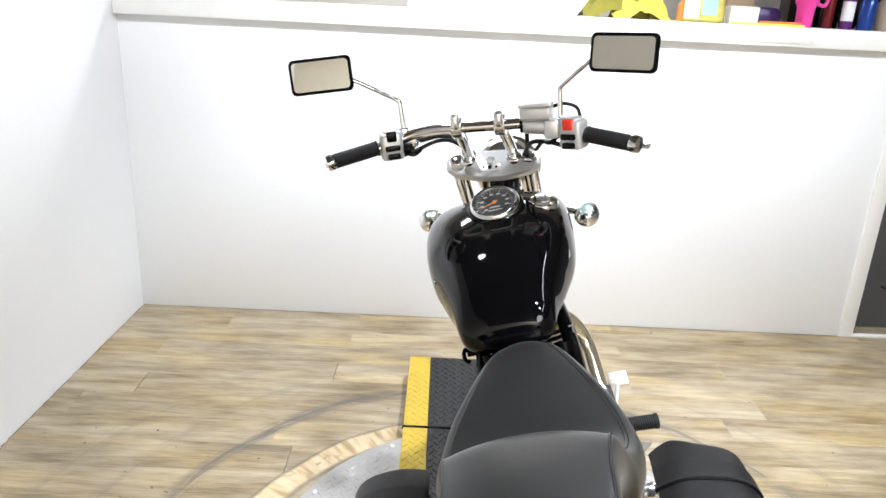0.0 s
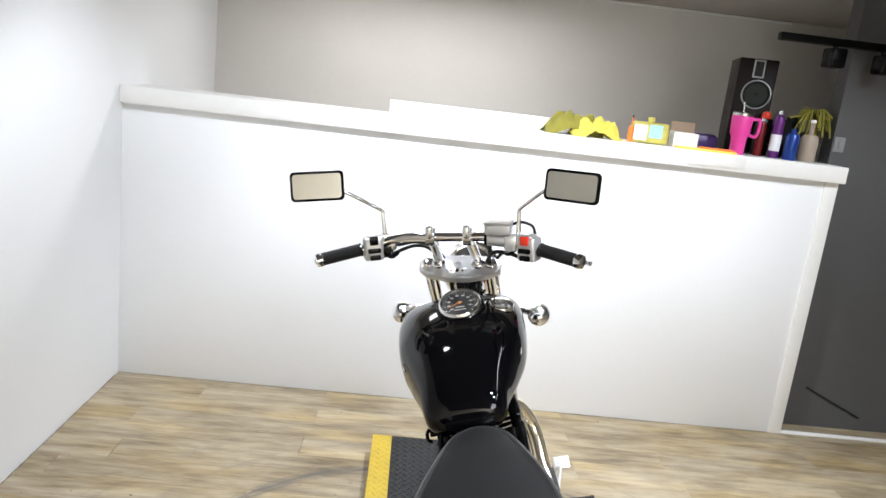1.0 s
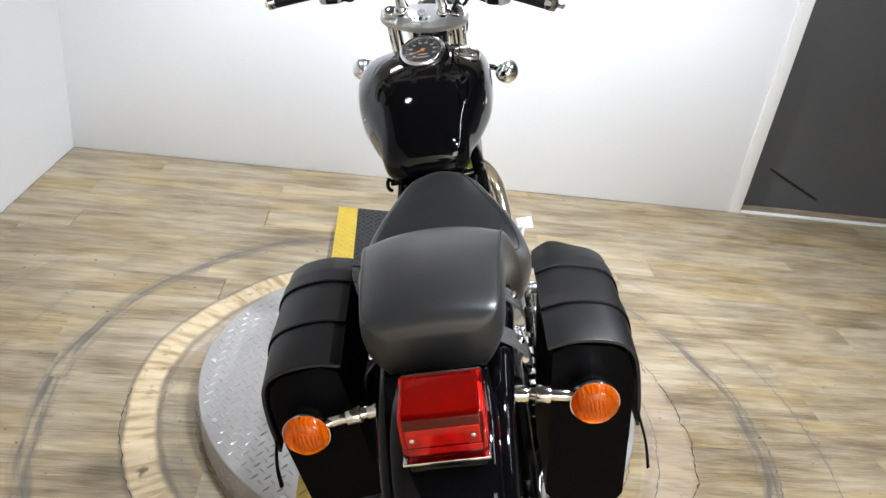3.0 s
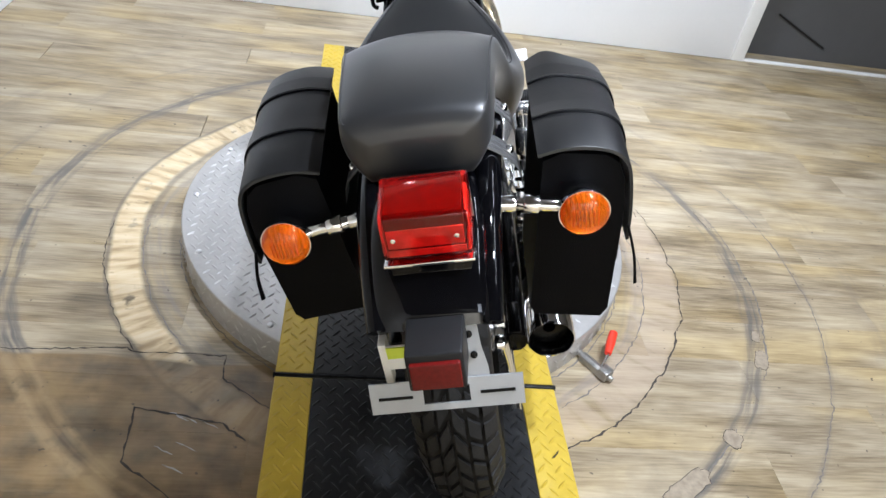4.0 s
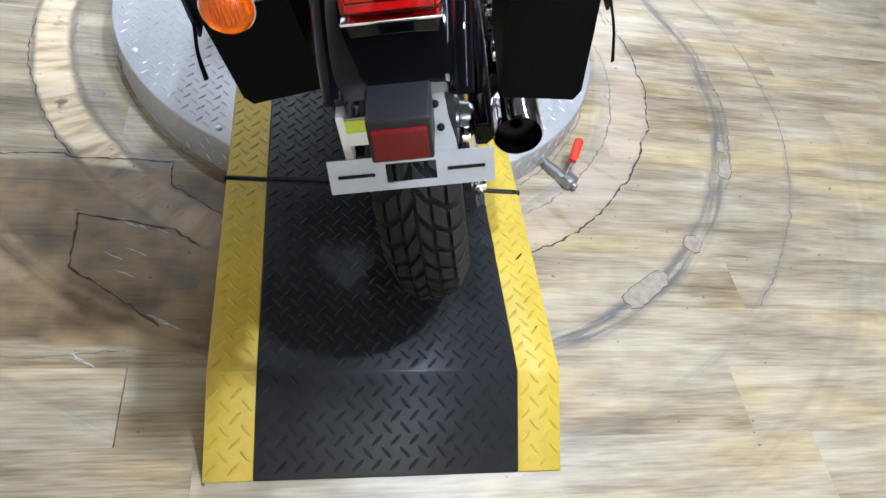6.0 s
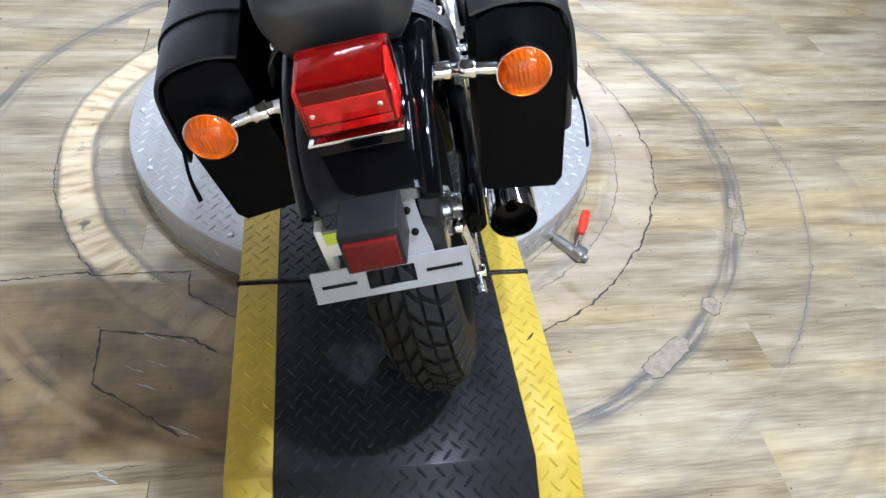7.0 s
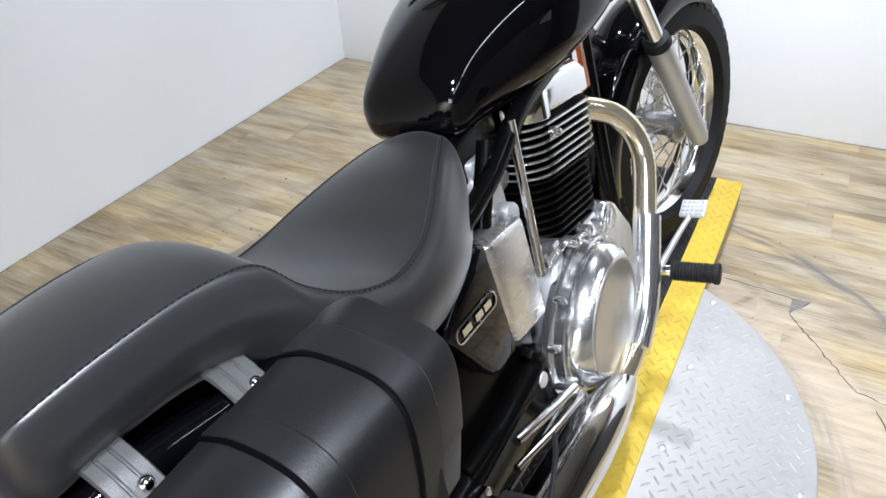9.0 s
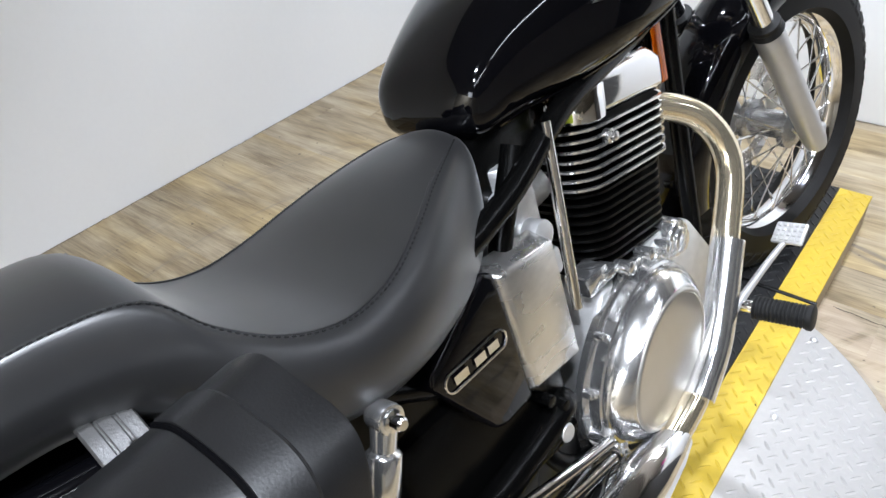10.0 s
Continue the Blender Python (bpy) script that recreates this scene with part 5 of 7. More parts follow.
# foot controls
def peg(name, a, b_, label):
    bm = bmesh.new()
    a, b_ = Vector(a), Vector(b_)
    n = 14
    L_ = (b_ - a).length
    prof = [(0, 0.012)]
    for k in range(n):
        z0 = L_ * (k + 0.1) / n
        prof += [(z0, 0.017), (z0 + L_ / n * 0.2, 0.0192), (z0 + L_ / n * 0.55, 0.0192), (z0 + L_ / n * 0.75, 0.017)]
    prof += [(L_ - 0.001, 0.0205), (L_ + 0.006, 0.0205), (L_ + 0.0075, 0.018)]
    lathe(bm, prof, a, b_ - a, 20)
    p = bpart(name, bm, RUBBER, label)
    bm = bmesh.new()
    i_ = a - (b_ - a).normalized() * 0.035
    rod(bm, i_, a, 0.010, seg=12, bev=0.001)
    box(bm, i_ - Vector((0.012, 0.016, 0.014)), i_ + Vector((0.012, 0.016, 0.014)), 0.004)
    bpart("peg_bracket", bm, CHROME, "chrome peg bracket", p)


for s in (-1, 1):
    peg("foot_peg", (s * 0.183, 0.786, 0.276), (s * 0.264, 0.793, 0.270), "black ribbed rubber rider foot peg")
    peg("passenger_peg", (s * 0.180, 0.137, 0.332), (s * 0.249, 0.140, 0.335), "black ribbed rubber passenger foot peg")
bm = bmesh.new()
tube(bm, [(0.158, 0.77, 0.275), (0.168, 0.81, 0.295), (0.182, 0.86, 0.320), (0.195, 0.90, 0.339)], [0.010, 0.009, 0.008, 0.007], 10, 5, 0.7)
ped = bpart("brake_pedal", bm, SILVER, "chrome brake pedal with square tread pad")
bm = bmesh.new()
m = Matrix.Translation((0.198, 0.905, 0.346)) @ Matrix.Rotation(radians(28), 4, "X")
box(bm, (-0.025, -0.02, -0.004), (0.025, 0.02, 0.004), 0.003, 2, m)
for i in range(5):
    for j in range(4):
        x, y = -0.018 + i * 0.009, -0.0135 + j * 0.009
        box(bm, (x - 0.003, y - 0.003, 0.003), (x + 0.003, y + 0.003, 0.0065), 0.0008, 1, m)
bpart("pedal_pad", bm, SILVER, "studded pedal pad", ped)
bm = bmesh.new()
tube(bm, [(-0.13, 0.735, 0.285), (-0.17, 0.79, 0.29), (-0.185, 0.87, 0.31)], 0.007, 10, 5)
rod(bm, (-0.17, 0.87, 0.31), (-0.215, 0.87, 0.31), 0.01, seg=12, bev=0.002)
bpart("shift_lever", bm, CHROME, "chrome gear shift lever")
bm = bmesh.new()
tube(bm, [(-0.09, 0.42, 0.22), (-0.15, 0.40, 0.12), (-0.207, 0.385, -0.050)], 0.009, 10, 4)
bpart("side_stand", bm, BLACK, "black side stand")

# front end
def fk(s, z):
    return Vector((s * 0.092, 0.946 + (1.0 - z) * 0.632, z))


for s in (-1, 1):
    bm = bmesh.new()
    rod(bm, fk(s, 1.005), fk(s, 0.60), 0.0195, seg=20)
    fork = bpart("fork_leg", bm, CHROME, "chrome front fork leg with aluminium slider", None, True)
    bm = bmesh.new()
    lathe(bm, [(0, 0.021), (0.01, 0.0275), (0.03, 0.028), (0.24, 0.0255), (0.345, 0.0245), (0.368, 0.021), (0.372, 0.012)], fk(s, 0.625), fk(s, 0.3) - fk(s, 0.625), 24)
    box(bm, fk(s, 0.345) + Vector((-0.016, 0.0, -0.02)), fk(s, 0.345) + Vector((0.016, 0.03, 0.02)), 0.008, 3)
    bpart("slider", bm, SLIDER, "satin aluminium slider", fork, True)
    bm = bmesh.new()
    lathe(bm, [(-0.010, 0.021), (-0.008, 0.028), (-0.002, 0.029), (0.002, 0.0275), (0.012, 0.031), (0.015, 0.029)], fk(s, 0.635), fk(s, 0.3) - fk(s, 0.635), 24)
    bpart("dust_seal", bm, RUBBER, "black rubber dust seal", fork, True)
    bm = bmesh.new()
    lathe(bm, [(0, 0.021), (0.014, 0.021), (0.018, 0.018), (0.02, 0.012)], fk(s, 1.0), AX, 6)
    bpart("fork_cap", bm, CHROME, "chrome hex cap", fork, True)
bm = bmesh.new()
rod(bm, (-0.10, FRONT_Y, FRONT_Z), (0.10, FRONT_Y, FRONT_Z), 0.012, seg=14, bev=0.002)
bpart("front_axle", bm, CHROME, "", None, True)


def clamp(zc, name, label):
    bm = bmesh.new()
    yo = axis_at(zc)
    out = []
    for y0, x0 in ((-0.035, 0.03), (-0.02, 0.095), (0.0, 0.12), (0.03, 0.122), (0.05, 0.10), (0.055, 0.05)):
        out.append((x0, y0))
    poly = out + [(-x, y) for x, y in out[::-1]]
    prism(bm, poly, -0.011, 0.011, 0.005, "z")
    bmesh.ops.transform(bm, matrix=Matrix.Translation((0, yo, zc)) @ Matrix.Rotation(RAKE, 4, "X"), verts=bm.verts)
    return bpart(name, bm, SILVER if zc > 0.9 else BLACK, label, None, True)


up = clamp(0.985, "top_yoke", "silver top fork yoke")
clamp(0.78, "lower_yoke", "black lower fork yoke")
bm = bmesh.new()
rod(bm, Vector((0, axis_at(0.99), 0.99)), Vector((0, axis_at(1.012), 1.012)), 0.013, seg=6)
bpart("stem_nut", bm, ALU, "chrome stem nut", up, True)
bm = bmesh.new()
m = Matrix.Translation((0, axis_at(0.985) - 0.028, 0.985)) @ Matrix.Rotation(RAKE, 4, "X")
box(bm, (-0.024, -0.010, 0.010), (0.024, 0.014, 0.0135), 0.003, 2, m)
ind = bpart("indicator_panel", bm, SILVER, "silver indicator light panel", up, True)
for x in (-0.016, 0.016):
    bm = bmesh.new()
    lathe(bm, [(0, 0.0035), (0.001, 0.0035), (0.0016, 0.001)], m @ Vector((x, 0.002, 0.0134)), m.to_3x3() @ Vector((0, 0, 1)), 10)
    bpart("indicator_lamp", bm, RED_DARK, "", ind, True)
for x in (-0.058, 0.058):
    bm = bmesh.new()
    lathe(bm, [(0, 0.020), (0.006, 0.0195), (0.010, 0.016), (0.011, 0.012)], m @ Vector((x, 0.030, 0.0105)), m.to_3x3() @ Vector((0, 0, 1)), 20)
    bpart("riser_base", bm, CHROME, "round chrome riser base", up, True)
bm = bmesh.new()
box(bm, (-0.005, -0.004, 0.0130), (0.005, 0.008, 0.0155), 0.001, 1, m)
bpart("ignition_lock", bm, BLACK, "small dark ignition lock", up, True)

# risers and handlebar
BAR = [(-0.357, 0.742, 1.064), (-0.30, 0.772, 1.072), (-0.235, 0.808, 1.084), (-0.165, 0.832, 1.103), (-0.105, 0.827, 1.112), (-0.05, 0.822, 1.113), (0.05, 0.822, 1.113),
       (0.105, 0.827, 1.112), (0.165, 0.832, 1.103), (0.235, 0.808, 1.084), (0.30, 0.772, 1.072), (0.357, 0.742, 1.064)]
bm = bmesh.new()
tube(bm, BAR, 0.0128, 16, 6)
bar = bpart("handlebar", bm, CHROME, "chrome swept-back handlebar", None, True)
for s in (-1, 1):
    bm = bmesh.new()
    tube(bm, [(s * 0.058, 0.960, 0.985), (s * 0.0565, 0.928, 1.022), (s * 0.0545, 0.893, 1.055), (s * 0.0525, 0.855, 1.086), (s * 0.051, 0.825, 1.107)], [0.0145, 0.0138, 0.0135, 0.0138, 0.0145], 18, 5)
    lathe(bm, [(0, 0.0225), (0.010, 0.0225), (0.012, 0.020), (0.016, 0.020), (0.019, 0.0145)], (s * 0.058, 0.964, 0.983), (0, -0.45, 1), 24)
    ri = bpart("riser", bm, CHROME, "chrome handlebar riser with clamp", None, True)
    bm = bmesh.new()
    lathe(bm, [(-0.0125, 0.016), (-0.0125, 0.023), (-0.010, 0.025), (0.010, 0.025), (0.0125, 0.023), (0.0125, 0.016)], (s * 0.051, 0.822, 1.113), (1, 0, 0), 24)
    box(bm, (s * 0.051 - 0.010, 0.788, 1.113), (s * 0.051 + 0.010, 0.812, 1.150), 0.008, 3)
    bpart("clamp", bm, ALU, "polished bar clamp", ri, True)
for s in (-1, 1):
    a, b_ = Vector((s * 0.247, 0.802, 1.082)), Vector((s * 0.352, 0.745, 1.0648))
    d_ = (b_ - a)
    L_ = d_.length
    bm = bmesh.new()
    prof = [(0, 0.0185), (0.003, 0.0195)]
    for k in range(20):
        z0 = 0.006 + (L_ - 0.014) * k / 20
        prof += [(z0, 0.0172), (z0 + 0.001, 0.0178), (z0 + 0.004, 0.0178)]
    prof += [(L_ - 0.006, 0.0185), (L_ - 0.004, 0.017)]
    lathe(bm, prof, a, d_, 20)
    bpart("grip", bm, RUBBER, "black rubber grip", bar, True)
    bm = bmesh.new()
    lathe(bm, [(L_ - 0.012, 0.0175), (L_ - 0.008, 0.0195), (L_, 0.0195), (L_ + 0.007, 0.018), (L_ + 0.009, 0.012)], a, d_, 20)
    bpart("bar_end", bm, CHROME, "chrome bar end", bar, True)
    # switch housing
    bm = bmesh.new()
    m = Matrix.Translation((s * 0.218, 0.815, 1.086)) @ Matrix.Rotation(radians(-s * 26), 4, "Z")
    box(bm, (-0.027, -0.026, -0.036), (0.027, 0.022, 0.03), 0.009, 3, m)
    box(bm, (-0.018 if s < 0 else -0.03, -0.02, 0.01), (0.03 if s < 0 else 0.018, 0.018, 0.036), 0.008, 3, m)
    sw = bpart("switch_housing", bm, SILVER, "silver switch housing", None, True)
    bm = bmesh.new()
    box(bm, (-0.012, -0.032, 0.010), (0.012, -0.02, 0.034), 0.003, 2, m)
    bpart("switch_button", bm, KILL if s > 0 else BLACK, "red kill switch" if s > 0 else "black switch", sw, True)
    bm = bmesh.new()
    box(bm, (-0.018, -0.033, -0.012), (0.018, -0.022, 0.001), 0.003, 2, m)
    box(bm, (-0.014, -0.034, -0.032), (0.016, -0.022, -0.018), 0.003, 2, m)
    bpart("switch_button", bm, BLACK, "black switches", sw, True)
    # lever
    bm = bmesh.new()
    tube(bm, [(s * 0.175, 0.858, 1.088), (s * 0.23, 0.875, 1.078), (s * 0.31, 0.832, 1.062), (s * 0.362, 0.79, 1.052), (s * 0.378, 0.775, 1.052)], [0.009, 0.008, 0.0065, 0.006, 0.0075], 10, 6, 0.6)
    box(bm, (s * 0.175 - 0.018, 0.825, 1.072), (s * 0.175 + 0.018, 0.87, 1.104), 0.006, 2)
    bpart("brake_lever" if s > 0 else "clutch_lever", bm, ALU, "polished aluminium lever", None, True)
bm = bmesh.new()
m = Matrix.Translation((0.135, 0.825, 1.136)) @ Matrix.Rotation(radians(-4), 4, "Z")
box(bm, (-0.036, -0.022, -0.016), (0.036, 0.024, 0.014), 0.006, 3, m)
rod(bm, (0.104, 0.828, 1.108), (0.192, 0.829, 1.098), 0.0195, seg=20, bev=0.003)
box(bm, (0.15, 0.806, 1.075), (0.185, 0.84, 1.12), 0.008, 2)
mc = bpart("master_cylinder", bm, SILVER, "silver brake fluid reservoir", None, True)
bm = bmesh.new()
box(bm, (-0.038, -0.025, 0.013), (0.038, 0.026, 0.021), 0.003, 2, m)
bpart("reservoir_lid", bm, CAST, "reservoir lid", mc, True)

bm = bmesh.new()
lathe(bm, [(0, 0.014), (0, 0.0205), (0.006, 0.0205), (0.006, 0.014)], (0.097, 0.827, 1.1115), (1, 0.0, -0.05), 20, loop=True)
bpart("clamp_band", bm, BLACK, "black band round the bar", bar, True)
bm = bmesh.new()
box(bm, (-0.196, 0.806, 1.062), (-0.168, 0.85, 1.082), 0.006, 2)
tube(bm, [(-0.19, 0.815, 1.07), (-0.165, 0.812, 1.058), (-0.15, 0.83, 1.066)], 0.005, 8, 4)
bpart("clutch_switch", bm, BLACK, "black clutch switch and wire", bar, True)
bm = bmesh.new()
tube(bm, [(0.185, 0.84, 1.08), (0.160, 0.835, 1.062), (0.140, 0.86, 1.06), (0.118, 0.90, 1.035)], 0.005, 8, 4)
bpart("brake_switch", bm, BLACK, "black brake switch wire", bar, True)

# mirrors
def mirror(s, c, tilt_z, tilt_x, roll):
    m = Matrix.Translation(c) @ Matrix.Rotation(radians(tilt_z), 4, "Z") @ Matrix.Rotation(radians(tilt_x), 4, "X") @ Matrix.Rotation(radians(roll), 4, "Y")

    def rr(w, h_, r_, n=6):
        out = []
        for cx, cz, a0 in ((w - r_, h_ - r_, 0), (-w + r_, h_ - r_, 90), (-w + r_, -h_ + r_, 180), (w - r_, -h_ + r_, 270)):
            for k in range(n):
                a = radians(a0 + 90 * k / (n - 1))
                out.append((cx + r_ * math.cos(a), cz + r_ * math.sin(a)))
        return out
    bm = bmesh.new()
    secs = [(-0.004, 0.0685, 0.0365), (-0.006, 0.0705, 0.0385), (-0.003, 0.0725, 0.0405), (0.006, 0.0725, 0.0405), (0.012, 0.062, 0.032), (0.015, 0.03, 0.016)]
    rings(bm, [[m @ Vector((x, y, z)) for x, z in rr(w, h_, 0.012)] for y, w, h_ in secs])
    mi = bpart("mirror", bm, BLACK, "rectangular rear-view mirror with black rim on a chrome stem", None, True)
    bm = bmesh.new()
    rings(bm, [[m @ Vector((x, y, z)) for x, z in rr(0.0655, 0.0335, 0.009)] for y in (-0.0042, -0.0050)])
    bpart("mirror_glass", bm, MIRROR, "mirror glass", mi, True)
    bm = bmesh.new()
    e = m @ Vector((-s * 0.072, 0.004, -0.018))
    el = Vector((s * 0.190, 0.835, 1.185))
    ba = Vector((s * 0.186, 0.832, 1.105))
    tube(bm, [m @ Vector((-s * 0.055, 0.010, -0.012)), e, el.lerp(e, 0.12), el + Vector((0, 0, -0.004)), el.lerp(ba, 0.25), ba], [0.006, 0.0052, 0.0052, 0.006, 0.006, 0.007], 12, 5)
    rod(bm, ba + Vector((0, 0, -0.012)), ba + Vector((0, 0, 0.016)), 0.0105, seg=8, bev=0.002)
    bpart("mirror_stem", bm, CHROME, "chrome stem", mi, True)


mirror(-1, Vector((-0.348, 0.765, 1.266)), 14, -8, 0)
mirror(1, Vector((0.332, 0.775, 1.253)), -17, -8, 5)

# headlight and front signals
bm = bmesh.new()
lathe(bm, [(-0.085, 0.012), (-0.08, 0.035), (-0.06, 0.062), (-0.03, 0.08), (0.0, 0.088), (0.03, 0.09), (0.036, 0.094), (0.046, 0.094), (0.05, 0.088)], (0, 1.10, 0.940), (0, 1, -0.06), 40)
hl = bpart("headlight", bm, CHROME, "chrome headlight shell", None, True)
bm = bmesh.new()
lathe(bm, [(0.046, 0.087), (0.054, 0.07), (0.06, 0.03), (0.061, 0.001)], (0, 1.10, 0.940), (0, 1, -0.06), 32)
bpart("headlight_lens", bm, GLASS, "clear lens", hl, True)
for s in (-1, 1):
    bm = bmesh.new()
    c = Vector((0.222 if s > 0 else -0.203, 1.01, 0.830))
    lathe(bm, [(-0.034, 0.004), (-0.03, 0.016), (-0.018, 0.026), (0.0, 0.0325), (0.012, 0.034), (0.016, 0.034)], c, (0, 1, 0), 28)
    fs = bpart("turn_signal", bm, CHROME, "chrome bullet front turn signal", None, True)
    bm = bmesh.new()
    lathe(bm, [(0.014, 0.033), (0.022, 0.03), (0.03, 0.018), (0.032, 0.002)], c, (0, 1, 0), 24)
    bpart("signal_lens", bm, AMBER, "amber lens", fs, True)
    bm = bmesh.new()
    rod(bm, (s * 0.19, 1.012, 0.842), (s * 0.10, 1.03, 0.855), 0.0085, seg=12)
    bpart("stalk", bm, CHROME, "chrome stalk", fs, True)

# front fender
bm = bmesh.new()
rs = []
for i in range(33):
    a = radians(58 + i * 132 / 32)
    d_ = Vector((0, math.cos(a), math.sin(a)))
    w = 0.068 * (0.82 + 0.18 * math.sin(min(math.pi, max(0, i / 32 * math.pi))))
    C = Vector((0, FRONT_Y, FRONT_Z))
    R_ = R_FRONT + 0.018
    outl = [(-1, -0.05), (-0.99, -0.03), (-0.9, -0.006), (-0.6, 0.008), (0, 0.014), (0.6, 0.008), (0.9, -0.006), (0.99, -0.03), (1, -0.05)]
    ring = [C + d_ * (R_ + v) + Vector((u * w, 0, 0)) for u, v in outl]
    ring += [C + d_ * (R_ + v - 0.003) + Vector((u * (w - 0.003), 0, 0)) for u, v in outl[::-1]]
    rs.append(ring)
rings(bm, rs)
bpart("front_fender", bm, PAINT, "gloss black front fender", None, True, 50)
for s in (-1, 1):
    bm = bmesh.new()
    c = Vector((s * 0.066, 0.820, 0.691))
    box(bm, c + Vector((-0.003, -0.012, -0.05)), c + Vector((0.003, 0.012, 0.05)), 0.003, 2)
    bpart("side_reflector", bm, AMBER, "narrow amber side reflector")

# cables
def cable(pts, r_, label="black control cable"):
    bm = bmesh.new()
    tube(bm, pts, r_, 10, 8)
    bpart("cable", bm, RUBBER, label, None, True)


cable([(-0.185, 0.845, 1.080), (-0.155, 0.868, 1.082), (-0.11, 0.885, 1.086), (-0.07, 0.925, 1.062), (-0.045, 0.985, 0.99), (-0.035, 1.0, 0.90)], 0.0058)
cable([(-0.205, 0.825, 1.052), (-0.165, 0.850, 1.062), (-0.11, 0.868, 1.078), (-0.07, 0.905, 1.055), (-0.03, 0.99, 0.96)], 0.0048)
cable([(0.19, 0.83, 1.055), (0.15, 0.86, 1.06), (0.11, 0.885, 1.055), (0.085, 0.935, 1.02), (0.05, 0.995, 0.95), (0.04, 0.99, 0.85)], 0.0055)
cable([(0.105, 0.85, 1.12), (0.10, 0.89, 1.085), (0.09, 0.94, 1.02), (0.075, 1.0, 0.93), (0.095, 1.06, 0.78)], 0.0055, "black brake hose")
cable([(0.165, 0.845, 1.140), (0.19, 0.855, 1.147), (0.222, 0.848, 1.138), (0.232, 0.835, 1.118)], 0.004)
cable([(0.02, 0.93, 0.90), (0.015, 0.965, 0.97), (0.02, 0.99, 1.0), (0.03, 1.02, 0.94), (0.03, 1.04, 0.86)], 0.005)


# ---- saddlebags ----
def saddlebag(s, dx=0.0, dz=0.0, raised=0.0, rise=0.0, flare=0.0, peak=0.03):
    g = thing("saddlebag", BIKE, "black leather motorcycle saddlebag with two lid straps", "saddlebag", "saddlebags")
    Y0, Y1 = -0.230, 0.010

    def P(x, y, z):
        z += raised * min(1.0, max(0.0, (0.62 - z) / 0.2))
        front = max(0.0, min(1.0, (y + 0.098) / 0.13))
        k = (y - Y0) / (Y1 - Y0)
        z += peak * max(0.0, (k - 0.45) / 0.55) ** 2 * math.exp(-((x - 0.175) / 0.035) ** 2) * (z > 0.66)
        return Vector((s * (x + dx + flare * k), y - (0.12 + 0.25 * front) * (0.70 - z) + front * (x - 0.16) * 0.22, z + dz - 0.009 * front * max(0.0, (x - 0.155) / 0.10) ** 0.7 * (z > 0.6) + rise * k))
    # body: a box with slanted inner side
    bm = bmesh.new()
    sec = [(0.152, 0.692), (0.118, 0.446), (0.124, 0.432), (0.226, 0.416), (0.238, 0.430), (0.264, 0.60), (0.266, 0.650), (0.258, 0.678), (0.24, 0.692), (0.18, 0.702)]
    ys = [Y0, Y0 + 0.003, Y0 + 0.010, Y1 - 0.03, Y1 - 0.008, Y1]
    rs = []
    cx, cz = 0.19, 0.56
    for i, y in enumerate(ys):
        k = (0.985, 0.995, 1, 1, 0.985, 0.95)[i]
        rs.append([P(cx + (x - cx) * k, y, cz + (z - cz) * k) for x, z in sec])
    rings(bm, rs)
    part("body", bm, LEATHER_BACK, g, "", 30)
    # lid: a thin flap over the top and down the outer side
    bm = bmesh.new()
    path = spline([(0.146, 0, 0.700), (0.18, 0, 0.706), (0.215, 0, 0.704), (0.245, 0, 0.696), (0.264, 0, 0.681), (0.2715, 0, 0.655), (0.271, 0, 0.60), (0.266, 0, 0.555)], 6)

    def lid_section(off, y, a0=0, a1=None):
        out = []
        for i, p in list(enumerate(path))[a0:a1]:
            a, b_ = path[max(i - 1, 0)], path[min(i + 1, len(path) - 1)]
            t = (b_ - a).normalized()
            nn = Vector((-t.z, 0, t.x))
            if nn.z + nn.x * 0.5 < 0:
                nn = -nn
            q = p + nn * off
            out.append(P(q.x, y, q.z))
        return out
    y0, y1 = Y0 - 0.004, Y1 + 0.006
    rs = []
    for y, o in ((y0, 0.0), (y0 + 0.0006, 0.0028), (y0 + 0.003, 0.0036), (y0 + 0.07, 0.0050), ((y0 + y1) / 2, 0.0058), (y1 - 0.07, 0.0050), (y1 - 0.003, 0.0036), (y1 - 0.0006, 0.0028), (y1, 0.0)):
        rs.append(lid_section(o, y) + lid_section(-0.0015, y)[::-1])
    rings(bm, rs)
    lid = part("lid", bm, LEATHER, g, "black leather lid", 50)
    for a, b_ in ((-0.148, -0.116), (-0.052, -0.018)):
        bm = bmesh.new()
        rs = []
        for y, o in ((a, 0.003), (a + 0.001, 0.0085), (b_ - 0.004, 0.0075), (b_, 0.004)):
            rs.append(lid_section(o, y) + lid_section(0.002, y)[::-1])
        rings(bm, rs)
        part("lid_band", bm, LEATHER, lid, "raised leather band")
        bm = bmesh.new()
        tube(bm, lid_section(0.0055, a - 0.0006), 0.0026, 6, 1)
        part("lid_cord", bm, LEATHER_BACK, lid, "thick black edge cord")
        bm = bmesh.new()
        tube(bm, [P(0.270, (a + b_) / 2, 0.60), P(0.275, (a + b_) / 2, 0.54), P(0.268, (a + b_) / 2 + 0.004, 0.48), P(0.262, (a + b_) / 2 + 0.006, 0.43)], 0.013, 8, 5, 0.2)
        st = part("strap", bm, LEATHER, g, "hanging black leather strap")
        bm = bmesh.new()
        c = P(0.276, (a + b_) / 2, 0.54)
        for dz_ in (-0.012, 0.012):
            box(bm, c + Vector((-0.003, -0.018, dz_ - 0.002)), c + Vector((0.003, 0.018, dz_ + 0.002)), 0.001, 1)
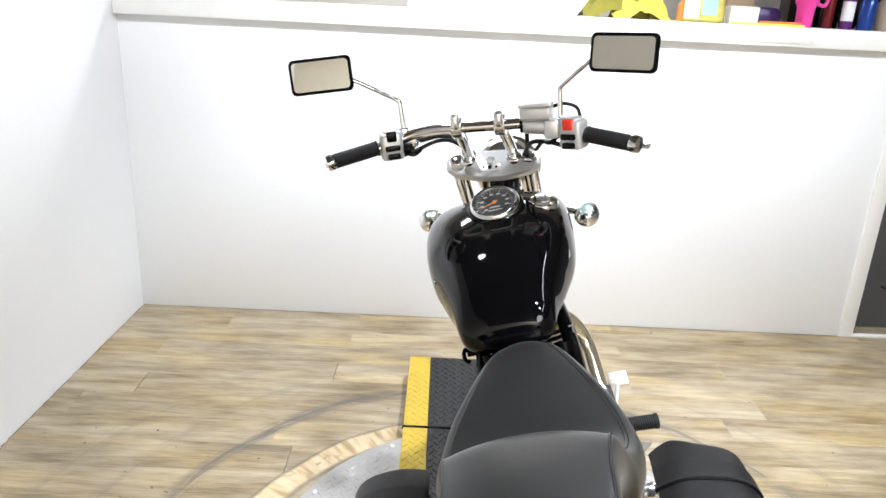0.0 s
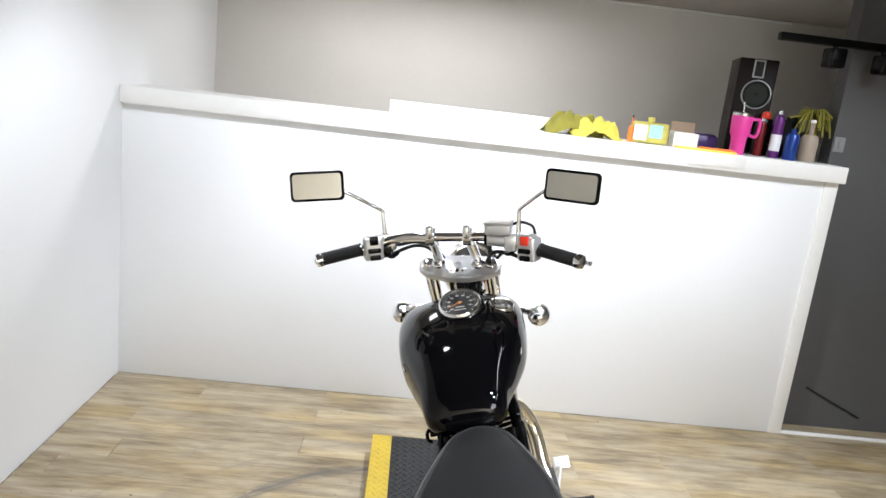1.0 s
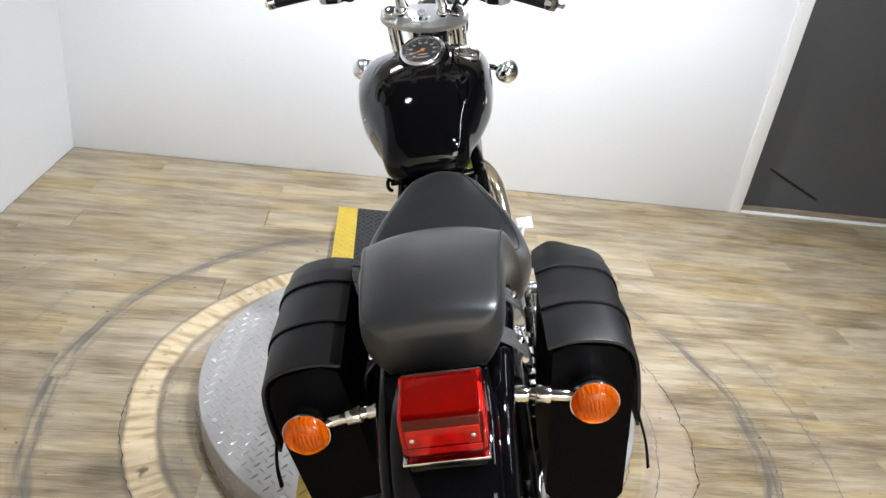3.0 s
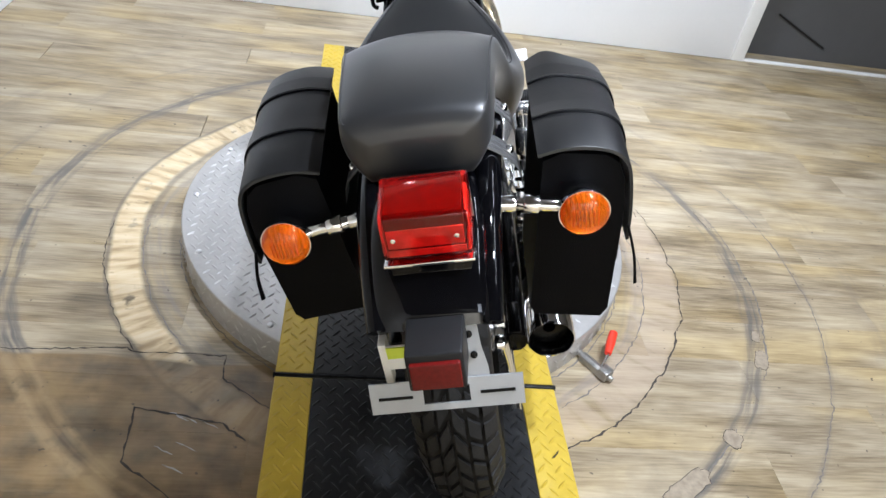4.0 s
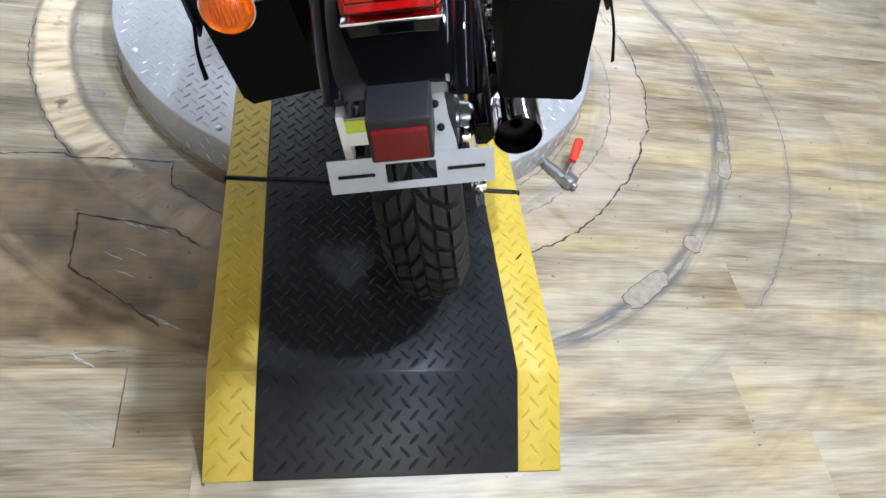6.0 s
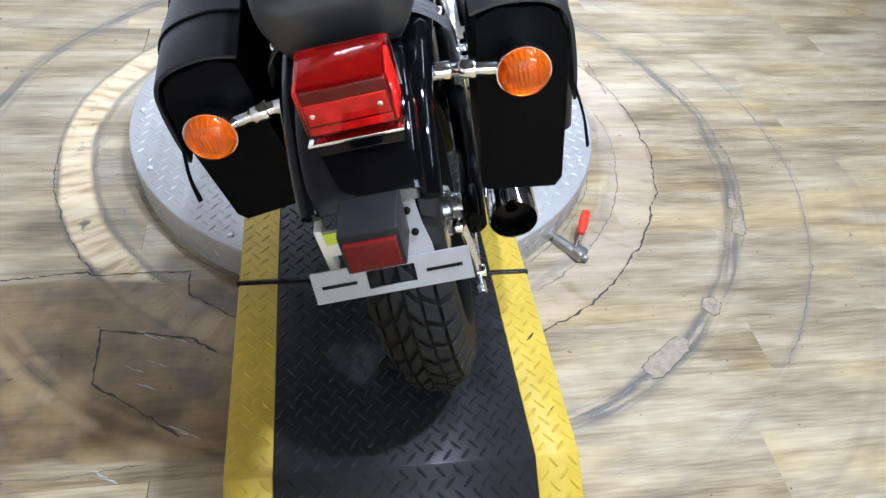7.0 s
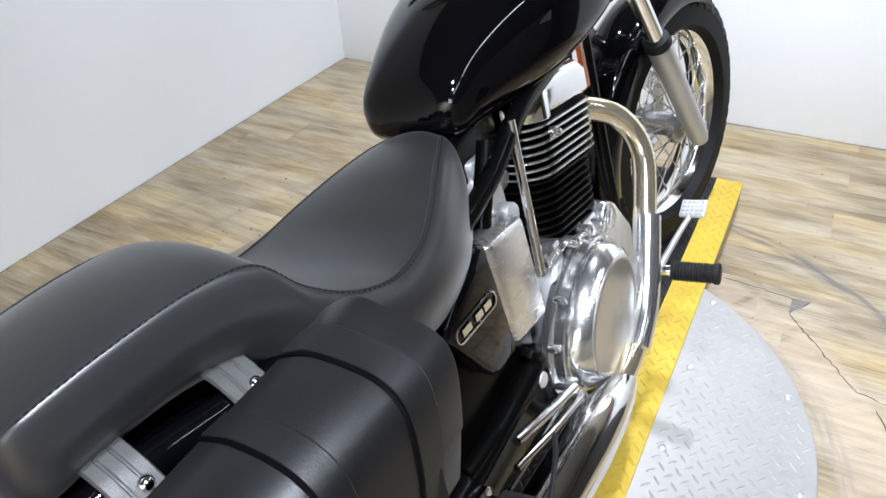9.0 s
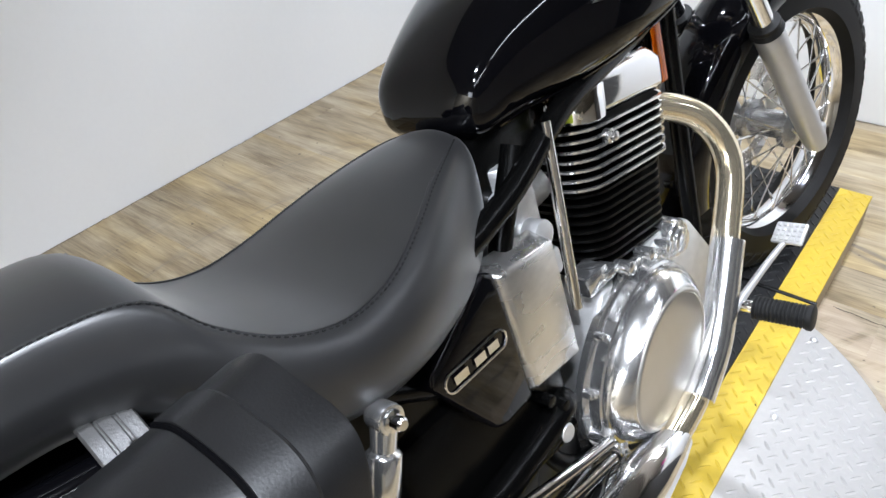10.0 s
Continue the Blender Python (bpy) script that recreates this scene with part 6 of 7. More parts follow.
        for dy in (-0.016, 0.016):
            box(bm, c + Vector((-0.003, dy - 0.002, -0.014)), c + Vector((0.003, dy + 0.002, 0.014)), 0.001, 1)
        part("buckle", bm, BLACK, st, "small dark buckle")
    # tie lace at the rear corner
    bm = bmesh.new()
    tube(bm, [P(0.268, Y0 - 0.004, 0.58), P(0.276, Y0 - 0.008, 0.53), P(0.278, Y0 - 0.006, 0.48)], [0.003, 0.003, 0.004], 6, 5, 0.5)
    part("lace", bm, LEATHER_BACK, g, "short leather lace")
    # ribbed yoke straps over the fender rail
    for yc in (-0.068, -0.195):
        bm = bmesh.new()
        c = spline([(0.058, 0, 0.722), (0.078, 0, 0.711), (0.096, 0, 0.699), (0.111, 0, 0.683), (0.119, 0, 0.670), (0.124, 0, 0.645)], 5)
        rs = []
        prof = [(-0.021, 0)] + [(v, h_) for k in (-1, 0, 1) for v, h_ in ((k * 0.014 - 0.0062, 0.003), (k * 0.014 - 0.005, 0.0046), (k * 0.014 + 0.005, 0.0046), (k * 0.014 + 0.0062, 0.003))] + [(0.021, 0)]
        for p in c:
            rs.append([Vector((s * (p.x + dx), yc + v, p.z + h_)) for v, h_ in prof])
        rings(bm, rs)
        ys_ = part("yoke_strap", bm, STRAP, g, "scuffed ribbed leather yoke strap")
        bm = bmesh.new()
        lathe(bm, [(0, 0.0075), (0.004, 0.007), (0.007, 0.004), (0.0075, 0.001)], Vector((s * (0.108 + dx), yc + 0.006, 0.690)), (s * 0.7, 0, 1), 14)
        part("snap", bm, CHROME, ys_, "chrome snap")


saddlebag(1, 0.013, 0.000, 0.0, 0.018, 0.004, 0.012)
saddlebag(-1, -0.002, 0.012, 0.035, 0.042, 0.0, 0.0)


# ---- floor damage ----
def crack(pts, w, name="crack", mat=DIRT_SHADE, seed=0):
    """A thin, ragged dark split in the floor along a line."""
    rnd = random.Random(seed)
    c = []
    for a, b_ in zip(pts[:-1], pts[1:]):
        a, b_ = Vector((*a, 0)), Vector((*b_, 0))
        n = max(2, int((b_ - a).length / 0.012))
        for k in range(n):
            c.append(a.lerp(b_, k / n) + Vector((rnd.gauss(0, 0.0016), rnd.gauss(0, 0.0016), 0)))
    c.append(Vector((*pts[-1], 0)))
    bm = bmesh.new()
    prev = None
    for i, p in enumerate(c):
        d_ = (c[min(i + 1, len(c) - 1)] - c[max(i - 1, 0)]).normalized()
        nn = Vector((-d_.y, d_.x, 0))
        ww = w * (0.15 + 0.7 * rnd.random()) * (0.5 if i in (0, len(c) - 1) else 1)
        cur = [bm.verts.new(p + nn * ww + Vector((0, 0, 0.0006))), bm.verts.new(p + Vector((0, 0, 0.0011))), bm.verts.new(p - nn * ww + Vector((0, 0, 0.0006)))]
        if prev:
            bm.faces.new((prev[0], cur[0], cur[1], prev[1]))
            bm.faces.new((prev[1], cur[1], cur[2], prev[2]))
        prev = cur
    return part(name, bm, mat, floor)


def arc(r, a0, a1, n=16, wob=0.0, seed=1):
    rnd = random.Random(seed)
    return [(DISC[0] + (r + rnd.uniform(-wob, wob)) * math.cos(radians(a0 + (a1 - a0) * k / n)), DISC[1] + (r + rnd.uniform(-wob, wob)) * math.sin(radians(a0 + (a1 - a0) * k / n))) for k in range(n + 1)]


SCUFF = material("grey_floor_scuff", (0.17, 0.155, 0.14), 0.7, vary=0.4, scale=50)
crack(arc(0.845, 12, -24, 10, 0.008), 0.0034, seed=2)
crack(arc(0.838, -24, -66, 10, 0.006), 0.0042, seed=3)
crack(arc(0.848, 33, 12, 4, 0.004, 4)[1:] , 0.0024, seed=4)
crack([(0.46, 1.469), (0.646, 1.448), (0.691, 1.449), (0.644, 1.381), (0.816, 1.16), (0.909, 1.13), (0.917, 0.922)], 0.0024, seed=5)
crack(arc(0.735, 8, -60, 12, 0.006), 0.0026, mat=SCUFF, seed=6)
crack(arc(1.090, 14, -28, 10, 0.006), 0.0036, mat=SCUFF, seed=7)
crack(arc(1.060, -40, -68, 8, 0.006), 0.0045, mat=SCUFF, seed=8)
crack(arc(1.265, 20, -45, 12, 0.004), 0.0026, mat=SCUFF, seed=9)
crack([(-1.5, 0.178), (-1.1, 0.182), (-0.80, 0.184), (-0.56, 0.204), (-0.548, 0.192), (-0.335, 0.195), (-0.328, 0.122), (-0.211, 0.040)], 0.0030, seed=10)
crack([(-0.25, -0.05), (-0.31, -0.006), (-0.40, 0.012), (-0.501, 0.029), (-0.494, -0.111), (-0.41, -0.17), (-0.308, -0.247)], 0.0042, seed=11)
crack(arc(0.842, -142, -178, 8, 0.005), 0.0022, seed=12)
crack(arc(0.745, -138, -178, 8, 0.004), 0.0030, mat=SCUFF, seed=13)
crack([(-0.95, -0.33), (-0.72, -0.30), (-0.52, -0.315), (-0.36, -0.30)], 0.0026, mat=SCUFF, seed=14)

# thin dark line on the floor round the turntable's foot
crack(arc(0.650, -75, 75, 40, 0.003, 31), 0.003, "dirt_line", SCUFF, 31)
crack(arc(0.650, 105, 255, 40, 0.003, 32), 0.003, "dirt_line", SCUFF, 32)
SCRAPE = material("pale_floor_scrape", (0.40, 0.39, 0.37), 0.6, vary=0.5, scale=60)
for i, (x, y) in enumerate(((-0.405, 0.012), (-0.425, 0.018), (-0.36, 0.002), (-0.44, -0.07), (-0.41, -0.115), (-0.395, -0.06), (-0.47, -0.30), (-0.45, -0.315), (-0.31, -0.235), (-0.335, -0.222))):
    crack([(x, y), (x + 0.022, y - 0.008), (x + 0.044, y - 0.020)], 0.0024, "scrape", SCRAPE, 40 + i)
# dark joint along the walls' foot, with its shadow line put into the colour
for a_, b_ in (((XL + 0.005, YB - 0.0035), (1.889, YB - 0.0035)), ((XL + 0.0035, YB - 0.01), (XL + 0.0035, -1.3))):
    crack([a_, b_], 0.0018, seed=21)

# a torn tongue of vinyl folded at the ring's north-east side
bm = bmesh.new()
bm.faces.new([bm.verts.new((x, y, z)) for x, y, z in ((0.646, 1.448, 0.0008), (0.644, 1.383, 0.0008), (0.668, 1.412, 0.0012), (0.690, 1.448, 0.0022))])
part("torn_tongue", bm, SCUFF, floor)

# pale chips where the vinyl has torn away
CHIP = material("torn_vinyl_backing", (0.31, 0.255, 0.185), 0.85, vary=0.45, scale=60, bump=0.3, bump_scale=150)


def chip(r, ang, lr, lt, seed):
    rnd = random.Random(seed)
    a = radians(ang)
    o = Vector((DISC[0] + r * math.cos(a), DISC[1] + r * math.sin(a), 0))
    e, t = Vector((math.cos(a), math.sin(a), 0)), Vector((-math.sin(a), math.cos(a), 0))
    ring = []
    for k in range(30):
        q = 2 * math.pi * k / 30
        ring.append((abs(math.cos(q)) ** 0.6 * math.copysign(1, math.cos(q)) * (1 + rnd.uniform(-0.2, 0.16)), abs(math.sin(q)) ** 0.6 * math.copysign(1, math.sin(q)) * (1 + rnd.uniform(-0.12, 0.12))))
    bm = bmesh.new()
    outer = [bm.verts.new(o + e * u * lr * 1.07 + t * v * (lt + lr * 0.07) + Vector((0, 0, 0.0007))) for u, v in ring]
    bm.faces.new(outer)
    rim_ = part("chip_edge", bm, DIRT_SHADE, floor)
    bm = bmesh.new()
    bm.faces.new([bm.verts.new(o + e * u * lr + t * v * lt + Vector((0, 0, 0.0013))) for u, v in ring])
    part("chip", bm, CHIP, floor)


chip(1.062, -19, 0.012, 0.022, 1)
chip(1.075, -24, 0.018, 0.036, 2)
chip(1.060, -42, 0.022, 0.025, 3)
chip(1.054, -54, 0.024, 0.075, 4)
chip(1.075, 12, 0.012, 0.05, 5)


# ---- red-handled lock beside the turntable ----
LATCH = material("dirty_steel", (0.34, 0.33, 0.31), 0.4, metal=0.8, vary=0.4, scale=60, blotch=0.3, blotch_scale=40)
lock = thing("lock_clamp", pose(0.594, 0.212, 0.0, 0, 0, -54), "small chrome latch with red plastic handle beside the turntable", "latch")
bm = bmesh.new()
box(bm, (-0.045, -0.012, 0.0), (0.045, 0.012, 0.022), 0.004, 2)
rod(bm, (-0.07, 0, 0.016), (0.06, 0, 0.016), 0.008, seg=14, bev=0.002)
box(bm, (0.02, -0.017, 0.004), (0.05, 0.017, 0.034), 0.005, 2)
part("body", bm, LATCH, lock, "scuffed steel body")
bm = bmesh.new()
tube(bm, [(0.02, 0.0, 0.028), (0.012, 0.022, 0.044), (0.006, 0.036, 0.05)], [0.006, 0.006, 0.006], 10, 4, 0.5)
part("lever", bm, CHROME, lock, "steel lever")
bm = bmesh.new()
tube(bm, [(0.008, 0.030, 0.049), (-0.010, 0.060, 0.056), (-0.028, 0.092, 0.06)], [0.009, 0.0125, 0.0115], 14, 5)
part("handle", bm, KILL, lock, "red plastic handle")


# ---- things on the counter ----
LEDGE = 1.437
BLACK_CLOTH = material("black_cloth", (0.008, 0.008, 0.008), 0.9, vary=0.3, scale=25, bump=0.5, bump_scale=120, specular=0.2)
YELLOW_CLOTH = material("yellow_cloth", (0.6, 0.52, 0.08), 0.9, vary=0.3, scale=25, bump=0.6, bump_scale=120)
OLIVE_CLOTH = material("olive_cloth", (0.22, 0.2, 0.03), 0.9, vary=0.3, scale=25, bump=0.6, bump_scale=120)
PINK = material("pink_enamel", (0.75, 0.06, 0.35), 0.3, vary=0.05)
STEELCUP = material("steel_rim", (0.7, 0.7, 0.7), 0.2, metal=1)
WOODBOX = material("dark_cherry_veneer", (0.010, 0.0045, 0.004), 0.45, specular=0.25, vary=0.3, scale=12, stretch=(1, 1, 0.15))
CAN_RED = material("red_can", (0.13, 0.008, 0.01), 0.3, metal=0.3)
CAN_PURPLE = material("purple_can", (0.11, 0.02, 0.16), 0.3, metal=0.3)
CAN_BLUE = material("blue_can", (0.012, 0.045, 0.24), 0.3, metal=0.3)
CAN_WHITE = material("white_label", (0.75, 0.75, 0.78), 0.45)
CLEAR_TAN = material("tan_liquid_bottle", (0.55, 0.45, 0.36), 0.25, trans=0.4)
CARD = material("white_card", (0.75, 0.74, 0.72), 0.6)
BROWN_CARD = material("brown_cardboard", (0.28, 0.2, 0.14), 0.8)
YELLOW_PLASTIC = material("yellow_plastic", (0.5, 0.44, 0.10), 0.4, vary=0.4, scale=30)
CYAN_PAPER = material("pale_blue_note", (0.35, 0.62, 0.65), 0.7)
ORANGE_PAPER = material("orange_paper", (0.85, 0.2, 0.03), 0.6)
YELLOW_PAPER = material("yellow_paper", (0.8, 0.68, 0.12), 0.6)
SPEAKER_CONE = material("grey_speaker_cone", (0.018, 0.024, 0.02), 0.5, specular=0.2)
PURPLE_BAG = material("dark_purple_plastic", (0.05, 0.03, 0.12), 0.4)


def cloth(name, x, y, sx, sy, h, mat, seed, label, lift=0.0):
    """A crumpled heap of cloth."""
    bm = bmesh.new()
    n = 26
    vs = {}
    for i in range(n + 1):
        for j in range(n + 1):
            u, v = i / n * 2 - 1, j / n * 2 - 1
            r_ = min(1.0, math.hypot(u, v) / 1.15)
            nz = noise.noise(Vector((u * 2.3 + seed, v * 2.3, seed * 1.7))) + 0.5 * noise.noise(Vector((u * 6 + seed, v * 6, seed)))
            fold = 1 - abs(noise.noise(Vector((u * 2.6 + seed * 3, v * 1.4, seed)))) * 2.2
            z = h * max(0.0, 1 - r_ ** 3) * (0.42 + 0.30 * nz + 0.34 * fold)
            k = 1 + 0.22 * noise.noise(Vector((u * 1.5, v * 1.5, seed + 5)))
            vs[i, j] = bm.verts.new((x + u * sx * k, y + v * sy * k, LEDGE + lift + 0.003 + max(0, z)))
    for i in range(n):
        for j in range(n):
            bm.faces.new((vs[i, j], vs[i + 1, j], vs[i + 1, j + 1], vs[i, j + 1]))
    ex = bmesh.ops.extrude_face_region(bm, geom=list(bm.faces))
    bmesh.ops.translate(bm, vec=(0, 0, -0.0025), verts=[v for v in ex["geom"] if isinstance(v, bmesh.types.BMVert)])
    return tagged(finish(bm, name, mat, None, "", 80), label, "cloth")


cloth("cloth", 0.625, 2.615, 0.155, 0.09, 0.135, OLIVE_CLOTH, 3.1, "crumpled olive cleaning cloth on the counter")
cloth("cloth", 0.735, 2.555, 0.125, 0.08, 0.125, YELLOW_CLOTH, 7.7, "crumpled yellow cleaning cloth on the counter")


def can(name, x, y, r_, h, mat, label, category, shoulder=0.8, neck=0.3, band=None, capm=None, group=""):
    t = thing(name, pose(x, y, LEDGE), label, category, group)
    bm = bmesh.new()
    lathe(bm, [(0, r_ * 0.94), (0.004, r_), (h * shoulder, r_), (h * (shoulder + 0.08), r_ * 0.8), (h * (shoulder + 0.1), r_ * neck), (h * 0.93, r_ * neck)], (0, 0, 0), (0, 0, 1), 24)
    part("body", bm, mat, t)
    bm = bmesh.new()
    lathe(bm, [(h * 0.92, r_ * neck * 1.1), (h * 0.985, r_ * neck * 1.1), (h, r_ * neck * 0.8)], (0, 0, 0), (0, 0, 1), 16)
    part("cap", bm, capm or mat, t)
    if band:
        bm = bmesh.new()
        lathe(bm, [(h * 0.15, r_ * 1.012), (h * 0.15, r_ * 1.016), (h * 0.5, r_ * 1.016), (h * 0.5, r_ * 1.012)], (0, 0, 0), (0, 0, 1), 24, loop=True)
        part("label_band", bm, band, t)
    return t


cloth("cap", 1.79, 2.715, 0.13, 0.09, 0.27, BLACK_CLOTH, 5.2, "crumpled black cloth cap behind the cans", 0.0)
can("spray_can", 1.5883, 2.615, 0.022, 0.19, CAN_RED, "dark red spray can with white cap", "can", capm=CARD, group="cans on the counter")
can("spray_can", 1.6523, 2.575, 0.026, 0.235, CAN_PURPLE, "purple and white spray can", "can", band=CAN_WHITE, capm=CAN_WHITE, group="cans on the counter")
can("spray_can", 1.7164, 2.535, 0.033, 0.155, CAN_BLUE, "short blue aerosol can on ledge", "can", shoulder=0.76, neck=0.4, group="cans on the counter")
can("spray_bottle", 1.8149, 2.555, 0.042, 0.21, CLEAR_TAN, "tan liquid in a clear spray bottle", "bottle", shoulder=0.55, neck=0.3, capm=CARD)
can("small_bottle", 0.9136, 2.575, 0.014, 0.13, ORANGE_PAPER, "small orange bottle with black tip", "bottle", shoulder=0.5, neck=0.25, capm=BLACK)
can("bottle", 1.5292, 2.695, 0.032, 0.21, CAN_RED, "dark red bottle behind the tumbler", "bottle", shoulder=0.7, neck=0.35, capm=BLACK)

tum = thing("tumbler", pose(1.4455, 2.535, LEDGE), "bright pink insulated tumbler with handle and straw", "tumbler")
bm = bmesh.new()
lathe(bm, [(0, 0.032), (0.004, 0.034), (0.085, 0.037), (0.10, 0.047), (0.185, 0.052), (0.19, 0.05)], (0, 0, 0), (0, 0, 1), 32)
part("cup", bm, PINK, tum)
bm = bmesh.new()
lathe(bm, [(0.188, 0.0505), (0.20, 0.0505), (0.206, 0.045), (0.207, 0.01)], (0, 0, 0), (0, 0, 1), 32)
part("lid", bm, STEELCUP, tum, "pale metallic lid")
bm = bmesh.new()
tube(bm, [(0.05, 0, 0.175), (0.085, 0, 0.178), (0.092, 0, 0.15), (0.088, 0, 0.11), (0.075, 0, 0.092), (0.046, 0, 0.10)], 0.008, 10, 5)
part("handle", bm, PINK, tum)
bm = bmesh.new()
rod(bm, (0.005, 0.01, 0.2), (0.0, 0.012, 0.255), 0.004, seg=10)
part("straw", bm, STEELCUP, tum)

sp = thing("speaker", pose(1.6326, 2.935, 1.40, 0, 0, -14), "dark cherry bookshelf speaker with a round cone", "speaker")
bm = bmesh.new()
box(bm, (-0.098, -0.12, 0.0), (0.098, 0.14, 0.528), 0.006, 2)
part("cabinet", bm, WOODBOX, sp)
bm = bmesh.new()
lathe(bm, [(0, 0.072), (0.006, 0.07), (0.008, 0.062), (-0.002, 0.056), (-0.012, 0.03), (-0.006, 0.022), (0.004, 0.001)], (0.012, -0.122, 0.345), (0, -1, 0), 36)
part("woofer", bm, SPEAKER_CONE, sp, "dark cone")
bm = bmesh.new()
lathe(bm, [(0.0, 0.076), (0.009, 0.075), (0.010, 0.070), (0.006, 0.068)], (0.012, -0.121, 0.345), (0, -1, 0), 36, loop=True)
part("woofer_ring", bm, PLATE, sp, "pale ring round the cone")
bm = bmesh.new()
box(bm, (-0.026, -0.126, 0.430), (0.032, -0.120, 0.522), 0.003, 1)
part("tweeter_frame", bm, PLATE, sp, "pale tweeter frame")
bm = bmesh.new()
box(bm, (-0.018, -0.129, 0.438), (0.024, -0.125, 0.514), 0.002, 1)
part("tweeter", bm, RUBBER, sp, "black tweeter horn")
# shelf that carries the speaker behind the ledge
structure("shelf_back", (0.55, YB + 0.345, 1.36), (1.99, YB + 0.75, 1.40), TRIM, "white shelf behind the counter ledge", "shelf", 0.003)


def plain_box(name, lo, hi, mat, label, category, bev=0.003):
    bm = bmesh.new()
    box(bm, lo, hi, bev, 2)
    return tagged(finish(bm, name, mat), label, category)


plain_box("board", (-0.298, 2.675, LEDGE), (0.559, 2.695, 1.505), TRIM, "white painted board standing along the ledge", "board")
bt = thing("jug", pose(1.0121, 2.585, LEDGE, 0, 0, -8), "yellow plastic jug with blue note", "jug")
bm = bmesh.new()
box(bm, (-0.09, -0.04, 0), (0.09, 0.05, 0.105), 0.018, 3)
rod(bm, (0.0, 0, 0.10), (0.0, 0, 0.13), 0.018, seg=14, bev=0.003)
part("body", bm, YELLOW_PLASTIC, bt)
bm = bmesh.new()
box(bm, (-0.01, -0.0435, 0.03), (0.055, -0.041, 0.095), 0.001, 1)
part("note", bm, CYAN_PAPER, bt, "pale blue note")
bm = bmesh.new()
box(bm, (-0.085, -0.043, 0.015), (-0.02, -0.0405, 0.09), 0.001, 1)
part("label_patch", bm, CAN_WHITE, bt, "white label patch")
cb = thing("carton", pose(1.1845, 2.575, LEDGE, 0, 0, -6), "open white carton with a brown flap", "carton")
bm = bmesh.new()
box(bm, (-0.06, -0.05, 0), (0.06, 0.05, 0.075), 0.002, 1)
part("body", bm, CARD, cb)
bm = bmesh.new()
box(bm, (-0.06, 0.045, 0.074), (0.06, 0.048, 0.125), 0.001, 1)
part("flap", bm, BROWN_CARD, cb, "brown cardboard flap")
plain_box("bag", (1.1992, 2.655, LEDGE), (1.4061, 2.755, 1.515), PURPLE_BAG, "dark purple plastic bag lying on the ledge", "bag", 0.03)
plain_box("paper", (1.1204, 2.43, LEDGE), (1.4061, 2.515, 1.447), YELLOW_PAPER, "yellow papers at the ledge's edge", "paper", 0.001)
plain_box("paper", (1.2387, 2.445, 1.4475), (1.3962, 2.505, 1.456), ORANGE_PAPER, "orange paper on yellow papers", "paper", 0.001)
plain_box("card", (1.1648, 2.4095, 1.372), (1.4504, 2.4135, 1.436), CARD, "grey-white card taped on the ledge's face", "card", 0.0005)
gl = thing("duster", pose(1.8887, 2.695, LEDGE), "black and olive duster with loose strings", "duster")
bm = bmesh.new()
rod(bm, (0, 0, 0), (0, 0, 0.21), 0.02, seg=14)
part("handle", bm, BLACK, gl)
bm = bmesh.new()
rnd = random.Random(9)
for k in range(46):
    a, e = rnd.random() * 6.28, rnd.uniform(0.07, 0.15)
    tube(bm, [(0, 0, 0.21), (e * 0.6 * math.cos(a), e * 0.6 * math.sin(a), 0.25 + rnd.uniform(-0.03, 0.02)), (e * math.cos(a), e * math.sin(a), 0.18 + rnd.uniform(-0.07, 0.03))], 0.0055, 5, 4)
tagged(part("fringe", bm, OLIVE_CLOTH, gl, "olive fringe"), kind="stuff")
kb = thing("spool", pose(1.6573, 2.755, LEDGE), "red and black spool behind the cans", "spool")
bm = bmesh.new()
rod(bm, (0, 0, 0), (0, 0, 0.19), 0.045, seg=20, bev=0.006)
part("body", bm, BLACK, kb)
bm = bmesh.new()
lathe(bm, [(0, 0.024), (0.01, 0.026), (0.03, 0.02), (0.038, 0.004)], (0.01, 0, 0.19), (0, 0, 1), 18)
part("knob", bm, KILL, kb, "red knob")

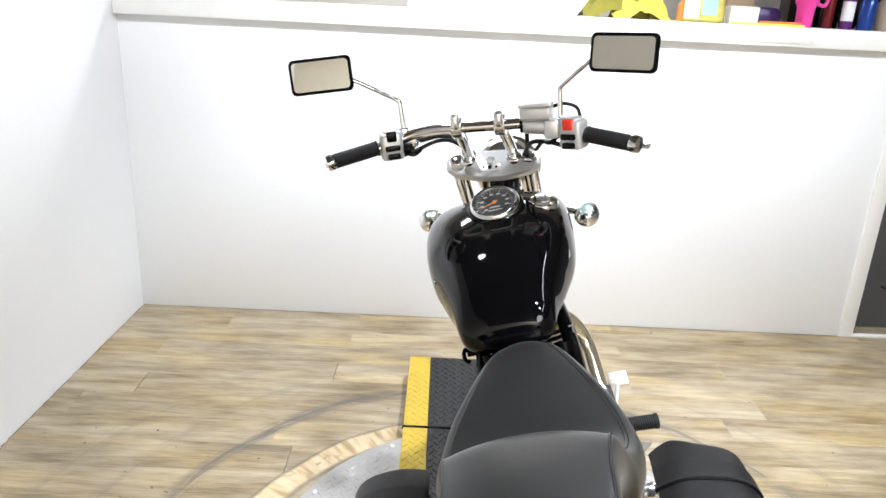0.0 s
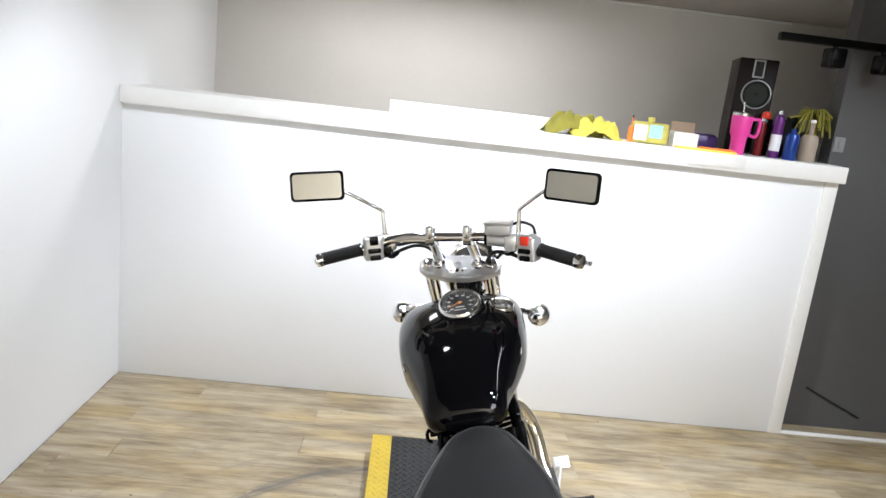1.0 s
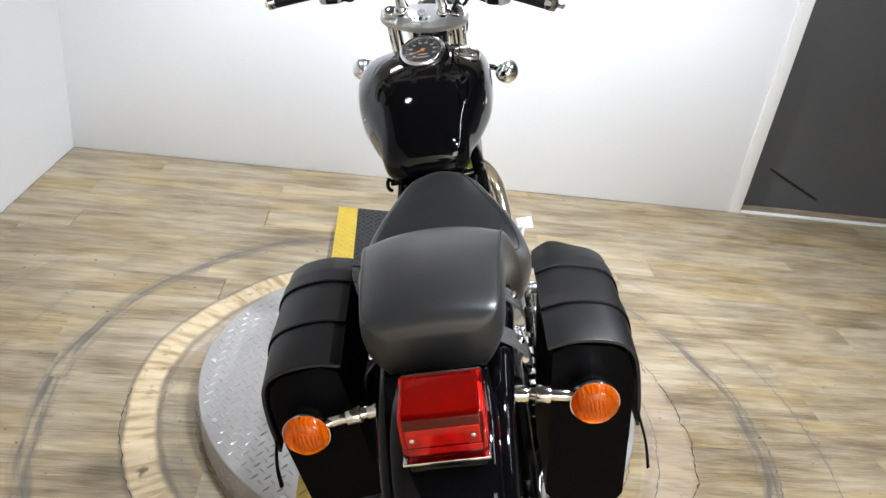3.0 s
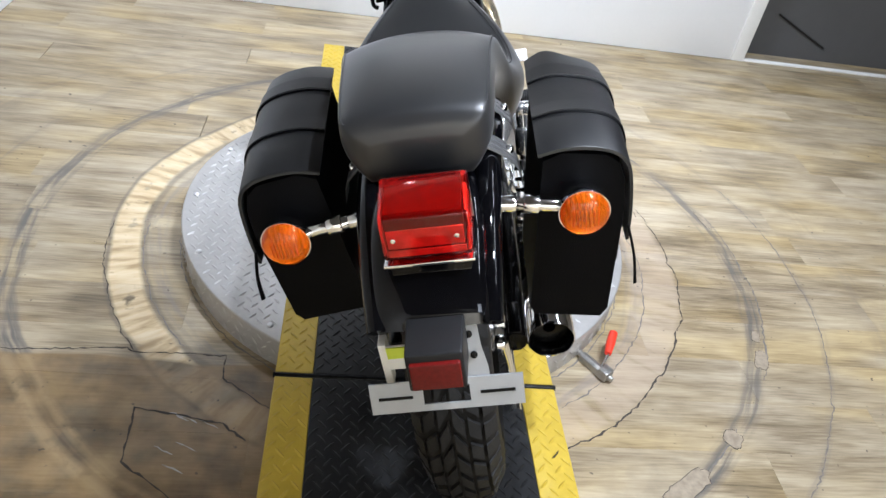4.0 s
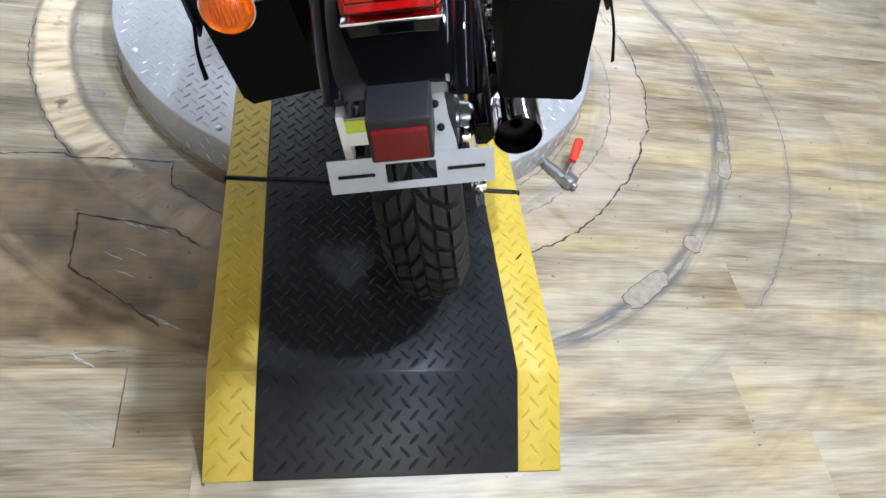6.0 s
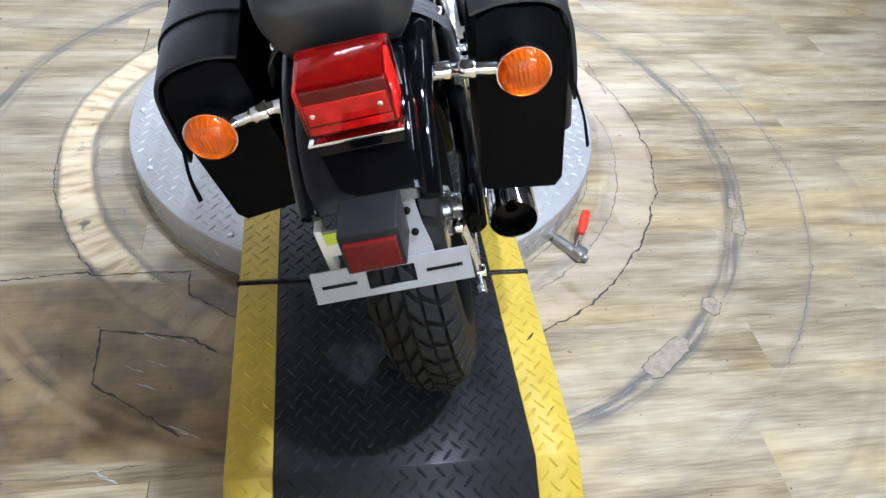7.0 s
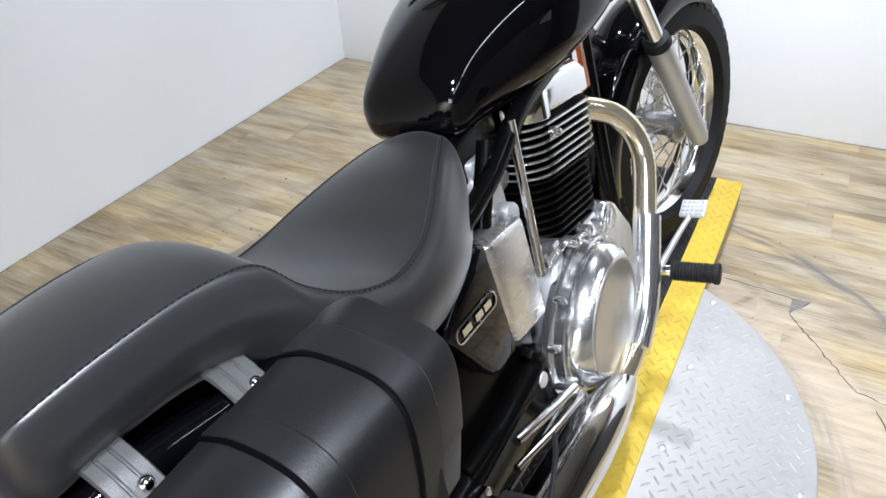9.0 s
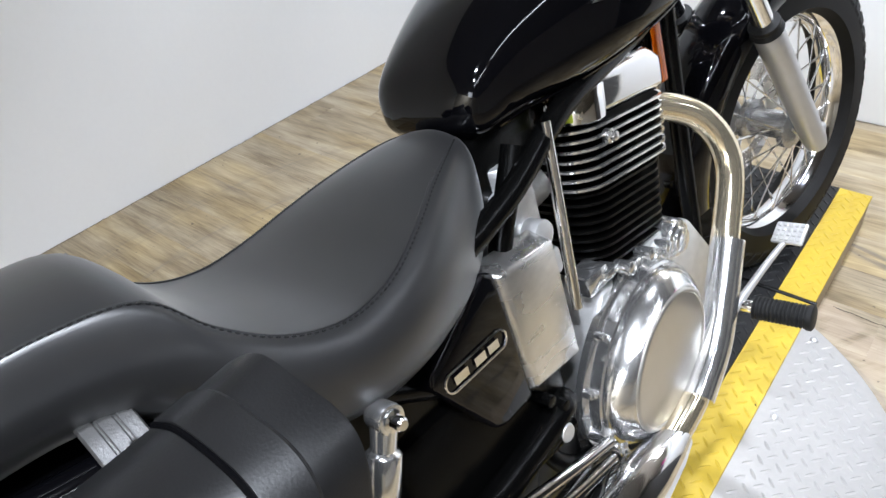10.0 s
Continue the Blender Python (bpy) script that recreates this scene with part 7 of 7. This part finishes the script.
# conduit and black track lamp under the far ceiling, switch plate on the grey wall's end
bm = bmesh.new()
rod(bm, (0.6, YF - 0.012, ZC - 0.012), (2.3, YF - 0.012, ZC - 0.012), 0.009, seg=10)
tagged(finish(bm, "conduit", TRIM), "thin white cable duct along the wall under the ceiling", "conduit")
tr = thing("track_lamp", pose(1.7853, 2.455, 2.03), "black lamp track with two spot heads under the ceiling", "lamp")
bm = bmesh.new()
box(bm, (-0.28, -0.02, -0.036), (1.5, 0.02, 0.0), 0.004, 1)
rod(bm, (0.35, 0, 0.0), (0.35, 0, ZC - 2.03), 0.01, seg=8)
rod(bm, (1.2, 0, 0.0), (1.2, 0, ZC - 2.03), 0.01, seg=8)
part("track", bm, BLACK, tr)
bm = bmesh.new()
rod(bm, (0.0, 0, -0.03), (0.0, 0, -0.06), 0.012, seg=10)
box(bm, (-0.034, -0.05, -0.135), (0.040, 0.045, -0.045), 0.010, 3)
part("head", bm, BLACK, tr, "black spot head")
bm = bmesh.new()
rod(bm, (0.24, 0, -0.03), (0.24, 0, -0.06), 0.012, seg=10)
box(bm, (0.216, -0.05, -0.140), (0.286, 0.045, -0.050), 0.010, 3)
part("head", bm, BLACK, tr, "black spot head")
SWITCH = material("greyed_switch_plastic", (0.22, 0.22, 0.22), 0.5)
sw = thing("wall_switch", pose(1.985, YB + 0.1295, 1.54), "white wall switch plate", "switch")
bm = bmesh.new()
box(bm, (-0.028, -0.008, -0.038), (0.028, 0, 0.038), 0.003, 2)
part("plate", bm, SWITCH, sw)
bm = bmesh.new()
box(bm, (-0.008, -0.014, -0.018), (0.008, -0.008, 0.018), 0.002, 1)
part("toggle", bm, SWITCH, sw)
# dark cord that hangs across the grey wall
bm = bmesh.new()
tube(bm, [(2.12, YB + 0.127, 0.225), (2.24, YB + 0.125, 0.17), (2.34, YB + 0.125, 0.125), (2.45, YB + 0.127, 0.075)], 0.005, 8, 6)
tagged(finish(bm, "cord", RUBBER), "short black cord fixed on the dark grey wall", "cord")

build_planks()
